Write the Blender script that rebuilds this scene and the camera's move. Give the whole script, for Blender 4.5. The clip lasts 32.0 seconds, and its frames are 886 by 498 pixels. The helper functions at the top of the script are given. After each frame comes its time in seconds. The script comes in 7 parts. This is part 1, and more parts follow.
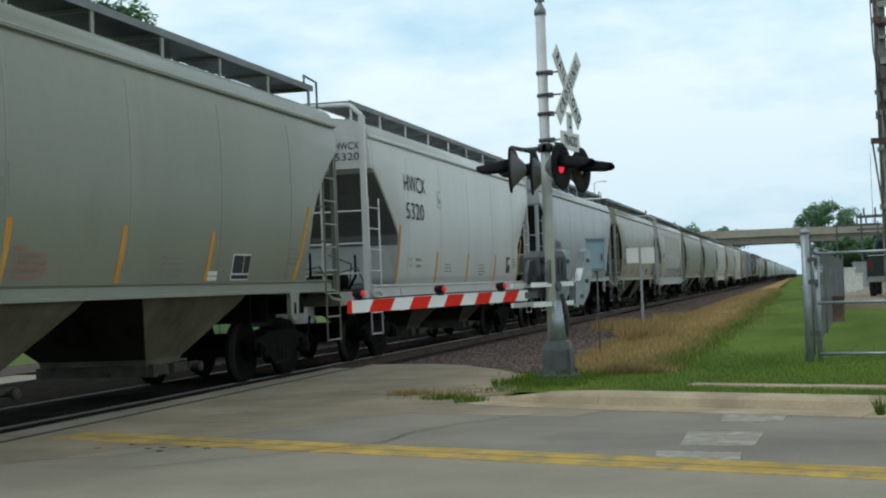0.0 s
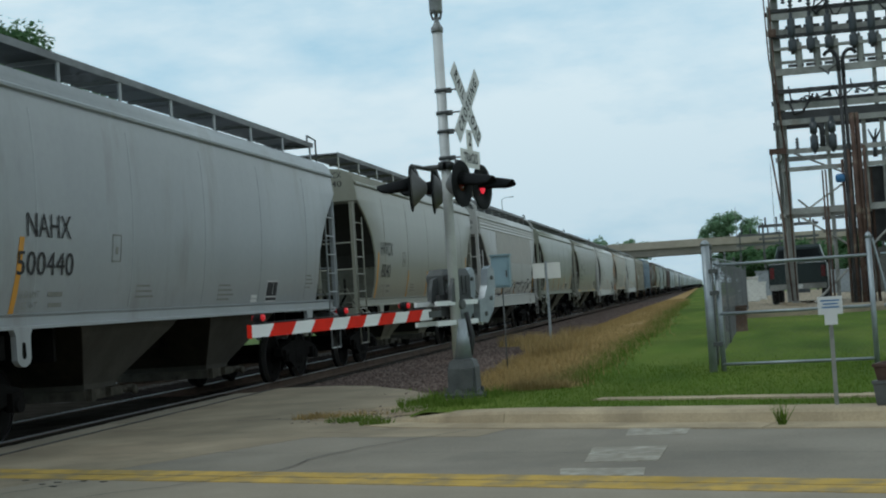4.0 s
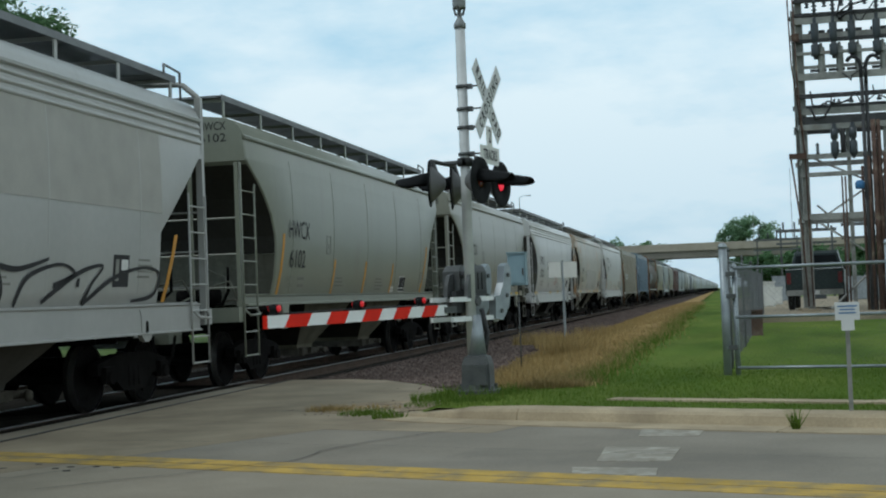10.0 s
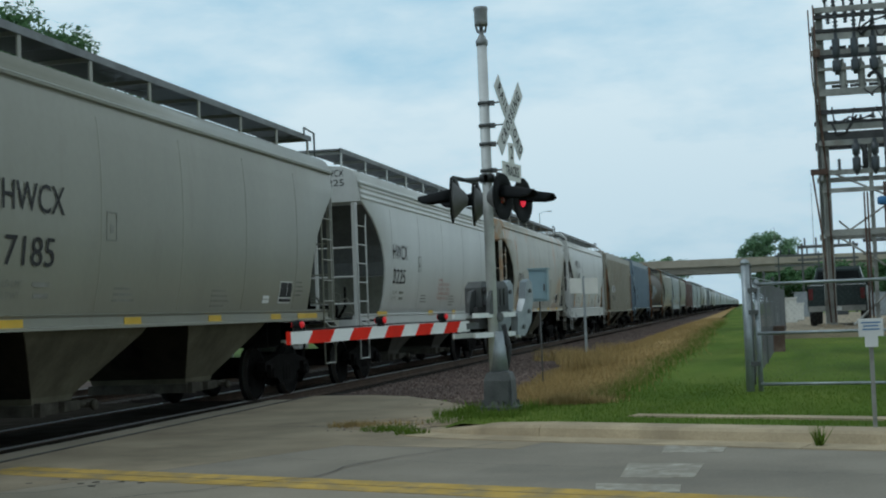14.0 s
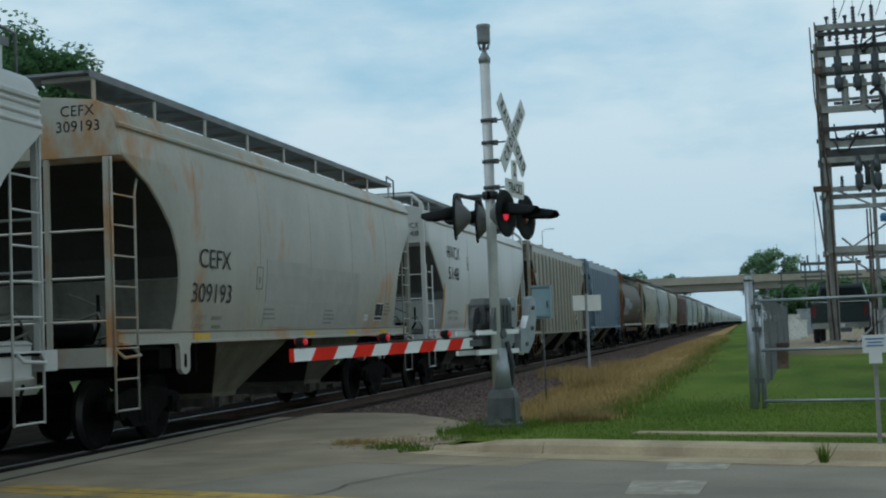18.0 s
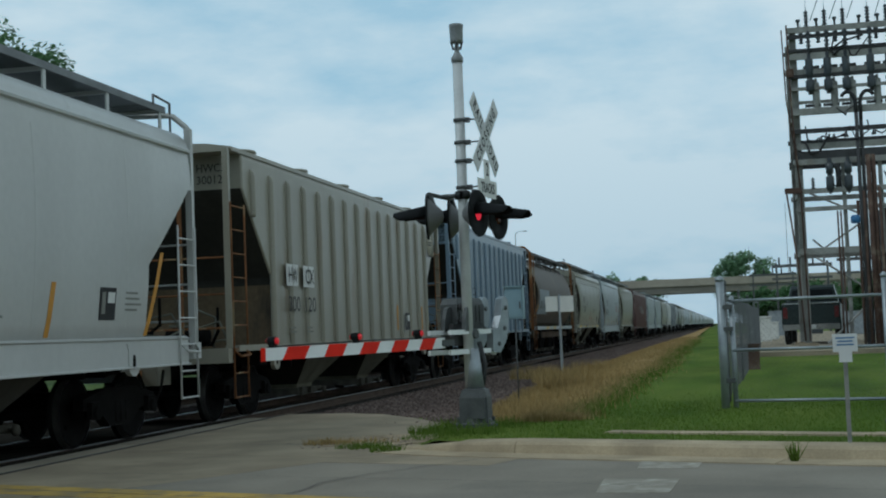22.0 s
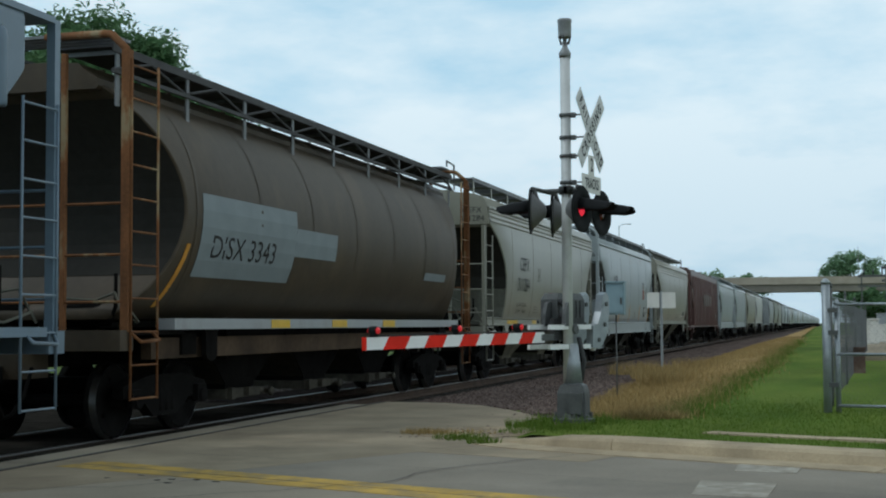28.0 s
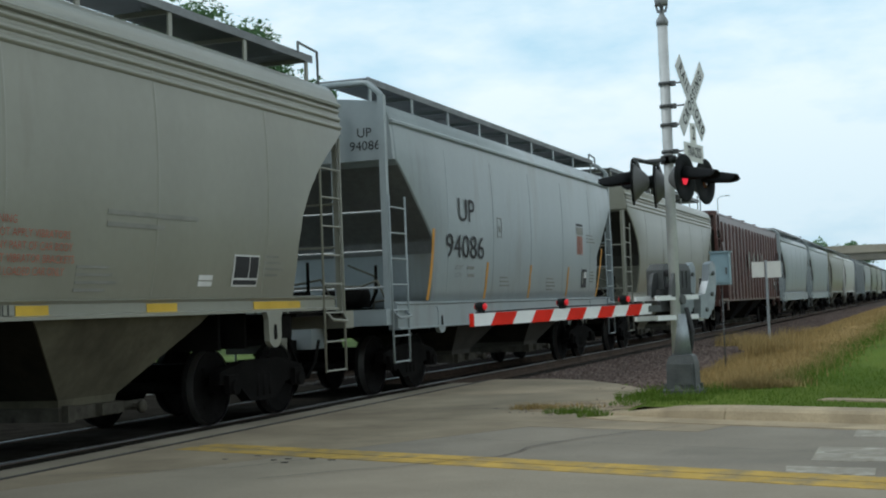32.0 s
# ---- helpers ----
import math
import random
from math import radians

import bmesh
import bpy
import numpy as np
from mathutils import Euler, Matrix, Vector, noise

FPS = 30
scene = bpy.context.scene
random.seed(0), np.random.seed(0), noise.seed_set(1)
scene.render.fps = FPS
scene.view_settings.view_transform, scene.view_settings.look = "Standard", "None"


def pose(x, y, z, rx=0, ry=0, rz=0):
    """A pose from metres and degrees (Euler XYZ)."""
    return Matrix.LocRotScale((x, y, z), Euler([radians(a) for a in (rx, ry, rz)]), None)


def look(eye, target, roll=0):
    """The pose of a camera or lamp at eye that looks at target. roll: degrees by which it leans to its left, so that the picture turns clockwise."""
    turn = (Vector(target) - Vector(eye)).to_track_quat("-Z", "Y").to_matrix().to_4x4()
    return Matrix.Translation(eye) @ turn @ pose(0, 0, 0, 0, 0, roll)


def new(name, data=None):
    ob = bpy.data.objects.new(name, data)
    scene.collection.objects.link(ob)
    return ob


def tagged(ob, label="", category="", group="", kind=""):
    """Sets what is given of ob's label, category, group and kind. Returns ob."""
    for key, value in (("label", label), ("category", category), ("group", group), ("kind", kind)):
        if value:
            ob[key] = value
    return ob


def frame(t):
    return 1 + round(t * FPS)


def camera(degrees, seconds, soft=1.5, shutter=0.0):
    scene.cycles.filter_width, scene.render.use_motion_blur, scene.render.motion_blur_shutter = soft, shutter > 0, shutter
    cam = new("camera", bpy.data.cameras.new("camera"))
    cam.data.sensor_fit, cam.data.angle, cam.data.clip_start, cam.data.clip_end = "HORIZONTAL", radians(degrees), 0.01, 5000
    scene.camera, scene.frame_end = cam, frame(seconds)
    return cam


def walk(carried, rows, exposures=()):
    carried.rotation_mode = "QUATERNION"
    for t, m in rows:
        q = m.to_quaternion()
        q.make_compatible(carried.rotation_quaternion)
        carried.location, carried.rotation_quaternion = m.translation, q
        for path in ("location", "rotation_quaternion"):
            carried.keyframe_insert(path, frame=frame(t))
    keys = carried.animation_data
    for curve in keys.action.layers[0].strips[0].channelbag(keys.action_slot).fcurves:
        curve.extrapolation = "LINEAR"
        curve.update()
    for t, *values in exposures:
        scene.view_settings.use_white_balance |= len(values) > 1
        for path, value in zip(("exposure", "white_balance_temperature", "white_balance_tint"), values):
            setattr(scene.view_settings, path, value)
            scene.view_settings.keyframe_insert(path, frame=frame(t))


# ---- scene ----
# One telephoto lens, hand-held and swaying a little at one spot beside the road. World: +y along the track, z = 0 at rail top and road.
# seconds, the eye in metres, then yaw to the left of the track, pitch and roll in degrees
PATH = [
    (0, -0.040, -0.094, 1.349, 14.89, 1.60, -2.14), (0.5, -0.034, -0.083, 1.400, 14.82, 2.32, -1.89), (1, -0.022, -0.082, 1.385, 14.67, 2.00, -2.34), (1.5, -0.014, -0.076, 1.379, 14.28, 2.32, -3.42),
    (2, 0.011, -0.058, 1.383, 13.07, 2.01, -3.98), (2.5, 0.029, 0.008, 1.358, 11.57, 2.04, -4.40), (3, 0.034, 0.047, 1.362, 10.63, 2.20, -3.52), (3.5, 0.028, 0.056, 1.370, 11.02, 2.25, -3.82),
    (5.5, 0.007, 0.078, 1.357, 11.50, 1.84, -2.64), (6, -0.002, 0.048, 1.355, 12.44, 2.31, -2.64), (6.5, 0.013, 0.022, 1.340, 12.53, 2.32, -2.42), (7, 0.015, 0.039, 1.346, 12.12, 2.02, -2.82),
    (7.5, 0.014, 0.035, 1.333, 12.18, 2.06, -2.35), (8, -0.007, 0.032, 1.357, 13.53, 1.49, -1.67), (8.5, 0.005, -0.026, 1.350, 13.97, 1.25, -1.67), (9, 0.015, 0.004, 1.343, 12.64, 2.29, -2.20),
    (9.5, 0.018, 0.048, 1.355, 11.98, 1.97, -2.46), (10, 0.011, 0.058, 1.355, 11.74, 2.07, -2.19), (10.5, 0.007, 0.046, 1.332, 11.79, 2.77, -1.30), (11, 0.007, 0.048, 1.363, 12.03, 3.10, -1.42),
    (11.5, 0.019, 0.038, 1.323, 11.89, 3.04, -2.18), (12, 0.039, 0.025, 1.335, 11.79, 2.71, -2.43), (12.5, 0.024, 0.023, 1.308, 11.31, 2.49, -2.18), (13, 0.026, -0.033, 1.346, 12.88, 3.35, -2.03),
    (13.5, 0.017, -0.004, 1.341, 12.60, 3.03, -2.26), (14, -0.006, 0.011, 1.359, 12.56, 2.77, -2.17), (14.5, 0.014, -0.007, 1.345, 12.37, 2.81, -3.52), (16.5, -0.003, 0.013, 1.351, 12.61, 3.30, -3.03),
    (17, -0.002, 0.019, 1.349, 12.23, 3.35, -3.12), (17.5, -0.004, 0.028, 1.371, 11.92, 3.17, -2.66), (18, -0.013, 0.009, 1.352, 12.64, 3.52, -2.25), (18.5, -0.013, -0.007, 1.356, 12.67, 3.27, -2.05),
    (19, -0.017, -0.001, 1.365, 12.85, 3.42, -2.38), (19.5, -0.014, -0.019, 1.333, 13.39, 3.34, -2.32), (20, -0.016, -0.003, 1.353, 13.19, 3.28, -2.49), (20.5, -0.003, -0.031, 1.352, 13.57, 3.18, -2.85),
    (21, -0.003, -0.037, 1.339, 13.25, 2.97, -2.32), (21.5, -0.001, -0.020, 1.352, 12.42, 3.31, -2.08), (22, -0.007, 0.032, 1.320, 11.51, 3.57, -2.23), (22.5, -0.009, 0.046, 1.333, 11.41, 3.78, -2.48),
    (23, -0.003, 0.036, 1.328, 11.64, 3.84, -2.22), (23.5, -0.006, 0.005, 1.331, 12.19, 3.54, -2.04), (24, -0.008, -0.006, 1.348, 12.43, 3.16, -1.80), (24.5, -0.031, -0.024, 1.329, 12.90, 3.50, -1.52),
    (25, -0.036, -0.039, 1.348, 13.97, 3.37, -1.75), (25.5, -0.045, -0.049, 1.359, 14.05, 3.52, -1.82), (27.5, -0.003, -0.050, 1.379, 16.09, 3.45, 0.24), (28, 0.015, -0.046, 1.366, 15.85, 3.21, -0.36),
    (28.5, 0.017, -0.019, 1.375, 15.77, 2.97, -0.42), (29, 0.032, 0.023, 1.370, 13.71, 3.00, -0.15), (29.5, 0.022, 0.085, 1.364, 12.52, 3.64, 0.09), (30, 0.006, 0.080, 1.329, 14.56, 3.42, -0.52),
    (30.5, -0.035, 0.019, 1.326, 17.81, 3.19, -1.18), (31, -0.056, -0.018, 1.328, 18.70, 2.88, -1.85), (31.5, -0.059, -0.028, 1.333, 19.11, 2.45, -2.01), (32, -0.068, -0.060, 1.311, 19.95, 2.50, -2.24),
]


def aim(eye, yaw, pitch, roll):
    a, b = radians(yaw), radians(pitch)
    way = Vector((-math.sin(a) * math.cos(b), math.cos(a) * math.cos(b), math.sin(b)))
    return look(Vector(eye), Vector(eye) + way, roll)


cam = camera(36.2, 32.0, soft=2.05)
walk(cam, [(t, aim((x, y, z), yaw, pitch, roll)) for t, x, y, z, yaw, pitch, roll in PATH], exposures=[(0, -0.27, 6050, 5), (3, -0.57, 5880, 3), (6, -0.5, 5920, 4), (9, -0.37, 5960, 5), (12, -0.6, 5800, 2), (14, -0.6, 5780, 2), (17, -0.7, 5660, 1), (19, -0.72, 5650, 1), (23, -0.8, 5630, 1), (25, -0.7, 5700, 2), (28, -0.46, 5900, 5), (30, -0.45, 5920, 4), (32, -0.27, 6050, 6)])

# ---------------------------------------------------------------- light
SUN_EL, SUN_AZ = 50.0, -125.0      # the sun stands behind thin cloud, beyond the train
world = bpy.data.worlds.new("sky")
scene.world = world
world.use_nodes = True
wt = world.node_tree
wt.nodes.clear()
sky = wt.nodes.new("ShaderNodeTexSky")
sky.sky_type, sky.sun_disc = "NISHITA", False
sky.sun_elevation, sky.sun_rotation = radians(SUN_EL), radians(SUN_AZ)
sky.dust_density, sky.air_density = 1.5, 1.0
skyvec = wt.nodes.new("ShaderNodeTexCoord")
squash = wt.nodes.new("ShaderNodeMapping")
squash.inputs["Scale"].default_value = (1.3, 1.3, 3.6)
squash.inputs["Location"].default_value = (0.3, 0.1, 0.35)
puff = wt.nodes.new("ShaderNodeTexNoise")
puff.inputs["Scale"].default_value, puff.inputs["Detail"].default_value, puff.inputs["Roughness"].default_value = 2.0, 8.0, 0.58
cover = wt.nodes.new("ShaderNodeValToRGB")
cover.color_ramp.elements[0].position, cover.color_ramp.elements[0].color = 0.37, (0.2, 0.2, 0.2, 1)
cover.color_ramp.elements[1].position, cover.color_ramp.elements[1].color = 0.53, (1.0, 1.0, 1.0, 1)
cloud = wt.nodes.new("ShaderNodeMixRGB")
cloud.inputs[2].default_value = (9.15, 9.9, 10.05, 1)
veil = wt.nodes.new("ShaderNodeMixRGB")      # clear sky seen through thin summer haze
veil.inputs[0].default_value = 0.8
veil.inputs[2].default_value = (5.3, 8.1, 9.6, 1)
back = wt.nodes.new("ShaderNodeBackground")
back.inputs["Strength"].default_value = 0.115
wout = wt.nodes.new("ShaderNodeOutputWorld")
wt.links.new(skyvec.outputs["Generated"], squash.inputs["Vector"])
wt.links.new(squash.outputs["Vector"], puff.inputs["Vector"])
# the cloud bank thickens towards the east
drift = wt.nodes.new("ShaderNodeSeparateXYZ")
wt.links.new(skyvec.outputs["Generated"], drift.inputs["Vector"])
lean = wt.nodes.new("ShaderNodeMath")
lean.operation = "MULTIPLY_ADD"
lean.inputs[1].default_value, lean.inputs[2].default_value = 0.28, 0.075
wt.links.new(drift.outputs["X"], lean.inputs[0])
bank = wt.nodes.new("ShaderNodeMath")
bank.operation = "ADD"
wt.links.new(lean.outputs["Value"], bank.inputs[0])
wt.links.new(puff.outputs["Fac"], bank.inputs[1])
wt.links.new(bank.outputs["Value"], cover.inputs["Fac"])
wt.links.new(cover.outputs["Color"], cloud.inputs["Fac"])
wt.links.new(sky.outputs["Color"], veil.inputs[1])
wt.links.new(veil.outputs["Color"], cloud.inputs[1])
# haze brightens the sky towards the horizon
height = wt.nodes.new("ShaderNodeSeparateXYZ")
wt.links.new(skyvec.outputs["Generated"], height.inputs["Vector"])
fade = wt.nodes.new("ShaderNodeMapRange")
fade.interpolation_type = "SMOOTHSTEP"
fade.inputs["From Min"].default_value, fade.inputs["From Max"].default_value = 0.22, 0.95
fade.inputs["To Min"].default_value, fade.inputs["To Max"].default_value = 1.05, 0.62
wt.links.new(height.outputs["Z"], fade.inputs["Value"])
dim = wt.nodes.new("ShaderNodeMixRGB")
dim.blend_type = "MULTIPLY"
dim.inputs[0].default_value = 1.0
wt.links.new(cloud.outputs["Color"], dim.inputs[1])
wt.links.new(fade.outputs["Result"], dim.inputs[2])
# blue-grey summer haze low over the horizon
haze = wt.nodes.new("ShaderNodeValToRGB")
haze.color_ramp.elements[0].position, haze.color_ramp.elements[0].color = 0.0, (0.74, 0.81, 0.86, 1)
haze.color_ramp.elements[1].position, haze.color_ramp.elements[1].color = 0.17, (1, 1, 1, 1)
low = wt.nodes.new("ShaderNodeMixRGB")
low.blend_type = "MULTIPLY"
low.inputs[0].default_value = 1.0
wt.links.new(height.outputs["Z"], haze.inputs["Fac"])
wt.links.new(dim.outputs["Color"], low.inputs[1])
wt.links.new(haze.outputs["Color"], low.inputs[2])
wt.links.new(low.outputs["Color"], back.inputs["Color"])
wt.links.new(back.outputs["Background"], wout.inputs["Surface"])

sun_data = bpy.data.lights.new("sun", "SUN")
sun_data.energy, sun_data.angle, sun_data.color = 1.15, radians(14), (1.0, 0.96, 0.9)
sun = new("sun", sun_data)
sun_way = Vector((math.sin(radians(SUN_AZ)) * math.cos(radians(SUN_EL)), math.cos(radians(SUN_AZ)) * math.cos(radians(SUN_EL)), math.sin(radians(SUN_EL))))
sun.matrix_world = look(sun_way * 80, (0, 0, 0))


# ---------------------------------------------------------------- materials
def ramp(nt, lo, hi, a, b):
    node = nt.nodes.new("ShaderNodeValToRGB")
    node.color_ramp.elements[0].position, node.color_ramp.elements[1].position = lo, hi
    node.color_ramp.elements[0].color, node.color_ramp.elements[1].color = (*a, 1), (*b, 1)
    return node


def surface(name, color, rough=0.7, metal=0.0, vary=0.18, scale=3.0, stretch=(1, 1, 1), stain=None, stain_scale=1.2, stain_cut=(0.55, 0.72), grain=60.0, bump=0.1, spec=0.4, jitter=0.0):
    """Paint, stone or metal: a base colour with broad and fine variation, stains of their own colour and fine relief."""
    m = bpy.data.materials.new(name)
    m.use_nodes = True
    nt = m.node_tree
    p = nt.nodes["Principled BSDF"]
    p.inputs["Roughness"].default_value, p.inputs["Metallic"].default_value = rough, metal
    p.inputs["Specular IOR Level"].default_value = spec
    co = nt.nodes.new("ShaderNodeTexCoord")
    mp = nt.nodes.new("ShaderNodeMapping")
    mp.inputs["Scale"].default_value = stretch
    nt.links.new(co.outputs["Object"], mp.inputs["Vector"])
    broad = nt.nodes.new("ShaderNodeTexNoise")
    broad.inputs["Scale"].default_value, broad.inputs["Detail"].default_value = scale, 6.0
    fine = nt.nodes.new("ShaderNodeTexNoise")
    fine.inputs["Scale"].default_value, fine.inputs["Detail"].default_value = grain, 3.0
    nt.links.new(mp.outputs["Vector"], broad.inputs["Vector"])
    nt.links.new(co.outputs["Object"], fine.inputs["Vector"])
    c = color
    dark, light = tuple(v * (1 - vary) for v in c), tuple(min(1, v * (1 + vary)) for v in c)
    r1 = ramp(nt, 0.3, 0.7, dark, light)
    nt.links.new(broad.outputs["Fac"], r1.inputs["Fac"])
    mix = nt.nodes.new("ShaderNodeMixRGB")
    mix.blend_type = "MULTIPLY"
    mix.inputs[0].default_value = 1.0
    r2 = ramp(nt, 0.3, 0.7, (1 - vary * 0.7,) * 3, (1, 1, 1))
    nt.links.new(fine.outputs["Fac"], r2.inputs["Fac"])
    nt.links.new(r1.outputs["Color"], mix.inputs[1])
    nt.links.new(r2.outputs["Color"], mix.inputs[2])
    last = mix.outputs["Color"]
    if stain:
        blot = nt.nodes.new("ShaderNodeTexNoise")
        blot.inputs["Scale"].default_value, blot.inputs["Detail"].default_value, blot.inputs["Roughness"].default_value = stain_scale, 8.0, 0.62
        nt.links.new(mp.outputs["Vector"], blot.inputs["Vector"])
        r3 = ramp(nt, stain_cut[0], stain_cut[1], (0, 0, 0), (1, 1, 1))
        nt.links.new(blot.outputs["Fac"], r3.inputs["Fac"])
        mix2 = nt.nodes.new("ShaderNodeMixRGB")
        nt.links.new(r3.outputs["Color"], mix2.inputs[0])
        nt.links.new(last, mix2.inputs[1])
        mix2.inputs[2].default_value = (*stain, 1)
        last = mix2.outputs["Color"]
    if jitter:
        info = nt.nodes.new("ShaderNodeObjectInfo")
        r4 = ramp(nt, 0.0, 1.0, (1 - jitter,) * 3, (1, 1, 1))
        nt.links.new(info.outputs["Random"], r4.inputs["Fac"])
        mix3 = nt.nodes.new("ShaderNodeMixRGB")
        mix3.blend_type = "MULTIPLY"
        mix3.inputs[0].default_value = 1.0
        nt.links.new(last, mix3.inputs[1])
        nt.links.new(r4.outputs["Color"], mix3.inputs[2])
        last = mix3.outputs["Color"]
    nt.links.new(last, p.inputs["Base Color"])
    bp = nt.nodes.new("ShaderNodeBump")
    bp.inputs["Strength"].default_value, bp.inputs["Distance"].default_value = bump, 0.02
    nt.links.new(fine.outputs["Fac"], bp.inputs["Height"])
    nt.links.new(bp.outputs["Normal"], p.inputs["Normal"])
    return m


def islands(name, colors, rough=0.9, through_light=0.0):
    """Colour that changes from piece to piece of one joined mesh (stones, leaves, blades)."""
    m = bpy.data.materials.new(name)
    m.use_nodes = True
    nt = m.node_tree
    p = nt.nodes["Principled BSDF"]
    p.inputs["Roughness"].default_value, p.inputs["Specular IOR Level"].default_value = rough, 0.2
    geo = nt.nodes.new("ShaderNodeNewGeometry")
    r = nt.nodes.new("ShaderNodeValToRGB")
    els = r.color_ramp.elements
    while len(els) < len(colors):
        els.new(0.5)
    for n, c in enumerate(colors):
        els[n].position, els[n].color = n / (len(colors) - 1), (*c, 1)
    nt.links.new(geo.outputs["Random Per Island"], r.inputs["Fac"])
    nt.links.new(r.outputs["Color"], p.inputs["Base Color"])
    if through_light:
        thin = nt.nodes.new("ShaderNodeBsdfTranslucent")
        both = nt.nodes.new("ShaderNodeMixShader")
        both.inputs[0].default_value = through_light
        nt.links.new(r.outputs["Color"], thin.inputs["Color"])
        nt.links.new(p.outputs["BSDF"], both.inputs[1])
        nt.links.new(thin.outputs["BSDF"], both.inputs[2])
        nt.links.new(both.outputs["Shader"], nt.nodes["Material Output"].inputs["Surface"])
    return m


def glow(name, color, strength):
    m = bpy.data.materials.new(name)
    m.use_nodes = True
    p = m.node_tree.nodes["Principled BSDF"]
    p.inputs["Base Color"].default_value = (*[v * 0.5 for v in color], 1)
    p.inputs["Emission Color"].default_value = (*color, 1)
    p.inputs["Emission Strength"].default_value = strength
    p.inputs["Roughness"].default_value = 0.3
    return m


STREAK = (1.0, 0.6, 0.12)
DIRT = (0.16, 0.14, 0.11)
RUST = (0.26, 0.12, 0.04)


def paint(name, color, stain=DIRT, cut=(0.56, 0.85), vary=0.08):
    return surface(name, color, rough=0.34, vary=vary, scale=1.3, stretch=STREAK, stain=stain, stain_scale=1.6, stain_cut=cut, grain=9.0, bump=0.03, spec=0.5, jitter=0.08)


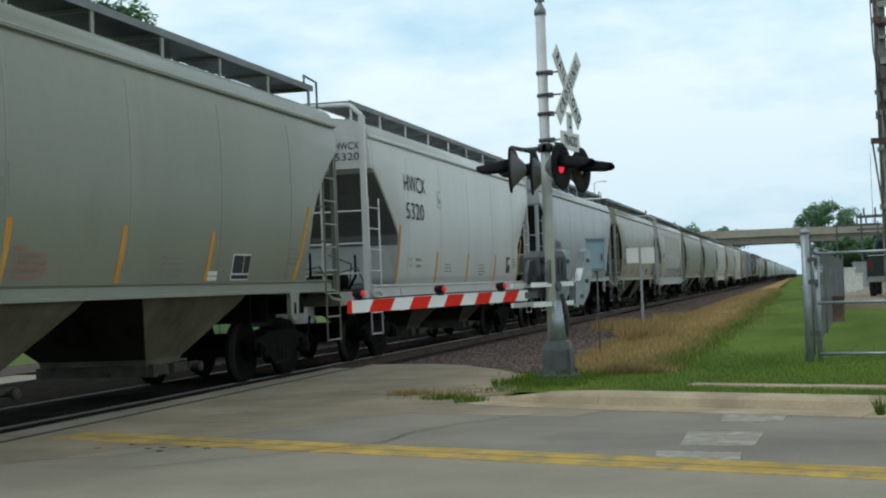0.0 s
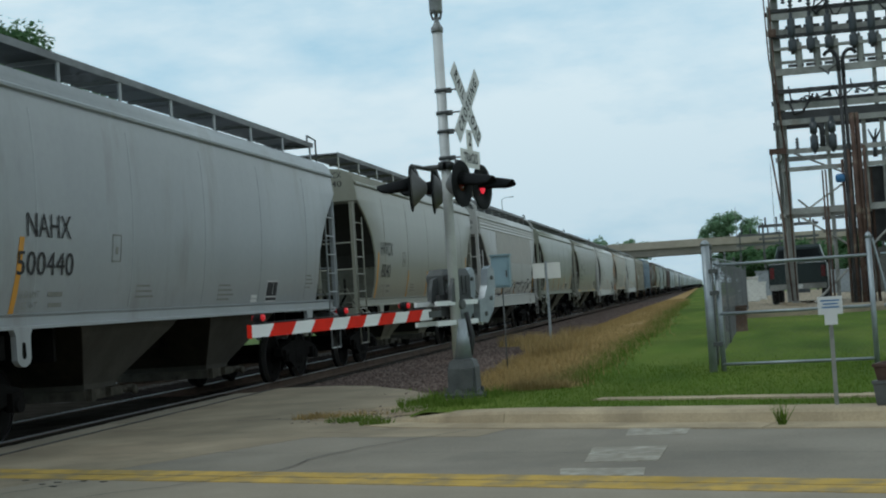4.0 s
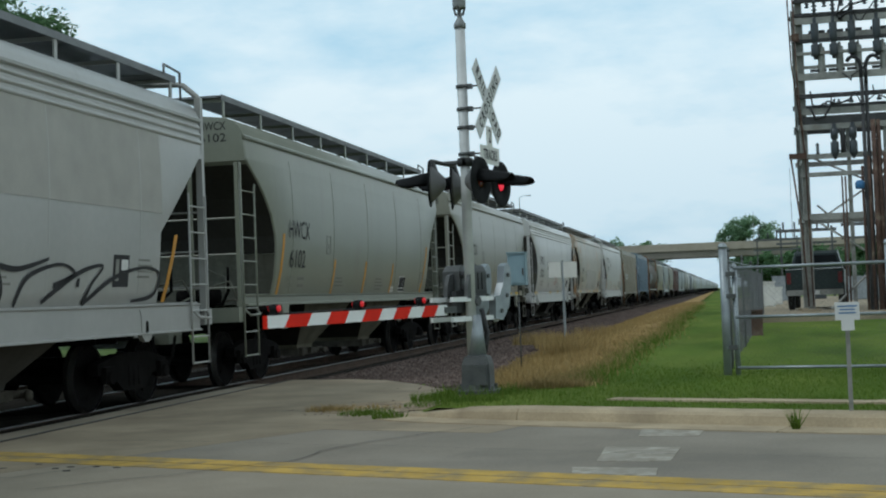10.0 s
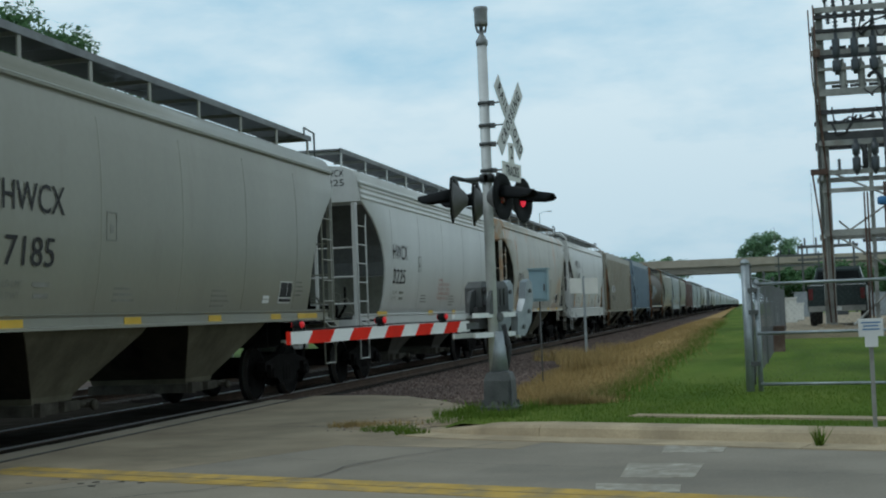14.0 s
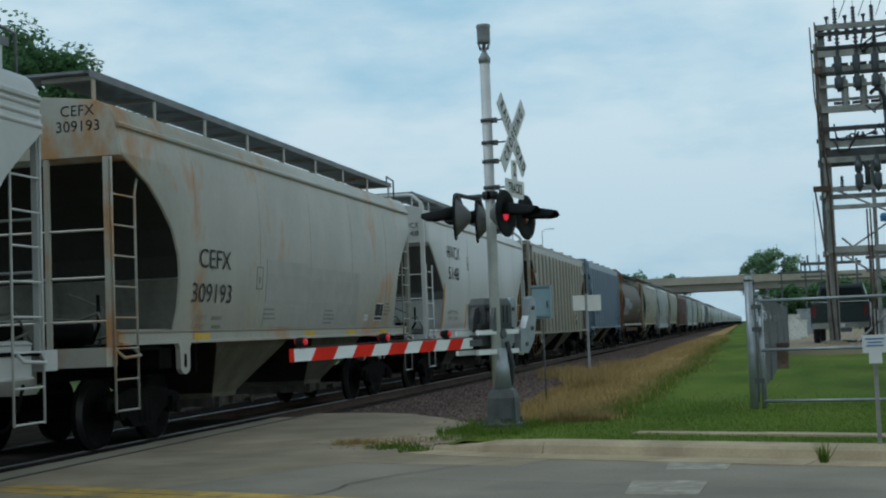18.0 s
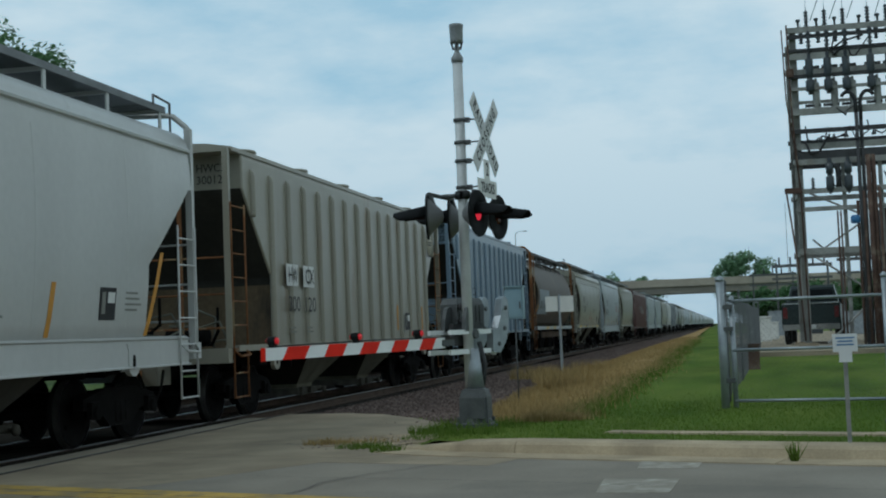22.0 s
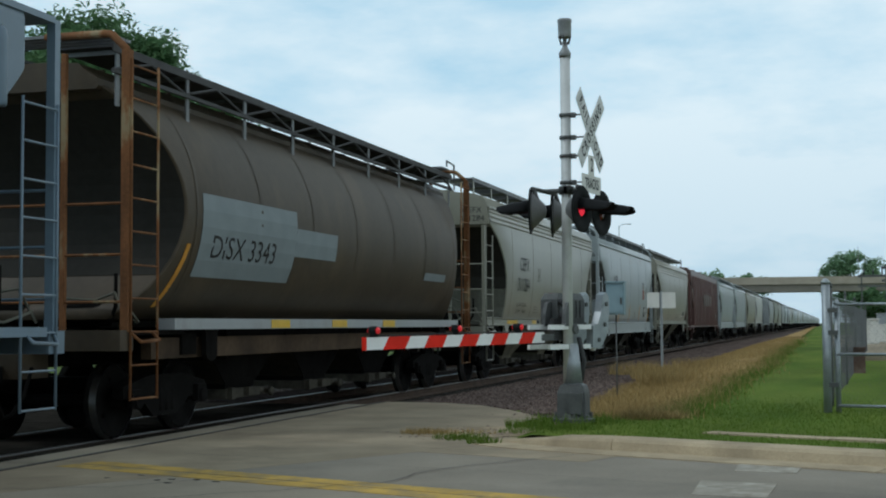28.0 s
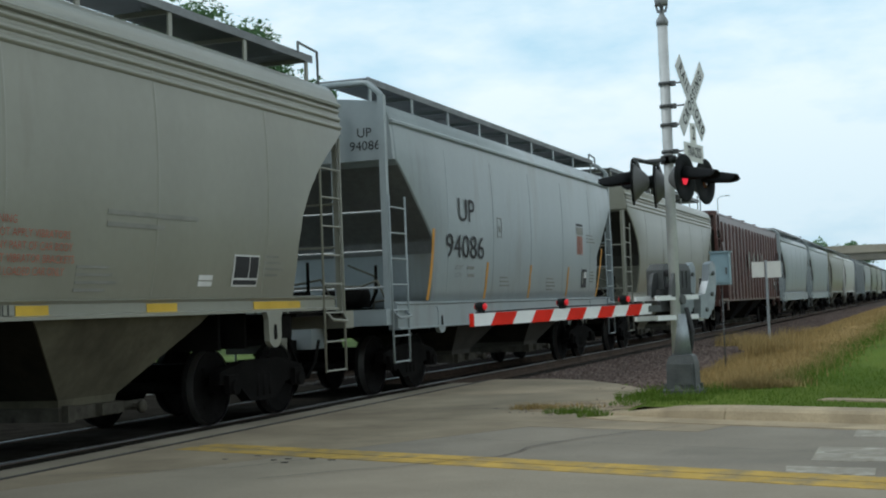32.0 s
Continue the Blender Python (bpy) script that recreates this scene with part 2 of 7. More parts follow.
M = {
    "beige": paint("beige_paint", (0.255, 0.253, 0.206), cut=(0.6, 0.92)),
    "tan": paint("tan_paint", (0.224, 0.235, 0.187), cut=(0.58, 0.9)),
    "white": paint("white_paint", (0.53, 0.535, 0.515), cut=(0.64, 0.9)),
    "dullwhite": paint("dull_white_paint", (0.4, 0.4, 0.38), cut=(0.62, 0.9)),
    "greywhite": paint("grey_white_paint", (0.33, 0.35, 0.36)),
    "rusty": surface("rusty_beige_paint", (0.4, 0.385, 0.33), rough=0.38, vary=0.1, scale=1.3, stretch=(1.0, 0.8, 0.5), stain=(0.4, 0.185, 0.045), stain_scale=0.95, stain_cut=(0.55, 0.68), grain=9.0, bump=0.03, jitter=0.05),
    "ribbeige": paint("weathered_beige_paint", (0.285, 0.268, 0.212), stain=(0.2, 0.14, 0.08), cut=(0.58, 0.75)),
    "blue": paint("dull_blue_paint", (0.15, 0.21, 0.27)),
    "brown": surface("grimy_brown_paint", (0.062, 0.048, 0.031), rough=0.54, vary=0.22, scale=1.3, stretch=STREAK, stain=(0.1, 0.072, 0.042), stain_scale=1.6, stain_cut=(0.54, 0.8), grain=9.0, bump=0.03, spec=0.29),
    "oxide": paint("oxide_red_paint", (0.10, 0.045, 0.038), vary=0.2),
    "bluegrey": paint("blue_grey_paint", (0.3, 0.34, 0.35)),
    "slate": paint("slate_paint", (0.2, 0.22, 0.24)),
    "board": surface("galvanised_edge", (0.2, 0.21, 0.22), rough=0.6, metal=0.3, grain=30),
    # Grime and oil; the shade under the cars is put into both too.
    "under": surface("grimy_shaded_underframe", (0.010, 0.0095, 0.009), rough=0.95, vary=0.35, grain=20, spec=0.03),
    "truck": surface("oily_shaded_steel", (0.009, 0.0085, 0.008), rough=0.9, vary=0.4, grain=25, bump=0.25, spec=0.06),
    "tread": surface("worn_wheel_steel", (0.3, 0.29, 0.28), rough=0.3, metal=0.9, vary=0.1),
    "rustframe": surface("rusty_steel_frame", (0.21, 0.09, 0.032), rough=0.9, vary=0.4, scale=3.0, stretch=(1, 1, 0.4), stain=(0.27, 0.21, 0.12), stain_scale=3.0, stain_cut=(0.53, 0.62), grain=25, bump=0.3),
    "orange": surface("faded_orange_stripe", (0.55, 0.26, 0.03), rough=0.6, vary=0.15),
    "yellowmark": surface("yellow_reflector", (0.62, 0.40, 0.03), rough=0.5, vary=0.12),
    "black": surface("black_lettering", (0.02, 0.02, 0.022), rough=0.7, vary=0.1),
    "greymark": surface("faint_grey_stencil", (0.25, 0.25, 0.225), rough=0.8, vary=0.2),
    "darkmark": surface("dark_grey_stencil", (0.06, 0.06, 0.055), rough=0.8, vary=0.15),
    "redmark": surface("faded_red_stencil", (0.42, 0.15, 0.1), rough=0.8, vary=0.2),
    "patch": surface("repaint_patch", (0.37, 0.36, 0.325), rough=0.6, vary=0.07),
    "bluepatch": surface("pale_blue_patch", (0.2, 0.235, 0.25), rough=0.6, vary=0.07),
    "cream": surface("faded_cream_paint", (0.4, 0.375, 0.29), rough=0.7, vary=0.12),
    "whitemark": surface("white_stencil", (0.7, 0.7, 0.68), rough=0.7, vary=0.1),
    "road": surface("worn_grey_roadway", (0.255, 0.228, 0.185), rough=0.95, vary=0.22, scale=0.5, stain=(0.15, 0.135, 0.115), stain_scale=0.35, stain_cut=(0.5, 0.75), grain=35, bump=0.25, spec=0.2),
    "lane": surface("pale_worn_lane", (0.315, 0.275, 0.212), rough=0.95, vary=0.16, scale=0.5, stain=(0.22, 0.19, 0.145), stain_scale=0.4, stain_cut=(0.5, 0.78), grain=35, bump=0.25, spec=0.2),
    "concrete": surface("pale_concrete", (0.33, 0.275, 0.195), rough=0.95, vary=0.18, scale=1.0, stain=(0.23, 0.19, 0.135), stain_scale=0.9, stain_cut=(0.46, 0.68), grain=45, bump=0.3, spec=0.2),
    "curb": surface("curb_concrete", (0.43, 0.35, 0.235), rough=0.95, vary=0.22, scale=1.5, stain=(0.27, 0.22, 0.15), stain_scale=1.3, stain_cut=(0.5, 0.75), grain=40, bump=0.3, spec=0.2),
    "roadyellow": surface("worn_yellow_line", (0.52, 0.35, 0.09), rough=0.9, vary=0.2, scale=2.0, stain=(0.28, 0.22, 0.12), stain_scale=3.5, stain_cut=(0.44, 0.64), grain=40, spec=0.1),
    "roadwhite": surface("worn_white_bar", (0.4, 0.375, 0.32), rough=0.95, vary=0.22, scale=4.0, stain=(0.27, 0.243, 0.198), stain_scale=7.0, stain_cut=(0.4, 0.6), grain=40, spec=0.1),
    "tar": surface("black_joint_filler", (0.055, 0.05, 0.045), rough=0.8, vary=0.3),
    "soil": surface("grass_ground", (0.11, 0.16, 0.045), rough=1.0, vary=0.3, scale=0.35, stain=(0.13, 0.13, 0.05), stain_scale=0.12, stain_cut=(0.55, 0.8), grain=12, bump=0.6, spec=0.1),
    "lawn": surface("mown_lawn", (0.083, 0.138, 0.017), rough=1.0, vary=0.28, scale=0.6, stretch=(1.2, 0.45, 1), stain=(0.15, 0.195, 0.034), stain_scale=0.35, stain_cut=(0.42, 0.66), grain=45, bump=0.9, spec=0.1),
    "dryground": surface("dry_verge", (0.36, 0.245, 0.1), rough=1.0, vary=0.3, scale=0.9, stain=(0.2, 0.145, 0.055), stain_scale=0.5, stain_cut=(0.52, 0.75), grain=14, bump=0.8, spec=0.1),
    "ballastbed": surface("ballast_bed", (0.11, 0.083, 0.072), rough=1.0, vary=0.4, scale=4.0, grain=14, bump=1.0, spec=0.1),
    # Dark bed and rubber panels, with the train's shade put into both colours.
    "dirtbed": surface("shaded_track_bed", (0.014, 0.0125, 0.012), rough=1.0, vary=0.4, scale=3.0, grain=14, bump=0.8, spec=0.0),
    "panel": surface("shaded_crossing_panel", (0.03, 0.027, 0.023), rough=1.0, vary=0.3, scale=3.0, grain=20, bump=0.4, spec=0.0),
    "redarm": glow("dim_red_lens", (0.9, 0.02, 0.03), 0.35),
    # Hopper grime, with the shade under the cars put into its colours.
    "hopper": surface("grimy_shaded_hopper", (0.15, 0.14, 0.098), rough=0.8, vary=0.2, scale=1.0, stain=(0.055, 0.048, 0.036), stain_scale=0.8, stain_cut=(0.46, 0.75), grain=12, jitter=0.25, spec=0.1),
    "hopperpale": surface("dirty_shaded_pale_hopper", (0.085, 0.08, 0.068), rough=0.8, vary=0.2, scale=1.0, stain=(0.05, 0.046, 0.038), stain_scale=0.8, stain_cut=(0.46, 0.75), grain=12, jitter=0.25, spec=0.1),
    # Soot, and the shade of faces that lean downward, in one colour.
    "hopperend": surface("sooty_shaded_hopper_end", (0.03, 0.027, 0.02), rough=0.9, vary=0.3, scale=1.2, stain=(0.012, 0.011, 0.01), stain_scale=1.0, grain=12, spec=0.1),
    "gatesteel": surface("dusty_gate_steel", (0.07, 0.065, 0.052), rough=0.85, vary=0.3, scale=4, stain=(0.02, 0.018, 0.016), stain_scale=3, grain=20, spec=0.1),
    "rusthopper": surface("rust_brown_underbody", (0.085, 0.06, 0.04), rough=0.9, vary=0.3, scale=1.2, stain=(0.03, 0.024, 0.02), stain_scale=0.9, stain_cut=(0.46, 0.75), grain=14, spec=0.1),
    # Soot, plus the shade under the end overhang put into the colour.
    "slope": surface("sooty_shaded_end_sheet", (0.035, 0.033, 0.027), rough=0.9, vary=0.3, scale=1.2, stretch=STREAK, grain=12, jitter=0.3),
    # Darker than the body paint, for the lower end wall and pipes.
    "endwall": surface("dark_end_wall", (0.15, 0.15, 0.122), rough=0.9, vary=0.3, scale=1.2, stretch=STREAK, stain=(0.07, 0.065, 0.05), stain_scale=1.4, stain_cut=(0.48, 0.7), grain=12, spec=0.15),
    # White cars' end sheets: dust with the overhang's shade painted in.
    "slopepale": surface("dusty_shaded_end_sheet", (0.15, 0.155, 0.15), rough=0.9, vary=0.25, scale=1.2, stretch=STREAK, grain=12, jitter=0.3),
    "greypatch": surface("grey_repaint", (0.37, 0.36, 0.32), rough=0.6, vary=0.1),
    "railtop": surface("polished_rail_head", (0.07, 0.068, 0.066), rough=0.4, metal=0.0, vary=0.1, spec=0.3),
    "railside": surface("rusty_rail_web", (0.07, 0.045, 0.03), rough=0.9, vary=0.3),
    "tie": surface("creosoted_tie", (0.05, 0.043, 0.036), rough=0.95, vary=0.35, scale=4, stretch=(0.3, 3, 3), grain=30, bump=0.4),
    "silver": surface("aluminium_paint", (0.58, 0.59, 0.58), rough=0.5, metal=0.15, vary=0.12, scale=3.0, stain=(0.3, 0.3, 0.29), stain_scale=2.5, stain_cut=(0.55, 0.75), grain=40),
    "galv": surface("galvanised_steel", (0.33, 0.36, 0.38), rough=0.45, metal=0.6, vary=0.15, scale=6, grain=30),
    "castgrey": surface("grey_cast_iron", (0.105, 0.11, 0.11), rough=0.6, metal=0.3, vary=0.2, scale=5, grain=40, bump=0.25),
    "flasher": surface("black_enamel", (0.010, 0.011, 0.012), rough=0.75, vary=0.15, spec=0.15),
    "flashback": surface("grey_lamp_back", (0.17, 0.17, 0.17), rough=0.55, metal=0.2, vary=0.15),
    "bellcast": surface("weathered_bell_casting", (0.26, 0.27, 0.27), rough=0.55, metal=0.2, vary=0.2, scale=8, grain=40),
    "armwhite": surface("reflective_white", (0.78, 0.79, 0.78), rough=0.4, vary=0.05, stain=(0.45, 0.44, 0.4), stain_scale=4.0, stain_cut=(0.62, 0.85)),
    "armred": surface("reflective_red", (0.7, 0.024, 0.01), rough=0.65, spec=0.15, vary=0.1),
    "signwhite": surface("white_sign_sheeting", (0.62, 0.63, 0.62), rough=0.5, vary=0.07),
    "signpale": surface("pale_sign_plate", (0.68, 0.68, 0.64), rough=0.5, vary=0.08),
    "cabinet": surface("pale_blue_cabinet", (0.23, 0.33, 0.38), rough=0.5, vary=0.08),
    "bridge": surface("overpass_concrete", (0.36, 0.32, 0.26), rough=0.95, vary=0.15, scale=0.4, grain=6),
    "girder": surface("painted_girder", (0.24, 0.215, 0.18), rough=0.8, vary=0.15, scale=0.4, grain=6),
    "steelbeam": surface("weathered_steel_beam", (0.3, 0.3, 0.28), rough=0.7, metal=0.2, vary=0.3, scale=2, stain=(0.12, 0.07, 0.045), stain_scale=1.5, stain_cut=(0.58, 0.8), grain=20),
    "steeldark": surface("dark_steel", (0.05, 0.05, 0.052), rough=0.7, vary=0.3, scale=3),
    "rustpipe": surface("rusty_conduit", (0.1, 0.06, 0.045), rough=0.85, vary=0.35, scale=2, stain=(0.22, 0.19, 0.14), stain_scale=2, grain=20),
    "porcelain": surface("grey_porcelain", (0.05, 0.058, 0.065), rough=0.3, vary=0.1),
    "cable": surface("black_cable", (0.02, 0.02, 0.022), rough=0.6, vary=0.1),
    "bluecan": surface("blue_enamel", (0.05, 0.16, 0.34), rough=0.45, vary=0.1),
    "pickup": surface("dark_green_car_paint", (0.018, 0.03, 0.03), rough=0.35, vary=0.1, bump=0.0, spec=0.35),
    "glass": surface("dark_car_glass", (0.01, 0.012, 0.014), rough=0.15, vary=0.05, bump=0.0, spec=0.25),
    "tyre": surface("black_rubber", (0.02, 0.02, 0.02), rough=0.9, vary=0.2),
    "chrome": surface("chrome_steel", (0.5, 0.5, 0.5), rough=0.2, metal=1.0, vary=0.05),
    "taillight": surface("red_lens", (0.12, 0.01, 0.01), rough=0.4, vary=0.05),
    "redlens": surface("dark_red_lens", (0.12, 0.006, 0.006), rough=0.2, vary=0.05),
    "redlit": glow("lit_red_lens", (1.0, 0.025, 0.06), 0.95),
    "sand": surface("sandy_dirt", (0.36, 0.29, 0.2), rough=1.0, vary=0.3, scale=3.0, stain=(0.2, 0.16, 0.1), stain_scale=2.0, grain=25, bump=0.5, spec=0.1),
    "rustyend": surface("rust_brown_end_sheet", (0.13, 0.095, 0.055), rough=0.9, vary=0.35, scale=1.5, stretch=(1, 1, 0.3), stain=(0.05, 0.04, 0.03), stain_scale=1.5, grain=12),
    "bark": surface("bark", (0.11, 0.085, 0.06), rough=1.0, vary=0.3, grain=20, bump=0.6),
    # Distant haze is put into this paler leaf colour of the far trees.
    "leafhaze": islands("hazed_leaves", [(0.17, 0.27, 0.16), (0.22, 0.34, 0.2), (0.27, 0.4, 0.23)], through_light=0.5),
    "leaf": islands("leaves", [(0.07, 0.14, 0.065), (0.11, 0.2, 0.09), (0.16, 0.27, 0.12)], through_light=0.45),
    "blade": islands("grass_blades", [(0.085, 0.15, 0.02), (0.115, 0.185, 0.026), (0.16, 0.215, 0.04)], through_light=0.35),
    "dryblade": islands("dry_grass_blades", [(0.32, 0.22, 0.085), (0.43, 0.32, 0.145), (0.2, 0.155, 0.065), (0.37, 0.265, 0.11)]),
    "stone": islands("ballast_stones", [(0.07, 0.05, 0.043), (0.125, 0.092, 0.08), (0.2, 0.155, 0.135), (0.095, 0.065, 0.055)]),
}

grating = surface("open_steel_grating", (0.13, 0.14, 0.155), rough=0.6, metal=0.2, vary=0.1, grain=30)
gnt = grating.node_tree
clear, half_open = gnt.nodes.new("ShaderNodeBsdfTransparent"), gnt.nodes.new("ShaderNodeMixShader")
half_open.inputs[0].default_value = 0.16
gnt.links.new(gnt.nodes["Principled BSDF"].outputs["BSDF"], half_open.inputs[1])
gnt.links.new(clear.outputs["BSDF"], half_open.inputs[2])
gnt.links.new(half_open.outputs["Shader"], gnt.nodes["Material Output"].inputs["Surface"])
M["grating"] = grating


# ---------------------------------------------------------------- mesh helpers
def box(bm, x0, x1, y0, y1, z0, z1, m=None):
    pts = [(x, y, z) for z in (z0, z1) for x, y in ((x0, y0), (x1, y0), (x1, y1), (x0, y1))]
    vs = [bm.verts.new(m @ Vector(p) if m else p) for p in pts]
    for f in ((3, 2, 1, 0), (4, 5, 6, 7), (0, 1, 5, 4), (1, 2, 6, 5), (2, 3, 7, 6), (3, 0, 4, 7)):
        bm.faces.new([vs[i] for i in f])
    return vs


def rod(bm, a, b, r, n=8, r2=None, caps=True):
    a, b = Vector(a), Vector(b)
    q = (b - a).to_track_quat("Z", "Y")
    rings = []
    for p, rad in ((a, r), (b, r if r2 is None else r2)):
        rings.append([bm.verts.new(p + q @ Vector((rad * math.cos(6.28319 * k / n), rad * math.sin(6.28319 * k / n), 0))) for k in range(n)])
    for k in range(n):
        bm.faces.new([rings[0][k], rings[0][(k + 1) % n], rings[1][(k + 1) % n], rings[1][k]]).smooth = n > 6
    if caps:
        bm.faces.new(rings[0][::-1])
        bm.faces.new(rings[1])


def tube(bm, pts, r, n=6):
    """A bent pipe of one radius through the points, in one piece."""
    pts = [Vector(p) for p in pts]
    ways = [(b - a).normalized() for a, b in zip(pts, pts[1:])]
    rings, q, last = [], None, None
    for k, p in enumerate(pts):
        w = (ways[max(0, k - 1)] + ways[min(k, len(ways) - 1)]).normalized()
        q = w.to_track_quat("Z", "Y") if q is None else last.rotation_difference(w) @ q
        last = w
        wide = r / max(0.5, w.dot(ways[min(k, len(ways) - 1)]))
        rings.append([p + q @ Vector((wide * math.cos(6.28319 * j / n), wide * math.sin(6.28319 * j / n), 0)) for j in range(n)])
    loft(bm, rings, smooth=True)


def loft(bm, rings, smooth=True, caps=True, closed=True):
    vs = [[bm.verts.new(p) for p in ring] for ring in rings]
    n = len(vs[0])
    for a, b in zip(vs, vs[1:]):
        for k in range(n if closed else n - 1):
            bm.faces.new([a[k], a[(k + 1) % n], b[(k + 1) % n], b[k]]).smooth = smooth
    if caps:
        bm.faces.new(vs[0][::-1])
        bm.faces.new(vs[-1])
    return vs


def turned(bm, profile, n=16, m=None, smooth=True):
    """A turned solid about z from (radius, height) pairs."""
    rings = []
    for r, z in profile:
        ring = [Vector((r * math.cos(6.28319 * k / n), r * math.sin(6.28319 * k / n), z)) for k in range(n)]
        rings.append([m @ p for p in ring] if m else ring)
    loft(bm, rings, smooth)


def slab(bm, outline, a, b, axis="x"):
    """A flat outline (pairs) given thickness between a and b along an axis."""
    def at(p, d):
        return (d, p[0], p[1]) if axis == "x" else (p[0], d, p[1]) if axis == "y" else (p[0], p[1], d)
    loft(bm, [[at(p, a) for p in outline], [at(p, b) for p in outline]], smooth=False)


def mesh(name, bm, mat):
    bmesh.ops.recalc_face_normals(bm, faces=bm.faces)
    me = bpy.data.meshes.new(name)
    bm.to_mesh(me)
    bm.free()
    me.materials.append(mat)
    return me


def part(name, bm, mat, parent=None, label="", m=None):
    me = bm if isinstance(bm, bpy.types.Mesh) else mesh(name, bm, mat)
    ob = new(name, me)
    if isinstance(bm, bpy.types.Mesh) and mat is not None and me.materials[0] != mat:
        ob.material_slots[0].link = "OBJECT"
        ob.material_slots[0].material = mat
    if parent:
        ob.parent = parent
    if m is not None:
        ob.matrix_basis = m
    if label:
        ob["label"] = label
    return ob


def thing(name, label, category, m=None, group="", kind=""):
    ob = tagged(new(name), label, category, group, kind)
    ob.empty_display_size = 0.3
    if m is not None:
        ob.matrix_basis = m
    return ob


def quick(name, mat, parent, fn, *args, label="", m=None, **kw):
    bm = bmesh.new()
    fn(bm, *args, **kw)
    return part(name, bm, mat, parent, label, m)


def lettering(text, size, squeeze=1.0, fat=0.0):
    """Flat letters as a mesh in the x-z plane, centred, from the built-in font."""
    cu = bpy.data.curves.new("letters", "FONT")
    cu.body, cu.size, cu.align_x, cu.align_y, cu.offset, cu.resolution_u = text, size, "CENTER", "CENTER", fat, 3
    cu.space_line = 1.3
    ob = bpy.data.objects.new("letters", cu)
    me = bpy.data.meshes.new_from_object(ob)
    bpy.data.objects.remove(ob)
    for v in me.vertices:
        v.co = (v.co.x * squeeze, 0, v.co.y)
    me.name = "lettering"
    return me

# ---------------------------------------------------------------- ground, road, crossing
P0, RU, RV = Vector((-2.48, 10.36, 0)), Vector((0.9426, -0.3339, 0)), Vector((0.3339, 0.9426, 0))
TRACK_X = -9.28                     # centre of the near track
FAR_TRACK_X = TRACK_X - 4.6


def rd(u, v, z=0.0):
    """A place by the road: u along it to the east, v across it to the north, from the yellow line."""
    return P0 + RU * u + RV * v + Vector((0, 0, z))


def sheet(bm, pts):
    bm.faces.new([bm.verts.new(p) for p in pts])


def plank(bm, pts, z0, z1):
    """A flat piece with a four or more sided outline between two heights."""
    loft(bm, [[(p[0], p[1], z0) for p in pts], [(p[0], p[1], z1) for p in pts]], smooth=False)


bm = bmesh.new()
sheet(bm, [(-3000, -3000, -0.42), (3000, -3000, -0.42), (3000, 4500, -0.42), (-3000, 4500, -0.42)])
tagged(part("ground", bm, M["soil"]), "flat green grassland reaching the horizon", "ground", kind="structure")

def curb_y(x):
    """The back of the north curb, along the road."""
    return P0.y + 4.3 / 0.9426 - (x - P0.x) * 0.3542


def verge_edge(y):
    """Where the dry verge meets the lawn."""
    return float(np.interp(y, [17.8, 22, 28, 40, 70, 150, 300], [-2.15, -1.95, -1.82, -1.66, -1.75, -2.2, -3.0])) + 0.07 * math.sin(y * 0.21) + 0.06 * math.sin(y * 0.57 + 1)


def lawn_z(x, y):
    back = max(0.0, y - curb_y(x))
    return 0.10 + min(back, 30) * 0.009 + 0.03 * noise.noise(Vector((x * 0.4, y * 0.4, 0)))


bm = bmesh.new()
NX, NY = 60, 70
grid = []
for j in range(NY + 1):
    row = []
    for i in range(NX + 1):
        x = -5.9 + 66 * (i / NX) ** 2.0
        y = curb_y(x) + 280 * (j / NY) ** 2.4
        edge = min(1.0, max(0.0, (x + (3.75 if y < 18.0 else 0.25 - verge_edge(y))) / 0.4))
        row.append(bm.verts.new((x, y, lawn_z(x, y) * edge - (0.03 if y < 22.5 else 0.16) * (1 - edge))))
    grid.append(row)
for r0, r1 in zip(grid, grid[1:]):
    for i in range(NX):
        bm.faces.new([r0[i], r0[i + 1], r1[i + 1], r1[i]]).smooth = True
tagged(part("lawn", bm, M["lawn"]), "mown green lawn beside the railway", "lawn", kind="structure")


def verge_west(y):
    """Where the ballast meets the dry verge."""
    return float(np.interp(y, [17.9, 19, 22, 27, 42, 80, 140], [-3.1, -3.5, -3.85, -4.1, -4.15, -4.25, -4.5])) + 0.1 * math.sin(y * 0.8)


def shoulder_z(x):
    return float(np.interp(x, [-8.1, -7.4, -6.4, -5.4, -4.4, -3.7], [-0.2, -0.12, -0.1, -0.06, -0.03, -0.02]))


bm = bmesh.new()
grid = []
for j in range(61):
    y = 17.9 + 340 * (j / 60) ** 2.2
    row = []
    for i in range(9):
        x = verge_west(y) + (verge_edge(y) - verge_west(y)) * i / 8
        z = lawn_z(x, y) + 0.035 + 0.05 * noise.noise(Vector((x, y * 0.5, 3)))
        f = min(1.0, i / 5)
        z = z * f + (shoulder_z(x) - 0.03) * (1 - f) + 0.05 * min(1, i) * (1 - f)
        row.append(bm.verts.new((x, y, z if i < 8 else lawn_z(x, y) - 0.03)))
    grid.append(row)
for r0, r1 in zip(grid, grid[1:]):
    for i in range(8):
        bm.faces.new([r0[i], r0[i + 1], r1[i + 1], r1[i]]).smooth = True
tagged(part("verge", bm, M["dryground"]), "strip of dry straw-coloured grass beside the ballast", "verge", kind="structure")

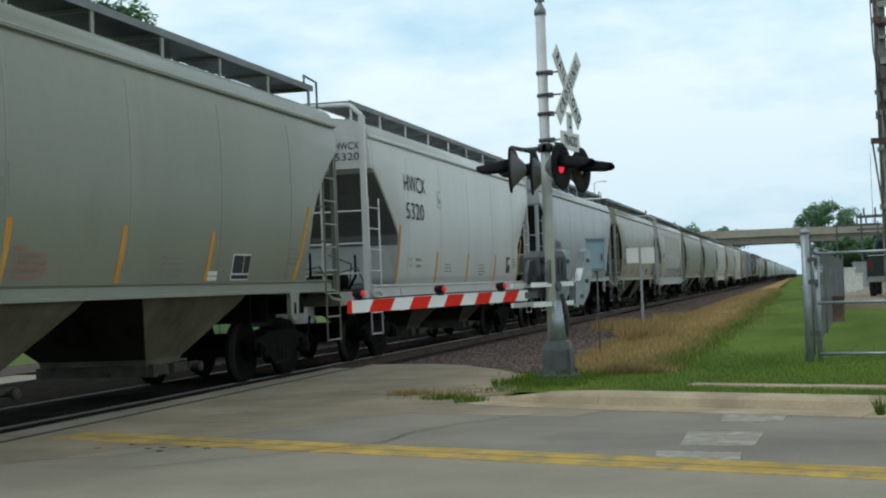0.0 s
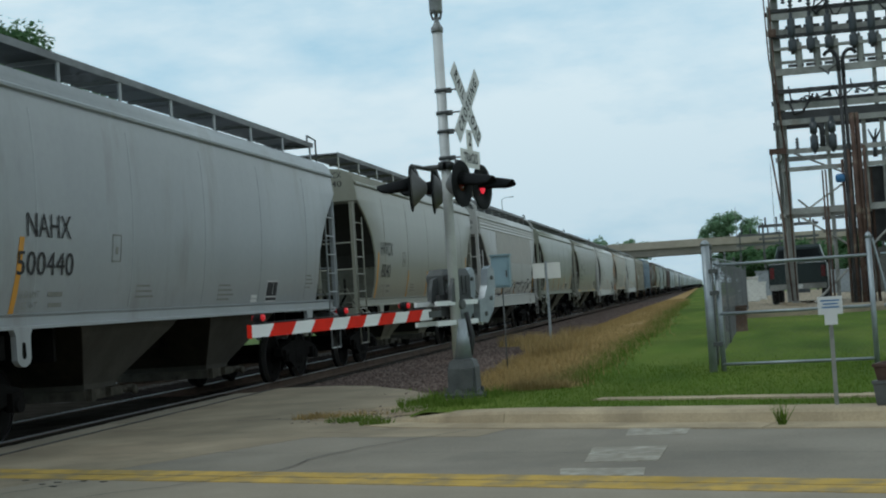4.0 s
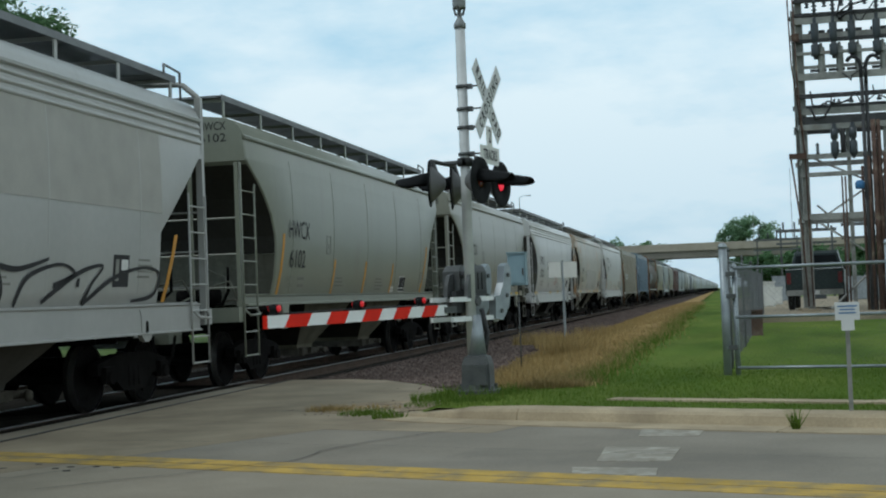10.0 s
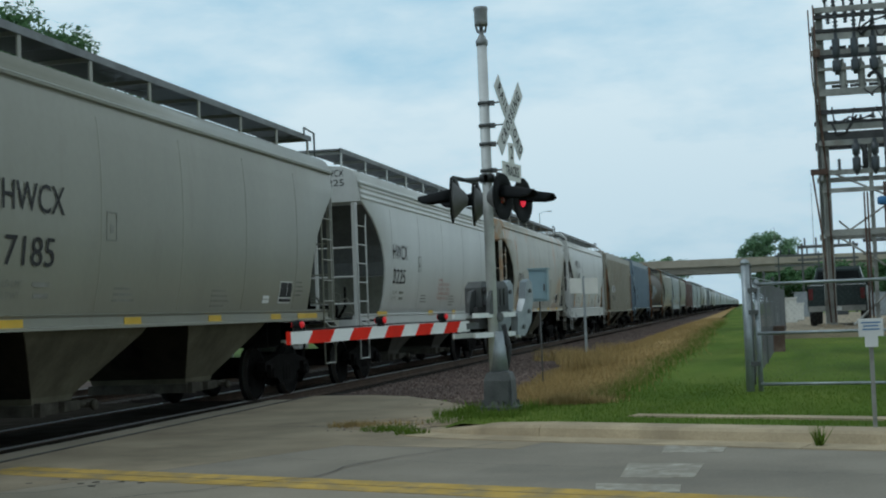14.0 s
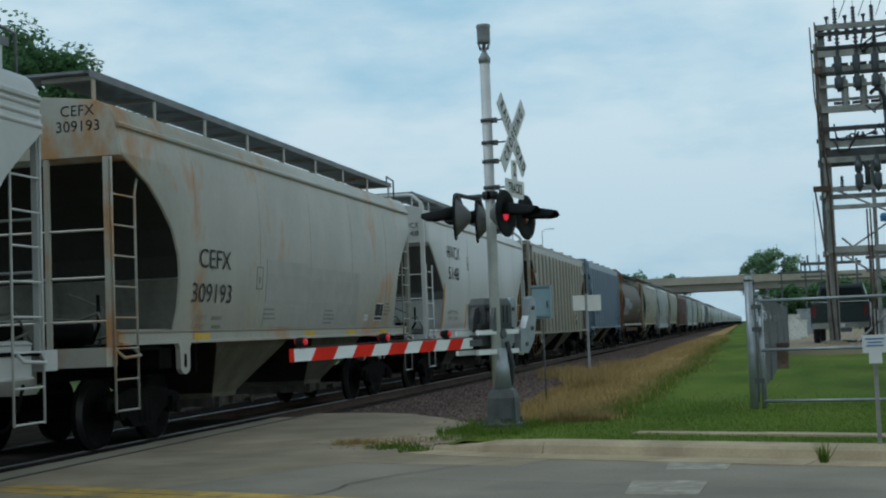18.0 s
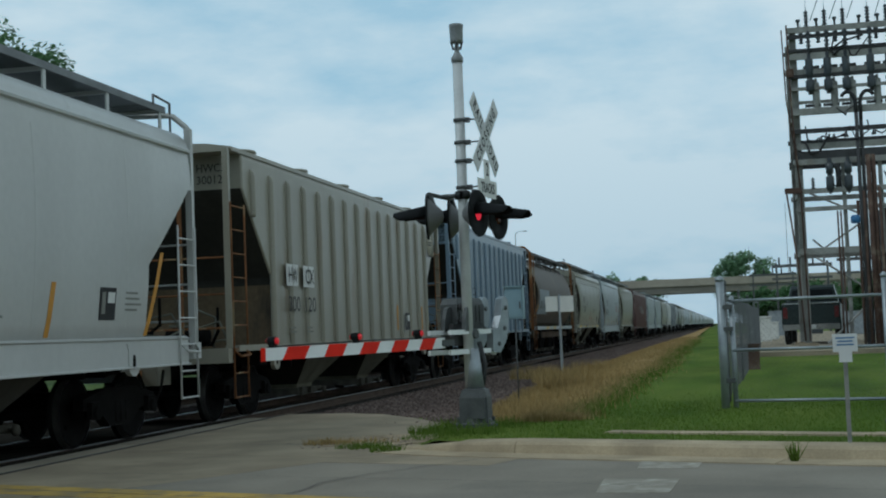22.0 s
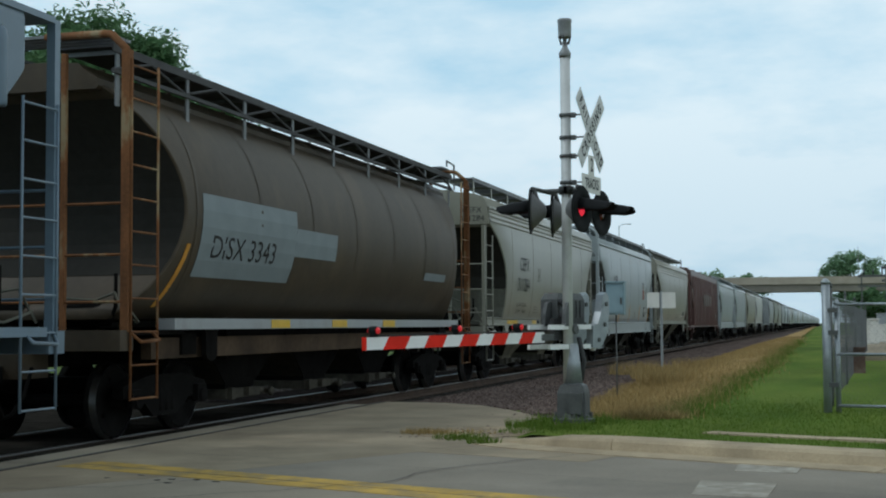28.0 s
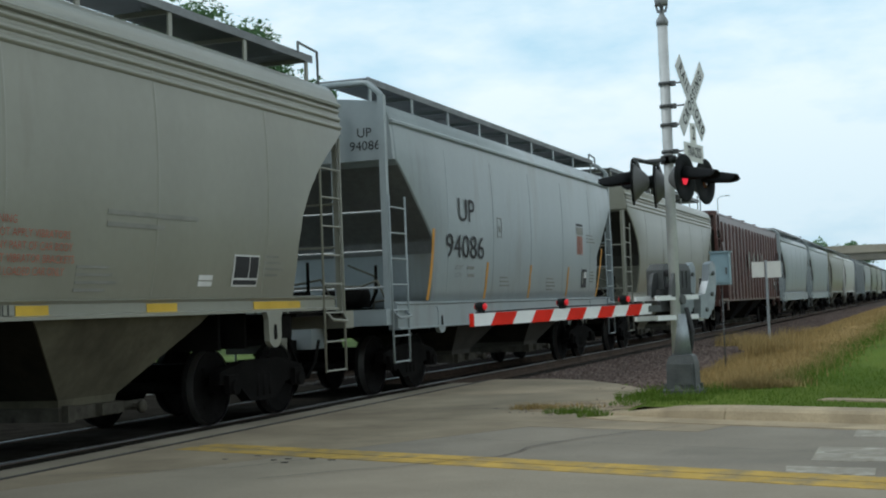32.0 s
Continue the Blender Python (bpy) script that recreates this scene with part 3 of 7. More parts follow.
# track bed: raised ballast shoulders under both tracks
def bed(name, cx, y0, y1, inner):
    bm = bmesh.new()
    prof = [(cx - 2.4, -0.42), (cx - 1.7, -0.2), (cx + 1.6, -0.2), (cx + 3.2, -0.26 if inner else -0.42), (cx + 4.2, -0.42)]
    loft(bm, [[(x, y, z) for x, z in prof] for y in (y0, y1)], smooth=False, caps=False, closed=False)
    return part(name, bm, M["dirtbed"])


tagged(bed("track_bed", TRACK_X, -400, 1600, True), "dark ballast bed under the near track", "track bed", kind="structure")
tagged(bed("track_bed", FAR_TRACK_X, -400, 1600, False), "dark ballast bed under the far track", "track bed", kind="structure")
bm = bmesh.new()
plank(bm, [(-21, -200), (-16.2, -200), (-16.2, 900), (-21, 900)], -0.5, -0.36)
tagged(part("gravel_yard", bm, M["ballastbed"]), "bare gravel ground on the far side of the tracks", "ground", kind="structure")
bm = bmesh.new()
grid = []
for j in range(80):
    y = 19.0 + 300 * (j / 79) ** 2
    grid.append([bm.verts.new((x, y, z + 0.03 * noise.noise(Vector((x * 2, y * 2, 0))))) for x, z in ((-8.1, -0.2), (-7.4, -0.12), (-6.4, -0.1), (-5.4, -0.06), (-4.4, -0.03), (-3.7, -0.02))])
for r0, r1 in zip(grid, grid[1:]):
    for i in range(5):
        bm.faces.new([r0[i], r0[i + 1], r1[i + 1], r1[i]]).smooth = True
tagged(part("ballast_shoulder", bm, M["ballastbed"]), "reddish grey crushed stone shoulder of the railway", "ballast", kind="structure")


def rail(x, y0, y1, label):
    r = thing("rail", label, "rail", group="rails", kind="structure")
    quick("web", M["railside"], r, slab, [(-0.07, -0.17), (0.07, -0.17), (0.07, -0.155), (0.012, -0.13), (0.012, -0.05), (0.035, -0.035), (0.035, -0.012), (-0.035, -0.012), (-0.035, -0.035), (-0.012, -0.05), (-0.012, -0.13), (-0.07, -0.155)], y0, y1, "y", m=pose(x, 0, 0))
    quick("head", M["railtop"], r, slab, [(-0.034, -0.012), (0.034, -0.012), (0.03, 0.0), (-0.03, 0.0)], y0, y1, "y", m=pose(x, 0, 0))


for cx, which in ((TRACK_X, "near"), (FAR_TRACK_X, "far")):
    for side in (-0.755, 0.755):
        rail(cx + side, -400, 1600, "steel rail of the %s track with a polished head" % which)

# road surface
road_parent = thing("road", "worn grey two-lane road over the level crossing", "road", kind="structure")
bm = bmesh.new()
plank(bm, [rd(-3.845, -4.6), rd(70, -4.6), rd(70, 0.1), rd(-5.51, 0.1)], -0.5, -0.004)
part("south_lane", bm, M["lane"], road_parent, "pale worn concrete lane")
bm = bmesh.new()
plank(bm, [rd(-5.51, 0.1), rd(70, 0.1), rd(70, 3.6), rd(-6.75, 3.6)], -0.5, -0.004)
part("north_lane", bm, M["road"], road_parent, "dull grey worn lane")
bm = bmesh.new()
plank(bm, [rd(-60, -4.6), rd(-12.82, -4.6), rd(-15.72, 3.6), rd(-60, 3.6)], -0.5, -0.004)
part("roadway", bm, M["road"], road_parent)
# the widened concrete approach beside the track, north of the road
bm = bmesh.new()
plank(bm, [(-7.62, 16.0), rd(-2.6, 3.3), (-3.85, 15.4), (-4.0, 16.4), (-3.75, 17.4), (-3.8, 18.9), (-4.2, 19.9), (-4.9, 21.2), (-5.7, 22.4), (-6.5, 23.0), (-7.62, 23.2)], -0.4, 0.0)
part("concrete_apron", bm, M["concrete"], road_parent, "pale concrete apron at the crossing")
bm = bmesh.new()
plank(bm, [(-7.62, 8.6), rd(-4.2, -4.4), rd(-2.9, 3.2), rd(-2.6, 3.45), (-7.62, 16.05)], -0.4, -0.0015)
part("concrete_approach", bm, M["concrete"], road_parent, "pale patched concrete slab beside the rails")
bm = bmesh.new()
plank(bm, [rd(-4.6, 2.9), rd(-0.9, 2.9), rd(-0.9, 3.9), rd(-2.3, 4.3), rd(-3.0, 5.0), rd(-4.2, 5.0)], -0.4, -0.001)
part("concrete_corner", bm, M["concrete"], road_parent, "pale concrete corner slab")
# crossing surface between and beside the rails; panels under the train carry its shade
for a, b in ((-7.71, -8.2), (-8.204, TRACK_X + 0.82), (TRACK_X + 0.66, TRACK_X - 0.66), (TRACK_X - 0.82, FAR_TRACK_X + 0.82), (FAR_TRACK_X + 0.66, FAR_TRACK_X - 0.66), (FAR_TRACK_X - 0.82, FAR_TRACK_X - 2.2)):
    for k in range(6):
        bm = bmesh.new()
        y0 = 7.0 + k * 2.6
        plank(bm, [(b, y0), (a, y0), (a, y0 + 2.585), (b, y0 + 2.585)], -0.3, -0.012 - 0.004 * (k % 2))
        part("crossing_panel", bm, M["panel" if -10.2 < a < -7.8 else "lane"], road_parent, "rubber and timber crossing panel with the shade under trains painted in" if -10.2 < a < -7.8 else "pale concrete crossing panel")
bm = bmesh.new()
plank(bm, [(-7.69, 7.5), (-7.63, 7.5), (-7.63, 22.9), (-7.69, 22.9)], -0.3, 0.006)
part("joint", bm, M["tar"], road_parent, "tar-filled joint along the crossing")
rnd = random.Random(5)
def crack(bm, pts, w, z):
    for a, b in zip(pts, pts[1:]):
        a, b = Vector(a), Vector(b)
        s = (b - a).cross(Vector((0, 0, 1))).normalized() * w
        sheet(bm, [a - s + Vector((0, 0, z)), b - s + Vector((0, 0, z)), b + s + Vector((0, 0, z)), a + s + Vector((0, 0, z))])
for pts, w in (([rd(-2.4, -1.6), rd(-1.9, -0.5), rd(-1.5, 0.4), rd(-1.7, 1.6), rd(-1.3, 3.4)], 0.009),
               ([rd(-5, 1.4), rd(-3.5, 1.55), rd(-1.5, 1.6), rd(3, 1.68), rd(9, 1.7)], 0.004),
               ([rd(-4.4, -2.2), rd(-3.2, -1.1), rd(-2.9, 0.1)], 0.008), ([(-6.9, 16.4, 0), (-6.0, 16.6, 0), (-5.0, 16.3, 0), (-4.2, 16.0, 0)], 0.01)):
    bm = bmesh.new()
    fine = []
    for a, b in zip(pts, pts[1:]):
        fine += [Vector(a).lerp(Vector(b), k / 5) + Vector((rnd.uniform(-.05, .05), rnd.uniform(-.05, .05), 0)) for k in range(5)]
    crack(bm, fine + [Vector(pts[-1])], w, 0.007)
    part("crack", bm, M["tar"], road_parent)
for k in range(7):
    bm = bmesh.new()
    c = rd(rnd.uniform(-4.2, -2.4), rnd.uniform(-0.65, -0.15))
    n = 7
    plank(bm, [c + Vector((rnd.uniform(0.7, 1.2) * 0.038 * math.cos(6.283 * i / n), rnd.uniform(0.7, 1.2) * 0.02 * math.sin(6.283 * i / n), 0)) for i in range(n)], -0.01, 0.002)
    part("tar_spot", bm, M["tar"], road_parent)
# double yellow centre line
for v in (-0.08, 0.23):
    bm = bmesh.new()
    plank(bm, [rd(-5.1, v - 0.135), rd(60, v - 0.175), rd(60, v + 0.055), rd(-5.1, v + 0.135)], -0.01, 0.001)
    part("centre_line", bm, M["roadyellow"], road_parent, "worn double yellow centre line")
# three worn white bars across the lane
for corners in (((0.4, 3.72), (1.02, 3.85), (1.25, 3.01), (0.71, 2.87)), ((0.76, 2.02), (1.42, 2.12), (1.68, 1.24), (1.11, 1.08)), ((1.08, 0.7), (1.75, 0.8), (1.9, 0.4), (1.24, 0.36))):
    bm = bmesh.new()
    plank(bm, [rd(u, v) for u, v in corners], -0.01, 0.001)
    part("stop_bar", bm, M["roadwhite"], road_parent, "worn white bar painted on the lane")

# north curb with gutter, in poured lengths, rounded at its west end
curb = thing("curb", "sand-coloured concrete curb with a gutter pan", "curb", kind="structure")
lane = [(-3.0, 4.42, 0.03), (-2.75, 4.27, 0.2), (-2.4, 4.16, 0.5), (-1.9, 4.08, 0.85), (-1.2, 4.02, 1.0)] + [(1.85 + 3.05 * k, 3.85 - 0.05 * min(k, 4), 1.0) for k in range(0, 23)]
for (u0, v0, r0), (u1, v1, r1) in zip(lane, lane[1:]):
    gap = 0.007 if u1 - u0 > 2 else 0.0
    rings = []
    for u, v, up_ in ((u0 + gap, v0, r0), (u1 - gap, v1, r1)):
        prof = [(-0.42, -0.2), (-0.42, 0.008), (0.0, 0.014), (0.025, 0.1), (0.06, 0.13), (0.36, 0.14), (0.42, 0.125), (0.42, -0.2)]
        rings.append([rd(u, v + w, z if z < 0.02 else 0.014 + (z - 0.014) * up_) for w, z in prof])
    bm = bmesh.new()
    loft(bm, rings, smooth=False)
    part("curb_stone", bm, M["curb"], curb)

# the narrow walk behind the curb
walk_parent = thing("pavement", "narrow concrete walk half grown over with grass", "pavement", kind="structure")
for k in range(14):
    bm = bmesh.new()
    u0 = -0.75 + k * 1.52
    v0 = 5.28 - 0.07 * min(u0, 6)
    plank(bm, [rd(u0, v0 + 0.05 * rnd.random()), rd(u0 + 1.5, v0 - 0.1 + 0.05 * rnd.random()), rd(u0 + 1.5, v0 + 0.22), rd(u0, v0 + 0.32)], -0.1, 0.127 + 0.005 * (k % 3))
    part("paving_slab", bm, M["curb"], walk_parent)


# ---------------------------------------------------------------- the train
W = {  # half-width by height of each body
    "cf": [(1.25, 1.39), (1.45, 1.46), (1.8, 1.535), (2.3, 1.592), (2.8, 1.612), (3.3, 1.604), (3.7, 1.575), (3.98, 1.537), (4.07, 1.522)],
    "ps": [(1.25, 1.45), (1.5, 1.5), (2.0, 1.552), (2.6, 1.582), (3.2, 1.58), (3.7, 1.555), (4.0, 1.525), (4.1, 1.51)],
    "rib": [(1.15, 1.52), (2.0, 1.52), (3.0, 1.52), (4.38, 1.52), (4.5, 1.5)],
    "tank": [(1.35 + 0.19 * k, 1.6 * math.sqrt(1 - ((1.35 + 0.19 * k - 2.75) / 1.78) ** 2)) for k in range(16)],
}
END = {  # how far each end draws in, by height
    "cf": [(1.25, 1.38), (1.7, 1.42), (2.1, 1.40), (2.45, 1.32), (2.8, 1.1), (3.1, 0.8), (3.35, 0.47), (3.6, 0.08), (3.68, 0.0), (4.07, 0.0)],
    "ps": [(1.25, 1.6), (2.3, 1.6), (2.34, 1.57), (3.42, 0.2), (3.5, 0.08), (4.1, 0.06)],
    "rib": [(1.15, 1.95), (2.35, 1.93), (2.42, 1.9), (3.8, 0.56), (3.88, 0.5), (4.5, 0.5)],
    "tank": [(1.35 + 0.19 * k, max(0.0, 1.1 * (1 - ((1.35 + 0.19 * k - 2.7) / 1.5) ** 2))) for k in range(16)],
}


def curve(table, z):
    return float(np.interp(z, [a for a, _ in table], [b for _, b in table]))


def end_of(kind, half):
    return half - (0.97 if kind != "rib" else 0.9)


def rect_ring(w, e, z, c):
    """A rectangle of half-sizes w, e at height z with its corners cut by c, in several steps along its sides."""
    ring = []
    steps = [-1, -0.75, -0.5, -0.25, 0, 0.25, 0.5, 0.75, 1]
    corner = [(0, 1), (0.38, 0.92), (0.71, 0.71), (0.92, 0.38), (1, 0)]
    for s in steps:
        ring.append((w, s * (e - c), z))
    ring += [(w - c + c * a[1], e - c + c * a[0], z) for a in corner[1:-1]]
    ring += [(w - c, e, z), (-(w - c), e, z)]
    ring += [(-(w - c) - c * a[0], e - c + c * a[1], z) for a in corner[1:-1]]
    for s in steps[::-1]:
        ring.append((-w, s * (e - c), z))
    ring += [(-(w - c) - c * a[1], -(e - c) - c * a[0], z) for a in corner[1:-1]]
    ring += [(-(w - c), -e, z), (w - c, -e, z)]
    ring += [(w - c + c * a[0], -(e - c) - c * a[1], z) for a in corner[1:-1]]
    return ring


def car_kit(kind, length, plain=False):
    """The meshes of one kind of covered hopper, as (name, owner, mesh, paint key or material, pose, label) rows. x to the near side, y along, z up from the rail."""
    shape = kind                      # "cg": deeper cut-away at the leading end; "cs": the same with a deep sill
    kind = "cf" if kind in ("cg", "cs") else kind
    half = length / 2
    e = end_of(kind, half)
    rows = []

    def lead(z):
        """How much further the leading end draws in."""
        return float(np.interp(z, [1.25, 2.8, 3.35, 3.6, 3.68], [0.36, 0.36, 0.28, 0.1, 0.0])) if shape in ("cg", "cs") else 0.0

    def add(name, owner, fn, mat, m=None, label=""):
        b = bmesh.new()
        fn(b)
        rows.append((name, owner, mesh(name, b, M["beige"] if mat == "paint" else M[mat]), mat, m, label))

    wt, et = W[kind], END[kind]
    zs = sorted({z for z, _ in wt} | {z for z, _ in et})
    round_c = 0.04

    def body(b):
        rings = [rect_ring(curve(wt, z), e - curve(et, z), z, min(round_c, curve(wt, z) * 0.8)) for z in zs]
        rings = [[(x, y * (1 - lead(z) / (e - curve(et, z))) if y < 0 else y, z) for x, y, z in r] for r in rings]
        loft(b, rings, smooth=False)
        for f in b.faces:
            f.smooth = kind in ("cf", "tank", "ps") and abs(f.normal.y) < 0.3
    add("body", None, body, "paint")
    top, tw = zs[-1], wt[-1][1]
    if not plain:
        for sgn in (-1, 1):
            # A sheet over the recess that holds its shade along with grime.
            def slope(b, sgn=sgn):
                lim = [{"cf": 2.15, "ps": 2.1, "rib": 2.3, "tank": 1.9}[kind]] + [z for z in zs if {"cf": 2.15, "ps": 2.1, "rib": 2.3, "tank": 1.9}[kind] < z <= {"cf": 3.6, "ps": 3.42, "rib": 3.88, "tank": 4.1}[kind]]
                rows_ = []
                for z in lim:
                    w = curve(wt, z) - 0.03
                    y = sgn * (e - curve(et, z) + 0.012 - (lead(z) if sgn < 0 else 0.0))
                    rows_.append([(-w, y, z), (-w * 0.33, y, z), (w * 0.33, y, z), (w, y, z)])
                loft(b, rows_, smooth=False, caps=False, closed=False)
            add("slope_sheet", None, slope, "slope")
            if kind == "cf":
                def end_wall(b, sgn=sgn):
                    rows_ = []
                    for z in (1.27, 1.45, 1.7, 1.95, 2.14):
                        w = curve(wt, z) - 0.03
                        y = sgn * (e - curve(et, z) + 0.012 - (lead(z) if sgn < 0 else 0.0))
                        rows_.append([(-w, y, z), (0.0, y, z), (w, y, z)])
                    loft(b, rows_, smooth=False, caps=False, closed=False)
                add("end_wall", None, end_wall, "endwall", None, "dark end wall behind the ladders")

    def roof(b):
        if kind == "rib":
            prof = [(tw + 0.035, top - 0.05), (tw + 0.035, top + 0.02), (1.1, top + 0.09), (0.4, top + 0.13), (-0.4, top + 0.13), (-1.1, top + 0.09), (-tw - 0.035, top + 0.02), (-tw - 0.035, top - 0.05)]
            ye = e + 0.02
        elif kind in ("cf", "ps"):
            half_prof = [(tw + 0.005, top - 0.05), (tw + 0.05, top - 0.035), (tw + 0.055, top), (tw + 0.012, top + 0.03), (tw - 0.01, top + 0.1), (tw - 0.06, top + 0.19), (tw - 0.15, top + 0.265), (tw - 0.3, top + 0.32), (0.8, top + 0.37), (0.3, top + 0.42)]
            prof = half_prof + [(-x, z) for x, z in half_prof[::-1]]
            ye = e + 0.003
        else:
            prof = [(tw + 0.015, top - 0.1), (tw + 0.05, top - 0.06), (tw + 0.03, top + 0.03), (tw - 0.12, top + 0.12), (0.7, top + 0.22), (0.3, top + 0.25), (-0.3, top + 0.25), (-0.7, top + 0.22), (-tw + 0.12, top + 0.12), (-tw - 0.03, top + 0.03), (-tw - 0.05, top - 0.06), (-tw - 0.015, top - 0.1)]
            ye = e + 0.003
        loft(b, [[(x, -ye, z) for x, z in prof], [(x, ye, z) for x, z in prof]], smooth=False)
        for f in b.faces:
            f.smooth = kind in ("cf", "ps") and abs(f.normal.y) < 0.3 and f.calc_center_median().z > top + 0.05
    add("roof", None, roof, "paint")
    if kind in ("cf", "ps") and not plain:
        for s in (-1, 1):
            def gable(b, s=s):
                lo_z = 3.66 if kind == "cf" else 3.5
                side = [(curve(wt, z) - 0.012, z) for z in (lo_z, 3.8, 3.95, top - 0.02)] + [(tw - 0.02, top + 0.09), (tw - 0.07, top + 0.18), (tw - 0.16, top + 0.255), (tw - 0.31, top + 0.31), (0.8, top + 0.36), (0.3, top + 0.41)]
                y0, y1 = sorted((s * (e - 0.12), s * (e + 0.016)))
                slab(b, side + [(-x, z) for x, z in side[::-1]], y0, y1, "y")
            add("end_gable", None, gable, "paint")
    if plain:
        for s in (-1, 1):
            add("hopper", None, lambda b, s=s: loft(b, [[(1.3, s * half * 0.3 - 2.3, 1.25), (1.3, s * half * 0.3 + 2.3, 1.25), (-1.3, s * half * 0.3 + 2.3, 1.25), (-1.3, s * half * 0.3 - 2.3, 1.25)], [(0.5, s * half * 0.3 - 0.5, 0.4), (0.5, s * half * 0.3 + 0.5, 0.4), (-0.5, s * half * 0.3 + 0.5, 0.4), (-0.5, s * half * 0.3 - 0.5, 0.4)]], False), "under")
            add("truck", None, lambda b, s=s: [box(b, -1.15, 1.15, s * (half - 2.6) - 1.3, s * (half - 2.6) + 1.3, 0.25, 0.9), *[rod(b, (-0.82, s * (half - 2.6) + a, 0.455), (0.82, s * (half - 2.6) + a, 0.455), 0.455, 12) for a in (-0.89, 0.89)]], "truck")
        add("side_sill", None, lambda b: box(b, 1.40, 1.5, -e + 0.4, e - 0.4, 1.2, 1.42), "paint")
        add("running_board", None, lambda b: box(b, 0.45, 1.1, -e, e, 4.72, 4.76), "board")
        return rows, half, e
    # side sills, end sills, centre sill
    for s in (-1, 1):
        def sill(b, s=s):
            w = curve(wt, 1.3)
            prof = [(w - 0.12, 1.235), (w + 0.09, 1.235), (w + 0.09, 1.265), (w + 0.03, 1.28), (w + 0.03, 1.38), (w + 0.07, 1.41), (w - 0.05, 1.44), (w - 0.12, 1.4)]
            if kind == "ps" or shape == "cs":
                prof = [(w - 0.12, 0.90), (w + 0.07, 0.90), (w + 0.07, 0.92), (w + 0.03, 0.93), (w + 0.03, 1.27), (w + 0.06, 1.29), (w - 0.02, 1.33), (w - 0.12, 1.3)]
            loft(b, [[(s * x, -e + 0.1, z) for x, z in prof], [(s * x, e - 0.1, z) for x, z in prof]], smooth=False)
        if kind in ("cf", "ps"):
            add("side_sill", None, sill, "paint")
        else:
            add("side_sill", None, lambda b, s=s: box(b, s * 1.3, s * 1.54, -e + (0.9 if kind == "tank" else 0.1), e - (0.9 if kind == "tank" else 0.1), 1.16 if kind == "rib" else 1.22, 1.26 if kind == "rib" else 1.36), "paint" if kind == "rib" else "greywhite")
        def end_sill(b, s=s):
            y0, y1 = sorted((s * (half - 0.9), s * (half - 0.6)))
            box(b, -1.5, 1.5, y0, y1, 0.98, 1.22)
            box(b, -0.35, 0.35, *sorted((s * (half - 0.95), s * (half - 0.4))), 0.66, 1.0)
        add("end_sill", None, end_sill, "paint")
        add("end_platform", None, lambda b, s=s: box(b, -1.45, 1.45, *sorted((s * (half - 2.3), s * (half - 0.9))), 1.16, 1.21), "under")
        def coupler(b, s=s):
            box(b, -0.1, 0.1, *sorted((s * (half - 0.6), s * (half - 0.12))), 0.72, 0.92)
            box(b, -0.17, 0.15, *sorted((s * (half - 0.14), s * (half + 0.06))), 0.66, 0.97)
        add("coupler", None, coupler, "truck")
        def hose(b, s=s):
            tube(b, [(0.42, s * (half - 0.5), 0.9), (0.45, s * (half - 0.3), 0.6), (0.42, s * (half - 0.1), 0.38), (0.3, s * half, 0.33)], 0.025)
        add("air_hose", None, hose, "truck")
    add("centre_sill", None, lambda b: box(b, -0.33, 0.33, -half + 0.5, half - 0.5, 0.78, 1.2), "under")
    # hoppers under the floor
    bays = 2 if kind != "tank" else 3
    span = 9.2
    for k in range(bays):
        c = -span / 2 + span * (k + 0.5) / bays
        hl = 1.62
        def hopper(b, c=c, hl=hl):
            w = curve(wt, 1.3) - 0.06
            rings = [[(w, c - hl, 1.25), (w, c + hl, 1.25), (-w, c + hl, 1.25), (-w, c - hl, 1.25)],
                     [(w - 0.05, c - hl + 0.12, 1.14), (w - 0.05, c + hl - 0.12, 1.14), (-w + 0.05, c + hl - 0.12, 1.14), (-w + 0.05, c - hl + 0.12, 1.14)],
                     [(0.8, c - 0.52, 0.42), (0.8, c + 0.52, 0.42), (-0.8, c + 0.52, 0.42), (-0.8, c - 0.52, 0.42)],
                     [(0.78, c - 0.5, 0.34), (0.78, c + 0.5, 0.34), (-0.78, c + 0.5, 0.34), (-0.78, c - 0.5, 0.34)]]
            loft(b, rings, smooth=False)
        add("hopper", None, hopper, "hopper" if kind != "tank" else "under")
        # Dark end sheets carry the shade of the leaning faces.
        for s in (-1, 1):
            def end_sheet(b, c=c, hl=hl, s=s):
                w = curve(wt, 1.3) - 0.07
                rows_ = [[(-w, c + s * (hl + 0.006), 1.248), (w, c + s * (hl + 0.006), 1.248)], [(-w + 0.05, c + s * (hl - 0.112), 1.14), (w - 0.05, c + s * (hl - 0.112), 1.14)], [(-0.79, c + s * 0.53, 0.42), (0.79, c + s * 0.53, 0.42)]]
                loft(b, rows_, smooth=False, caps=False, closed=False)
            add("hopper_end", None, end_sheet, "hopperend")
        def gate(b, c=c):
            box(b, -0.82, 0.82, c - 0.55, c + 0.55, 0.2, 0.338)
            box(b, 0.82, 0.9, c - 0.5, c - 0.38, 0.19, 0.36)
            box(b, 0.82, 0.9, c + 0.1, c + 0.5, 0.22, 0.34)
            rod(b, (0.84, c + 0.5, 0.28), (0.84, c + 0.95, 0.28), 0.05, 8)
            rod(b, (-0.95, c + 0.72, 0.26), (0.95, c + 0.72, 0.26), 0.04, 6)
        add("outlet_gate", None, gate, "gatesteel")
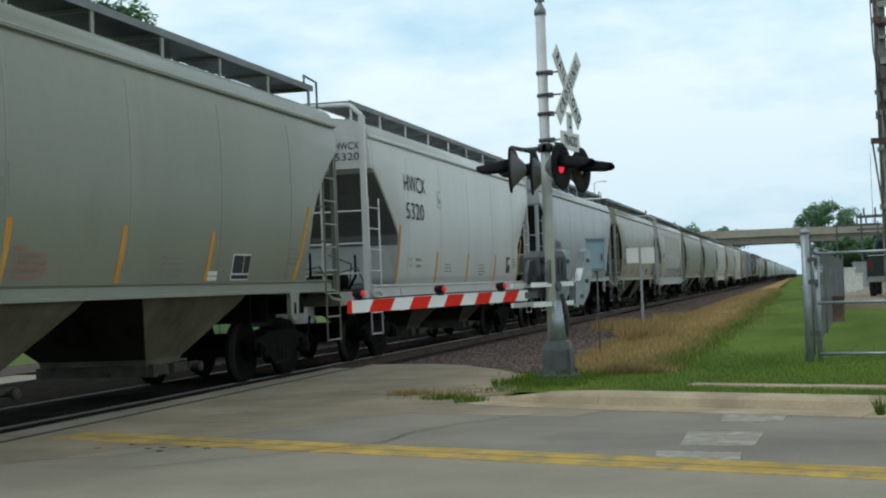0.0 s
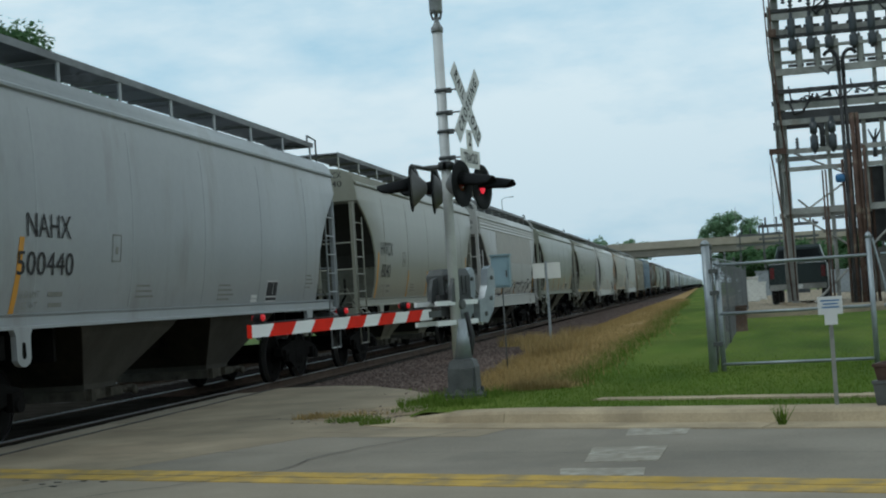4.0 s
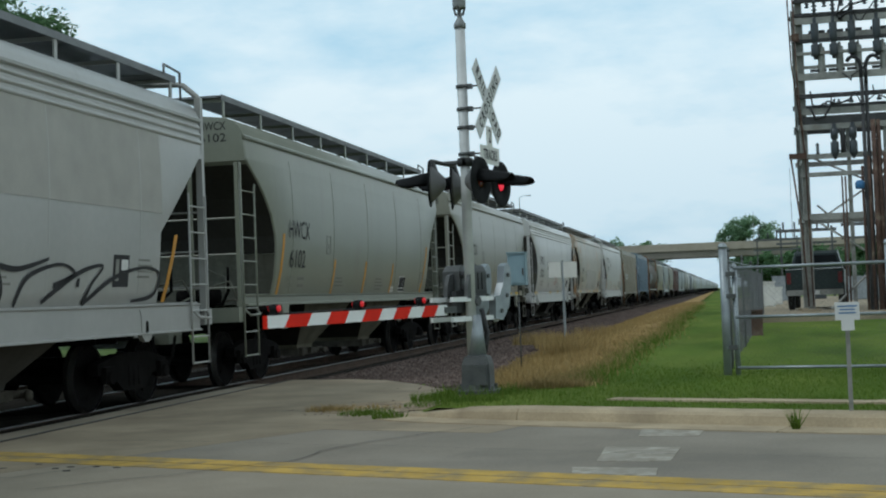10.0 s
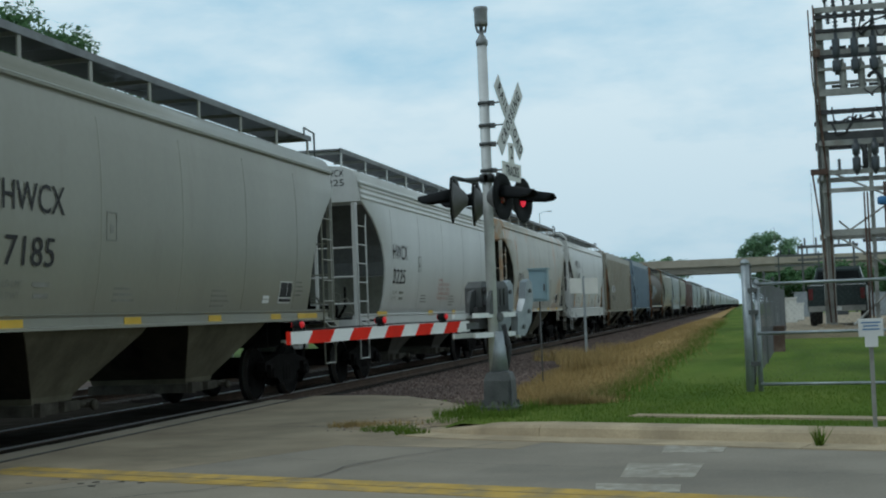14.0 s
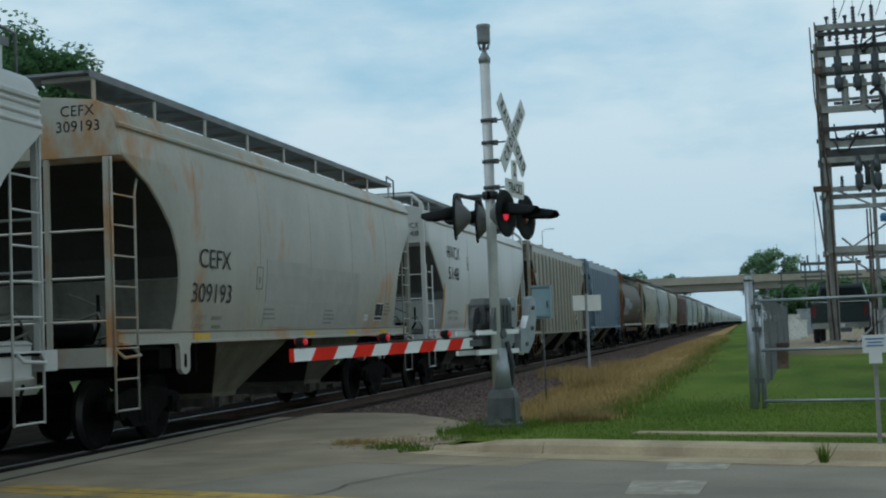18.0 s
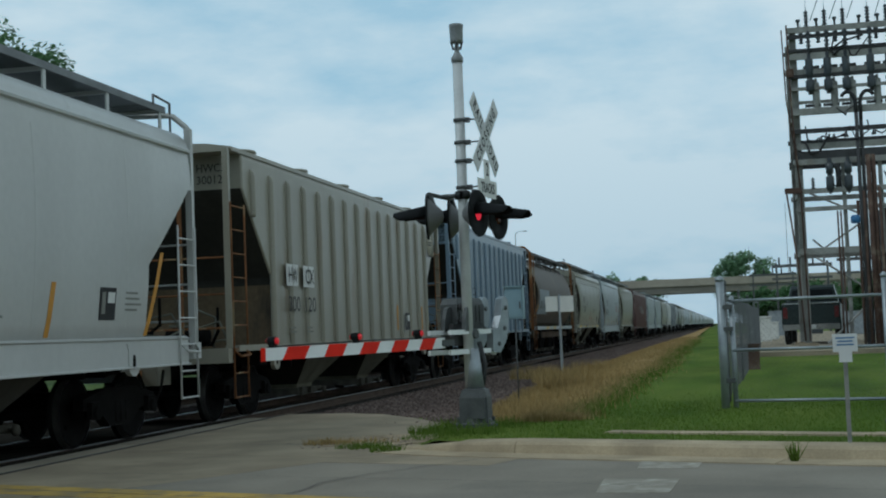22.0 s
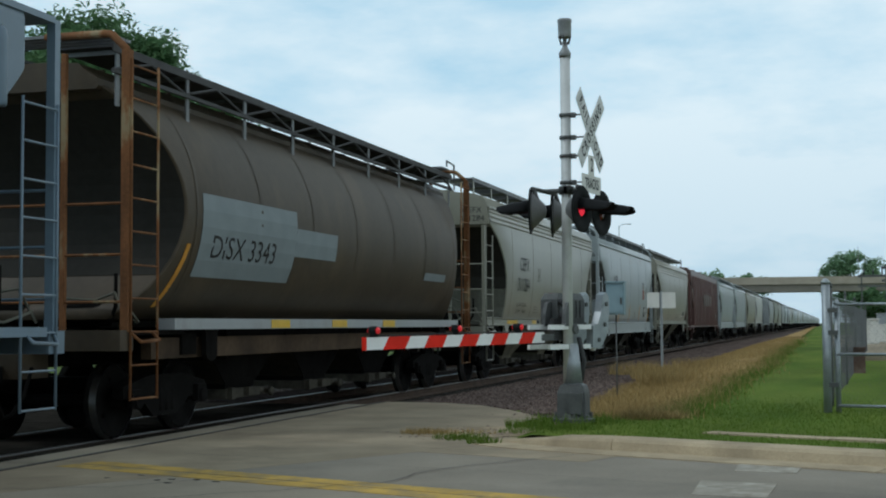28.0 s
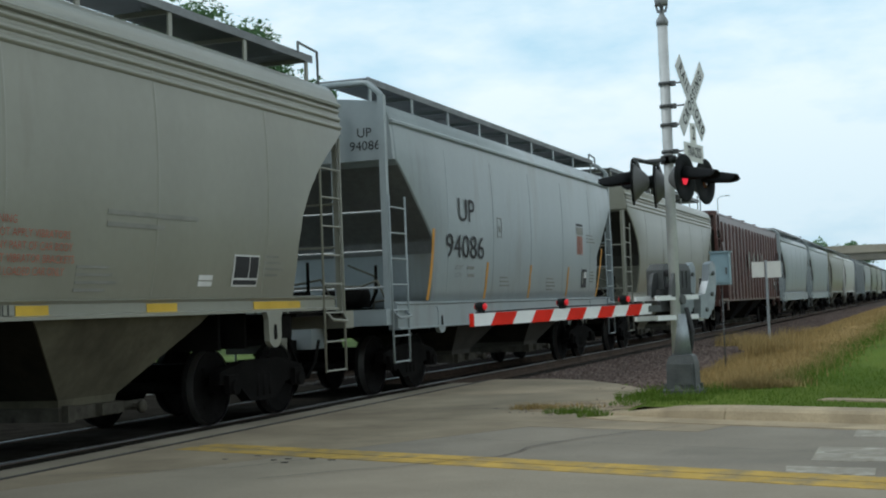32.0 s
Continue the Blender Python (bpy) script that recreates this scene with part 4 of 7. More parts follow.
        add("gate_capstan", None, lambda b, c=c: turned(b, [(0.02, 0.0), (0.07, 0.0), (0.07, 0.05), (0.03, 0.06)], 8, pose(0.96, c + 0.72, 0.26, 0, 90, 0)), "gatesteel")
    # bolster webs and jacking pads
    for s in (-1, 1):
        for x in (-1, 1):
            def pad(b, s=s, x=x):
                y = s * (half - 3.0)
                foot = [(y + 0.17 * math.cos(a), 0.92 + 0.12 * math.sin(a)) for a in (-0.3, -0.7, -1.2, -1.57, -1.94, -2.44, -2.84)]
                slab(b, [(y - 0.22, 1.24), (y + 0.22, 1.24), (y + 0.17, 1.16)] + foot + [(y - 0.17, 1.16)], x * 1.43, x * 1.5)
            add("lifting_plate", None, pad, "paint" if kind != "tank" else "under")
            hole = len(rows) - 1
            add("slot", hole, lambda b, s=s, x=x: slab(b, [(s * (half - 3.0) + 0.05 * math.cos(0.7854 * k), 0.99 + (0.05 if math.sin(0.7854 * k) > 0 else -0.05) + 0.05 * math.sin(0.7854 * k)) for k in range(8)], x * 1.495, x * 1.503), "under", None, "dark slot")
        # Dark plates added to block the bright gap between hopper and truck.
        for yb in (4.35, 5.0):
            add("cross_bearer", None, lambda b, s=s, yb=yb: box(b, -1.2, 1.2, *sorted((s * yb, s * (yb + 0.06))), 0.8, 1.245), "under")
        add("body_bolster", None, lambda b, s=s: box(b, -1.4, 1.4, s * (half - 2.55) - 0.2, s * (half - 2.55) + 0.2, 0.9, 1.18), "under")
        # brake cylinder and piping on the end platform
        y = s * (half - 1.5)
        add("brake_reservoir", None, lambda b, s=s, y=y: turned(b, [(0.01, -0.4), (0.15, -0.36), (0.17, -0.25), (0.17, 0.25), (0.15, 0.36), (0.01, 0.4)], 12, pose(0.45, y, 1.42, 0, 90, 0)), "under")
        add("brake_pipe", None, lambda b, s=s, y=y: tube(b, [(0.3, y, 1.3), (0.9, y + 0.1 * s, 1.28), (1.1, y + 0.3 * s, 1.5), (1.1, y + 0.3 * s, 1.9)], 0.025), "under")
        add("brake_pipe", None, lambda b, s=s, y=y: tube(b, [(0.55, y - 0.3 * s, 1.3), (1.0, y - 0.2 * s, 1.36), (1.3, y + 0.1 * s, 1.31), (1.4, y + 0.45 * s, 1.42)], 0.016), "endwall")
        add("brake_pipe", None, lambda b, s=s, y=y: tube(b, [(0.2, y + 0.2 * s, 1.62), (0.8, y + 0.25 * s, 1.58), (1.2, y + 0.5 * s, 1.66), (1.38, y + 0.55 * s, 1.3)], 0.016), "endwall")
        add("brake_pipe", None, lambda b, s=s, y=y: tube(b, [(0.7, y - 0.5 * s, 1.22), (0.75, y - 0.5 * s, 1.75), (0.3, y - 0.45 * s, 1.95)], 0.018), "endwall")
        add("brake_valve", None, lambda b, y=y: box(b, -0.75, -0.25, y - 0.18, y + 0.18, 1.21, 1.6), "under")
    if kind != "rib":
        add("hand_brake_post", None, lambda b: box(b, -0.9, -0.84, half - 0.8, half - 0.72, 1.2, 2.4), "under")
    frame_mat = "paint" if kind != "tank" else "rustframe"
    topz = {"cf": 3.62, "ps": 4.46, "rib": 4.5, "tank": 4.5}[kind]
    for s in (-1, 1):
        ye = s * (half - (0.95 if kind == "cf" and s > 0 else 0.8))
        for x in (-1, 1):
            # corner post and the ladder beside it
            def corner(b, s=s, x=x, ye=ye):
                w = 0.05 if kind != "cf" else 0.036
                box(b, x * 1.46 - w, x * 1.46 + w, ye - w, ye + w, 1.2, topz)
                if kind in ("ps", "tank"):
                    tube(b, [(x * 1.46, ye, topz - 0.03), (x * 1.43, ye, topz + 0.03), (x * 1.24, ye - s * 0.03, topz + 0.2), (x * 1.16, ye - s * 0.05, topz + 0.22), (x * 0.3, ye - s * 0.12, topz + 0.24)], 0.048)
            add("corner_post", None, corner, frame_mat)
            def ladder(b, s=s, x=x, ye=ye):
                yi = ye - s * 0.65
                hi = {"cf": 3.2, "ps": 2.95, "rib": 3.6, "tank": 4.4}[kind]
                far = x * 1.52
                tube(b, [(far, yi, 0.4), (far, yi, hi)] + ([(far - x * 0.02, yi - s * 0.12, hi + 0.22)] if kind == "cf" else []), 0.018)
                tube(b, [(far, ye, 0.4), (far, ye, topz if kind == "cf" else hi)], 0.018)
            add("ladder", None, ladder, frame_mat)
            own, z = len(rows) - 1, 0.42
            while z < {"cf": 3.2, "ps": 2.95, "rib": 3.6, "tank": 4.4}[kind]:
                add("rung", own, lambda b, z=z, s=s, x=x, ye=ye: rod(b, (x * 1.52, ye - s * 0.65, z), (x * 1.52, ye, z), 0.013, 6), frame_mat)
                z += 0.39
            def stirrup(b, s=s, x=x, ye=ye):
                tube(b, [(x * 1.5, ye - s * 0.55, 1.2), (x * 1.6, ye - s * 0.55, 1.1), (x * 1.6, ye - s * 0.1, 1.08), (x * 1.5, ye - s * 0.02, 1.2)], 0.018)
            add("grab_iron", None, stirrup, frame_mat)
        for z in (1.55, 2.1, 2.7):
            add("end_handrail", None, lambda b, z=z, ye=ye: rod(b, (-1.46, ye, z), (1.46, ye, z), 0.018, 6), frame_mat)
        add("end_post", None, lambda b, ye=ye: box(b, 0.6, 0.66, ye - 0.03, ye + 0.03, 1.2, topz), frame_mat)
    # roof walk with its posts
    walk_z = 4.775 if kind != "tank" else 4.62
    if kind != "rib":
        for x in (-1, 1):
            n = 9 if x > 0 else 1
            for k in range(n):
                y0 = -e + 2 * e * k / n
                y1 = y0 + 2 * e / n - 0.02
                def board(b, x=x, y0=y0, y1=y1):
                    lo_, hi_ = sorted((x * 0.36, x * 1.16))
                    box(b, lo_, hi_, y0, y1, walk_z - 0.03, walk_z)
                add("board_section", None, board, "grating" if kind != "tank" else "steeldark")
            add("board_edge", None, lambda b, x=x: box(b, *sorted((x * 1.16, x * 1.178)), -e, e, walk_z - 0.085, walk_z + 0.015), "board" if kind != "tank" else "steeldark")
            if kind == "tank" and x > 0:
                add("truss_chord", None, lambda b, x=x: box(b, *sorted((x * 1.15, x * 1.19)), -e, e, walk_z - 0.34, walk_z - 0.29), "steeldark")
                for k in range(16):
                    y = -e + 2 * e * k / 16
                    up_, down_ = (walk_z - 0.08, walk_z - 0.3) if k % 2 else (walk_z - 0.3, walk_z - 0.08)
                    add("truss_web", None, lambda b, x=x, y=y, up_=up_, down_=down_: rod(b, (x * 1.17, y, up_), (x * 1.17, y + 2 * e / 16, down_), 0.02, 6), "steeldark")
                add("under_sill", None, lambda b: box(b, 1.22, 1.36, -half + 1.6, half - 1.6, 0.86, 1.12), "rusthopper", None, "rust-brown lower sill")
            n = 9
            for k in range(n):
                y = -e + 0.15 + (2 * e - 0.3) * k / (n - 1)
                add("board_post", None, lambda b, x=x, y=y: [box(b, x * 1.145 - 0.012, x * 1.145 + 0.012, y - 0.04, y + 0.04, top - (0.3 if kind == "tank" else -0.06), walk_z - 0.045), box(b, *sorted((x * 0.42, x * 1.14)), y - 0.02, y + 0.02, walk_z - 0.095, walk_z - 0.04)], "paint" if kind != "tank" else "board")
        for s in (-1, 1):
            def cross(b, s=s):
                for j in range(4):
                    y0 = s * (e + 0.02) - s * 0.15 * j
                    box(b, -1.1, 1.1, *sorted((y0, y0 - s * 0.12)), 4.74, 4.775)
                if s > 0:
                    tube(b, [(1.2, s * (e - 0.5), 4.76), (1.2, s * (e - 0.5), 4.9), (1.2, s * (e + 0.1), 4.86), (1.2, s * (e + 0.12), top + 0.1)], 0.016)
            add("end_walk", None, cross, "board")
        def hatch(b):
            crest = top + (0.40 if kind in ("cf", "ps") else 0.22)
            box(b, -0.3, 0.3, -e + 1.0, e - 1.0, crest, crest + 0.11)
            for k in range(8):
                y = -e + 1.2 + (2 * e - 2.4) * k / 7
                box(b, -0.36, 0.36, y - 0.04, y + 0.04, crest - 0.02, crest + 0.15)
        add("trough_hatch", None, hatch, "paint")
    else:
        for k in range(5):
            y = -e + 2.0 + (2 * e - 4.0) * k / 4
            add("round_hatch", None, lambda b, y=y: turned(b, [(0.01, top + 0.08), (0.36, top + 0.08), (0.36, top + 0.17), (0.4, top + 0.18), (0.38, top + 0.22), (0.01, top + 0.25)], 16, pose(0.85, y, 0)), "paint")
        n = int((2 * e - 1.5) / 0.98)
        for k in range(n + 1):
            y = -e + 0.95 + (2 * e - 1.9) * k / n
            lo = 1.2 if abs(y) < e - 1.9 else 2.45 + (abs(y) - (e - 1.9)) * 1.03
            for x in (-1, 1):
                add("side_post", None, lambda b, y=y, x=x, lo=lo: loft(b, [[(x * (1.5 + 0.095 * q * math.sin(3.1416 * k_ / 6)), y - 0.075 * math.cos(3.1416 * k_ / 6), z) for k_ in range(7)] for z, q in ((lo, 0.9), (lo + 0.05, 1.0), (4.1, 1.0), (4.19, 0.85), (4.24, 0.3))], smooth=True), "paint")
    if kind in ("cf", "ps"):
        for k in range(5):
            y = -(e - 2.3) + 2 * (e - 2.3) * k / 4
            def seam(b, y=y):
                rings_ = []
                for j in range(9):
                    z = 1.46 + (3.84 - 1.46) * j / 8
                    x = curve(wt, z)
                    rings_.append([(x - 0.002, y - 0.03, z), (x + 0.008, y - 0.01, z), (x + 0.008, y + 0.01, z), (x - 0.002, y + 0.03, z)])
                loft(b, rings_, smooth=True, caps=False, closed=False)
            add("weld_seam", None, seam, "paint")
    if kind == "tank":
        for k in range(7):
            y = -(e - 1.4) + 2 * (e - 1.4) * k / 6
            def band(b, y=y):
                pts = [(w + 0.008, z) for z, w in W["tank"]]
                loft(b, [[(x, yy, z) for x, z in pts] for yy in (y - 0.03, y + 0.03)], smooth=True, caps=False, closed=False)
            add("weld_band", None, band, "paint")
    # trucks
    for s in (-1, 1):
        y = s * (half - 2.55)
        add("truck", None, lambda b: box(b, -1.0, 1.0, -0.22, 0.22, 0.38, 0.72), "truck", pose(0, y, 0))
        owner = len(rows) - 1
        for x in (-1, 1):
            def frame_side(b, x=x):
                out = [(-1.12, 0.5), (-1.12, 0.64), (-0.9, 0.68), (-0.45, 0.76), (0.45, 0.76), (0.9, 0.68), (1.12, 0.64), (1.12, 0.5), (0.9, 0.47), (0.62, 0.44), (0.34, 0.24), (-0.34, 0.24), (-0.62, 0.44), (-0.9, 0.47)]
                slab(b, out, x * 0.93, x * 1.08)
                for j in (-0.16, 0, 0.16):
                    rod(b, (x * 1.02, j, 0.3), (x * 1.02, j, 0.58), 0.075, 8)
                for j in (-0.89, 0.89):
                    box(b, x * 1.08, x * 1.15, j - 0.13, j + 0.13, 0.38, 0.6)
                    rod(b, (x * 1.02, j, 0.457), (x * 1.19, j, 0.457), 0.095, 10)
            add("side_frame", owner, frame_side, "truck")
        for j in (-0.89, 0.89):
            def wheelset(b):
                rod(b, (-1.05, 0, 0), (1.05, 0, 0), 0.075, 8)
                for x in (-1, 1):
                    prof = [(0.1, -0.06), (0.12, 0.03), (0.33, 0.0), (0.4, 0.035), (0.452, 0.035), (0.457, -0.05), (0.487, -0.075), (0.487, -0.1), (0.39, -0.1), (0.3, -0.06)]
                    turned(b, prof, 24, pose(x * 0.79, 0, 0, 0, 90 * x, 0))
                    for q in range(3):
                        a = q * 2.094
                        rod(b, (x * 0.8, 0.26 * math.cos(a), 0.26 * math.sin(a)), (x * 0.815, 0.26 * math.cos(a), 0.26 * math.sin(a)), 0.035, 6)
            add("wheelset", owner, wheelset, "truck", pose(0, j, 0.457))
            axle = len(rows) - 1
            def shine(b):
                for x in (1,):
                    loft(b, [[(x * 0.84, r * math.cos(6.28319 * k / 28), r * math.sin(6.28319 * k / 28)) if f == 0 else (x * 0.746, r * math.cos(6.28319 * k / 28), r * math.sin(6.28319 * k / 28)) for k in range(28)] for f, r in ((0, 0.4585), (1, 0.4605))], smooth=True, caps=False)
            rows.append(("tread", owner, None, None, None, ""))
            b = bmesh.new()
            shine(b)
            rows[-1] = ("tread", ("deep", axle), mesh("tread", b, M["tread"]), "tread", None, "")
    return rows, half, e


KITS = {}
AXLES = []          # (wheelset, its car's number)


def kit(kind, length, plain=False):
    key = (kind, round(length, 1), plain)
    if key not in KITS:
        KITS[key] = car_kit(kind, length, plain)
    return KITS[key]


def sized_text(text, width, height):
    """Letters scaled to a given width and height, centred."""
    me = lettering(text, 1.0)
    xs, zs = [v.co.x for v in me.vertices], [v.co.z for v in me.vertices]
    for v in me.vertices:
        v.co = ((v.co.x - (min(xs) + max(xs)) / 2) * width / (max(xs) - min(xs)), 0, (v.co.z - (min(zs) + max(zs)) / 2) * height / (max(zs) - min(zs)))
    return me


def side_text(car, kind, text, y, z, width, height, mat, name="lettering"):
    """Letters on the near side of a car, bent to its flank. Read towards +y."""
    me = sized_text(text, width, height)
    off = 0.075 if kind == "rib" else 0.0
    for v in me.vertices:
        yy, zz = y + v.co.x, z + v.co.z
        v.co = (curve(W[kind], zz) + 0.016 + off, yy, zz)
    me.materials.append(M[mat])
    part(name, me, None, car)


def flank_patch(car, kind, y0, y1, z0, z1, mat, name="mark", off=0.008, lean=0.0):
    bm = bmesh.new()
    n = max(2, int((z1 - z0) / 0.25) + 1)
    extra = 0.075 if kind == "rib" and mat in ("black", "greymark", "whitemark") else 0.0
    rings = []
    for k in range(n + 1):
        z = z0 + (z1 - z0) * k / n
        x = curve(W[kind], z) + off + extra
        dy = lean * (z - z0)
        rings.append([(x, y0 + dy, z), (x, y1 + dy, z), (x - 0.004, y1 + dy, z), (x - 0.004, y0 + dy, z)])
    loft(bm, rings, smooth=False)
    return part(name, bm, M[mat], car)


CARS = []
HOPPER_MATS = {"white": "hopperpale", "dullwhite": "hopperpale", "bluegrey": "hopperpale", "greywhite": "hopperpale", "brown": "rusthopper", "oxide": "under"}


def make_car(kind, lo, hi, color, label, marks=None, plain=False):
    length = round(hi - lo, 1)
    if plain:
        length = 17.2
    rows, half, e = kit(kind, length, plain)
    kind = "cf" if kind in ("cg", "cs") else kind
    car = thing("hopper_car", label, "freight car", group="cars of the train")
    made = []
    for name, owner, me, mat, m, lab in rows:
        deep = isinstance(owner, tuple)
        parent = car if owner is None else made[owner[1] if deep else owner]
        material = M[color] if mat == "paint" else M[HOPPER_MATS.get(color, "hopper")] if mat == "hopper" else M["slopepale"] if mat == "slope" and color in ("white", "dullwhite", "bluegrey") else M[mat]
        if color == "ribbeige" and name in ("ladder", "rung", "grab_iron", "end_handrail", "end_post", "coupler"):
            material = M["rustframe"]
        ob = part(name, me, material, parent, lab, m)
        made.append(ob)
        if name == "wheelset":
            AXLES.append((ob, len(CARS), (lo + hi) / 2))
    CARS.append((car, (lo + hi) / 2))
    if marks:
        marks(car, kind, half, e)
    for child in car.children:       # bodies ride a little above their trucks
        if (kind != "rib" or color == "blue") and child.name.split(".")[0] not in ("truck", "coupler", "air_hose"):
            child.matrix_basis = pose(0, 0, 0.11) @ child.matrix_basis
    return car


def s_of(t):
    """How far the train has come by t seconds, in metres."""
    return 7.00413 * t - 0.0016012 * t * t + 1.5732e-05 * t ** 3 + 2.1833e-06 * t ** 4


GAPS = [5.97, 22.86, 39.47, 56.88, 73.66, 90.35, 107.44, 123.80, 140.72, 157.62, 174.10, 192.25, 209.85, 226.80, 243.30, 259.72, 276.05, 297.97]


def small_print(car, kind, y, z, w, lines, mat="greymark", h=0.028):
    for k in range(lines):
        flank_patch(car, kind, y, y + w * (0.75 + 0.25 * ((k * 7) % 3) / 2), z - k * 0.075, z - k * 0.075 + h, mat, "stencil_line")


def data_panel(car, kind, y, z, mat="black"):
    if kind == "cf":
        flank_patch(car, kind, y, y + 0.62, z, z + 0.37, "whitemark", "data_panel")
        for a, b, c, d in ((0.025, 0.36, 0.1, 0.35), (0.39, 0.595, 0.1, 0.35), (0.025, 0.595, 0.02, 0.075)):
            flank_patch(car, kind, y + a, y + b, z + c, z + d, mat, "data_plate", 0.014)
        flank_patch(car, kind, y - 0.76, y - 0.46, z + 0.0, z + 0.055, "whitemark", "data_label")
        flank_patch(car, kind, y - 0.76, y - 0.46, z + 0.07, z + 0.125, "whitemark", "data_label")
        return
    flank_patch(car, kind, y, y + 0.46, z, z + 0.42, mat, "data_panel")
    flank_patch(car, kind, y + 0.05, y + 0.15, z + 0.08, z + 0.36, "greymark", "data_label", 0.014)
    flank_patch(car, kind, y + 0.22, y + 0.42, z + 0.22, z + 0.36, "whitemark", "data_label", 0.014)


def marks_std(initials, number, dy=2.9, z1=2.7, w1=1.35, z2=2.12, w2=1.1, h=0.33, stripes=(), sill=(), red=False, mat="black", end_w=0.75, logo=False, eaves=1, patches=(), end_at=None, weights=()):
    """Reporting marks dy metres from the leading end, stencils, stripes along the flank and reflectors on the sill."""
    def put(car, kind, half, e):
        y = -e + dy
        if initials:
            side_text(car, kind, initials, y, z1, w1, h, mat)
            side_text(car, kind, number, y - 0.06, z2, w2, h, mat)
            zl = 1.82 if z2 > 2.5 else z2 - 0.36
            if weights:
                for q, word in enumerate(("LD LMT " + weights[0], "LT WT    " + weights[1])):
                    side_text(car, kind, word, y - 0.12, 1.77 - 0.17 * q, 1.16, 0.095, "darkmark", "stencil")
            else:
                for q, word in enumerate(("LD LMT", "LT WT")):
                    side_text(car, kind, word, y - 0.38, zl - 0.13 * q, 0.42 - 0.06 * q, 0.075, "greymark", "stencil")
                small_print(car, kind, y + 0.05, zl - 0.03, 0.5, 1, h=0.055)
                small_print(car, kind, y + 0.1, zl - 0.16, 0.45, 1, h=0.055)
            cx, cz = end_at or ((1.0, 4.16) if kind == "cf" else (1.1, 3.83))
            for word, dz, ww in ((initials, 0.1, 0.118 * len(initials)), (number, -0.1, (0.118 if len(number) < 5 else 0.1) * len(number))):
                me = sized_text(word, ww, 0.14)
                for v in me.vertices:
                    v.co = (v.co.x + cx, -e - 0.022, v.co.z + cz + dz)
                me.materials.append(M[mat])
                part("lettering", me, None, car)
        small_print(car, kind, -e + 5.2, 1.72, 0.6, 3)
        small_print(car, kind, -e + 8.4, 1.72, 0.7, 4)
        small_print(car, kind, e - 2.35, 1.9, 0.5, 4)
        data_panel(car, kind, *((3.06, 1.44) if kind == "cf" and stripes else (e - 3.1, 1.55)))
        for a, b, c, d in ((0.0, 0.018, 0, 0.36), (0.26, 0.278, 0, 0.36), (0.0, 0.278, 0.345, 0.363), (0.0, 0.278, 0.0, 0.018), (0.1, 0.18, 0.1, 0.2)):
            flank_patch(car, kind, y + 1.75 + a, y + 1.75 + b, z1 - 0.4 + c, z1 - 0.4 + d, "greymark", "stencil_box")
        if red:
            for q, (word, ww) in enumerate((("WARNING", 0.5), ("DO NOT APPLY VIBRATORS", 1.3), ("TO ANY PART OF CAR BODY", 1.35), ("EXCEPT VIBRATOR BRACKETS", 1.38), ("USE ON LOADED CAR ONLY", 1.25))):
                if number:
                    side_text(car, kind, word, -e + 6.95 + ww / 2, 2.14 - 0.115 * q, ww, 0.075, "redmark", "warning_text")
                else:
                    side_text(car, kind, word, -2.42 + ww / 4, 1.8 - 0.075 * q, ww / 2, 0.055, "redmark", "warning_text")
            if number == "311284":
                small_print(car, kind, -e + 8.85, 2.26, 2.3, 1, "greymark", 0.045)
                small_print(car, kind, -e + 8.85, 2.14, 1.4, 1, "greymark", 0.045)
                me = sized_text("THROUGH SILL", 1.12, 0.11)
                for v in me.vertices:
                    v.co = (curve(W[kind], 1.3) + 0.036, -0.3 + v.co.x, 1.325 + v.co.z)
                me.materials.append(M["black"])
                part("sill_lettering", me, None, car)
                bm = bmesh.new()
                box(bm, curve(W[kind], 1.3) + 0.03, curve(W[kind], 1.3) + 0.036, -1.33, -0.98, 1.275, 1.375)
                part("sill_mark", bm, M["black"], car)
        if logo:
            flank_patch(car, kind, e - 3.6, e - 3.0, 2.95, 3.0, "black", "emblem")
            flank_patch(car, kind, e - 3.6, e - 3.0, 2.75, 2.92, "greymark", "emblem")
            for q in range(5):
                flank_patch(car, kind, e - 3.55 + q * 0.11, e - 3.5 + q * 0.11, 2.3, 2.72, "redmark", "emblem")
            small_print(car, kind, e - 2.7, 2.75, 0.8, 3)
        for yy, z0, z1_ in stripes:
            flank_patch(car, kind, yy, yy + 0.11, z0 - (0.08 if kind == "ps" else 0.0), z1_, "orange", "orange_stripe", 0.007, 0.13 if yy < e - 2.5 else 0.36)
        for q in range(eaves if eaves > 1 else 0):
            bm = bmesh.new()
            z0 = 3.97 - 0.115 * q
            prof = [(curve(W[kind], z0 + d) + o, z0 + d) for d, o in ((-0.035, 0.0), (-0.015, 0.03), (0.015, 0.03), (0.045, 0.0))]
            loft(bm, [[(x, yy, z) for x, z in prof] for yy in (-e + 0.03, e - 0.03)], smooth=True, caps=False, closed=False)
            part("eave_rib", bm, [c for c in car.children if c.name.split(".")[0] == "body"][0].material_slots[0].material, car)
        for y0, y1, z0, z1_, key in patches:
            flank_patch(car, kind, -e + y0, -e + y1, z0, z1_, key, "repaint_patch", 0.005)
        for yy, w in sill:
            bm = bmesh.new()
            x = curve(W[kind], 1.3) + 0.034
            box(bm, x, x + 0.004, yy, yy + w, 1.25, 1.37)
            part("reflector", bm, M["yellowmark"], car)
    return put


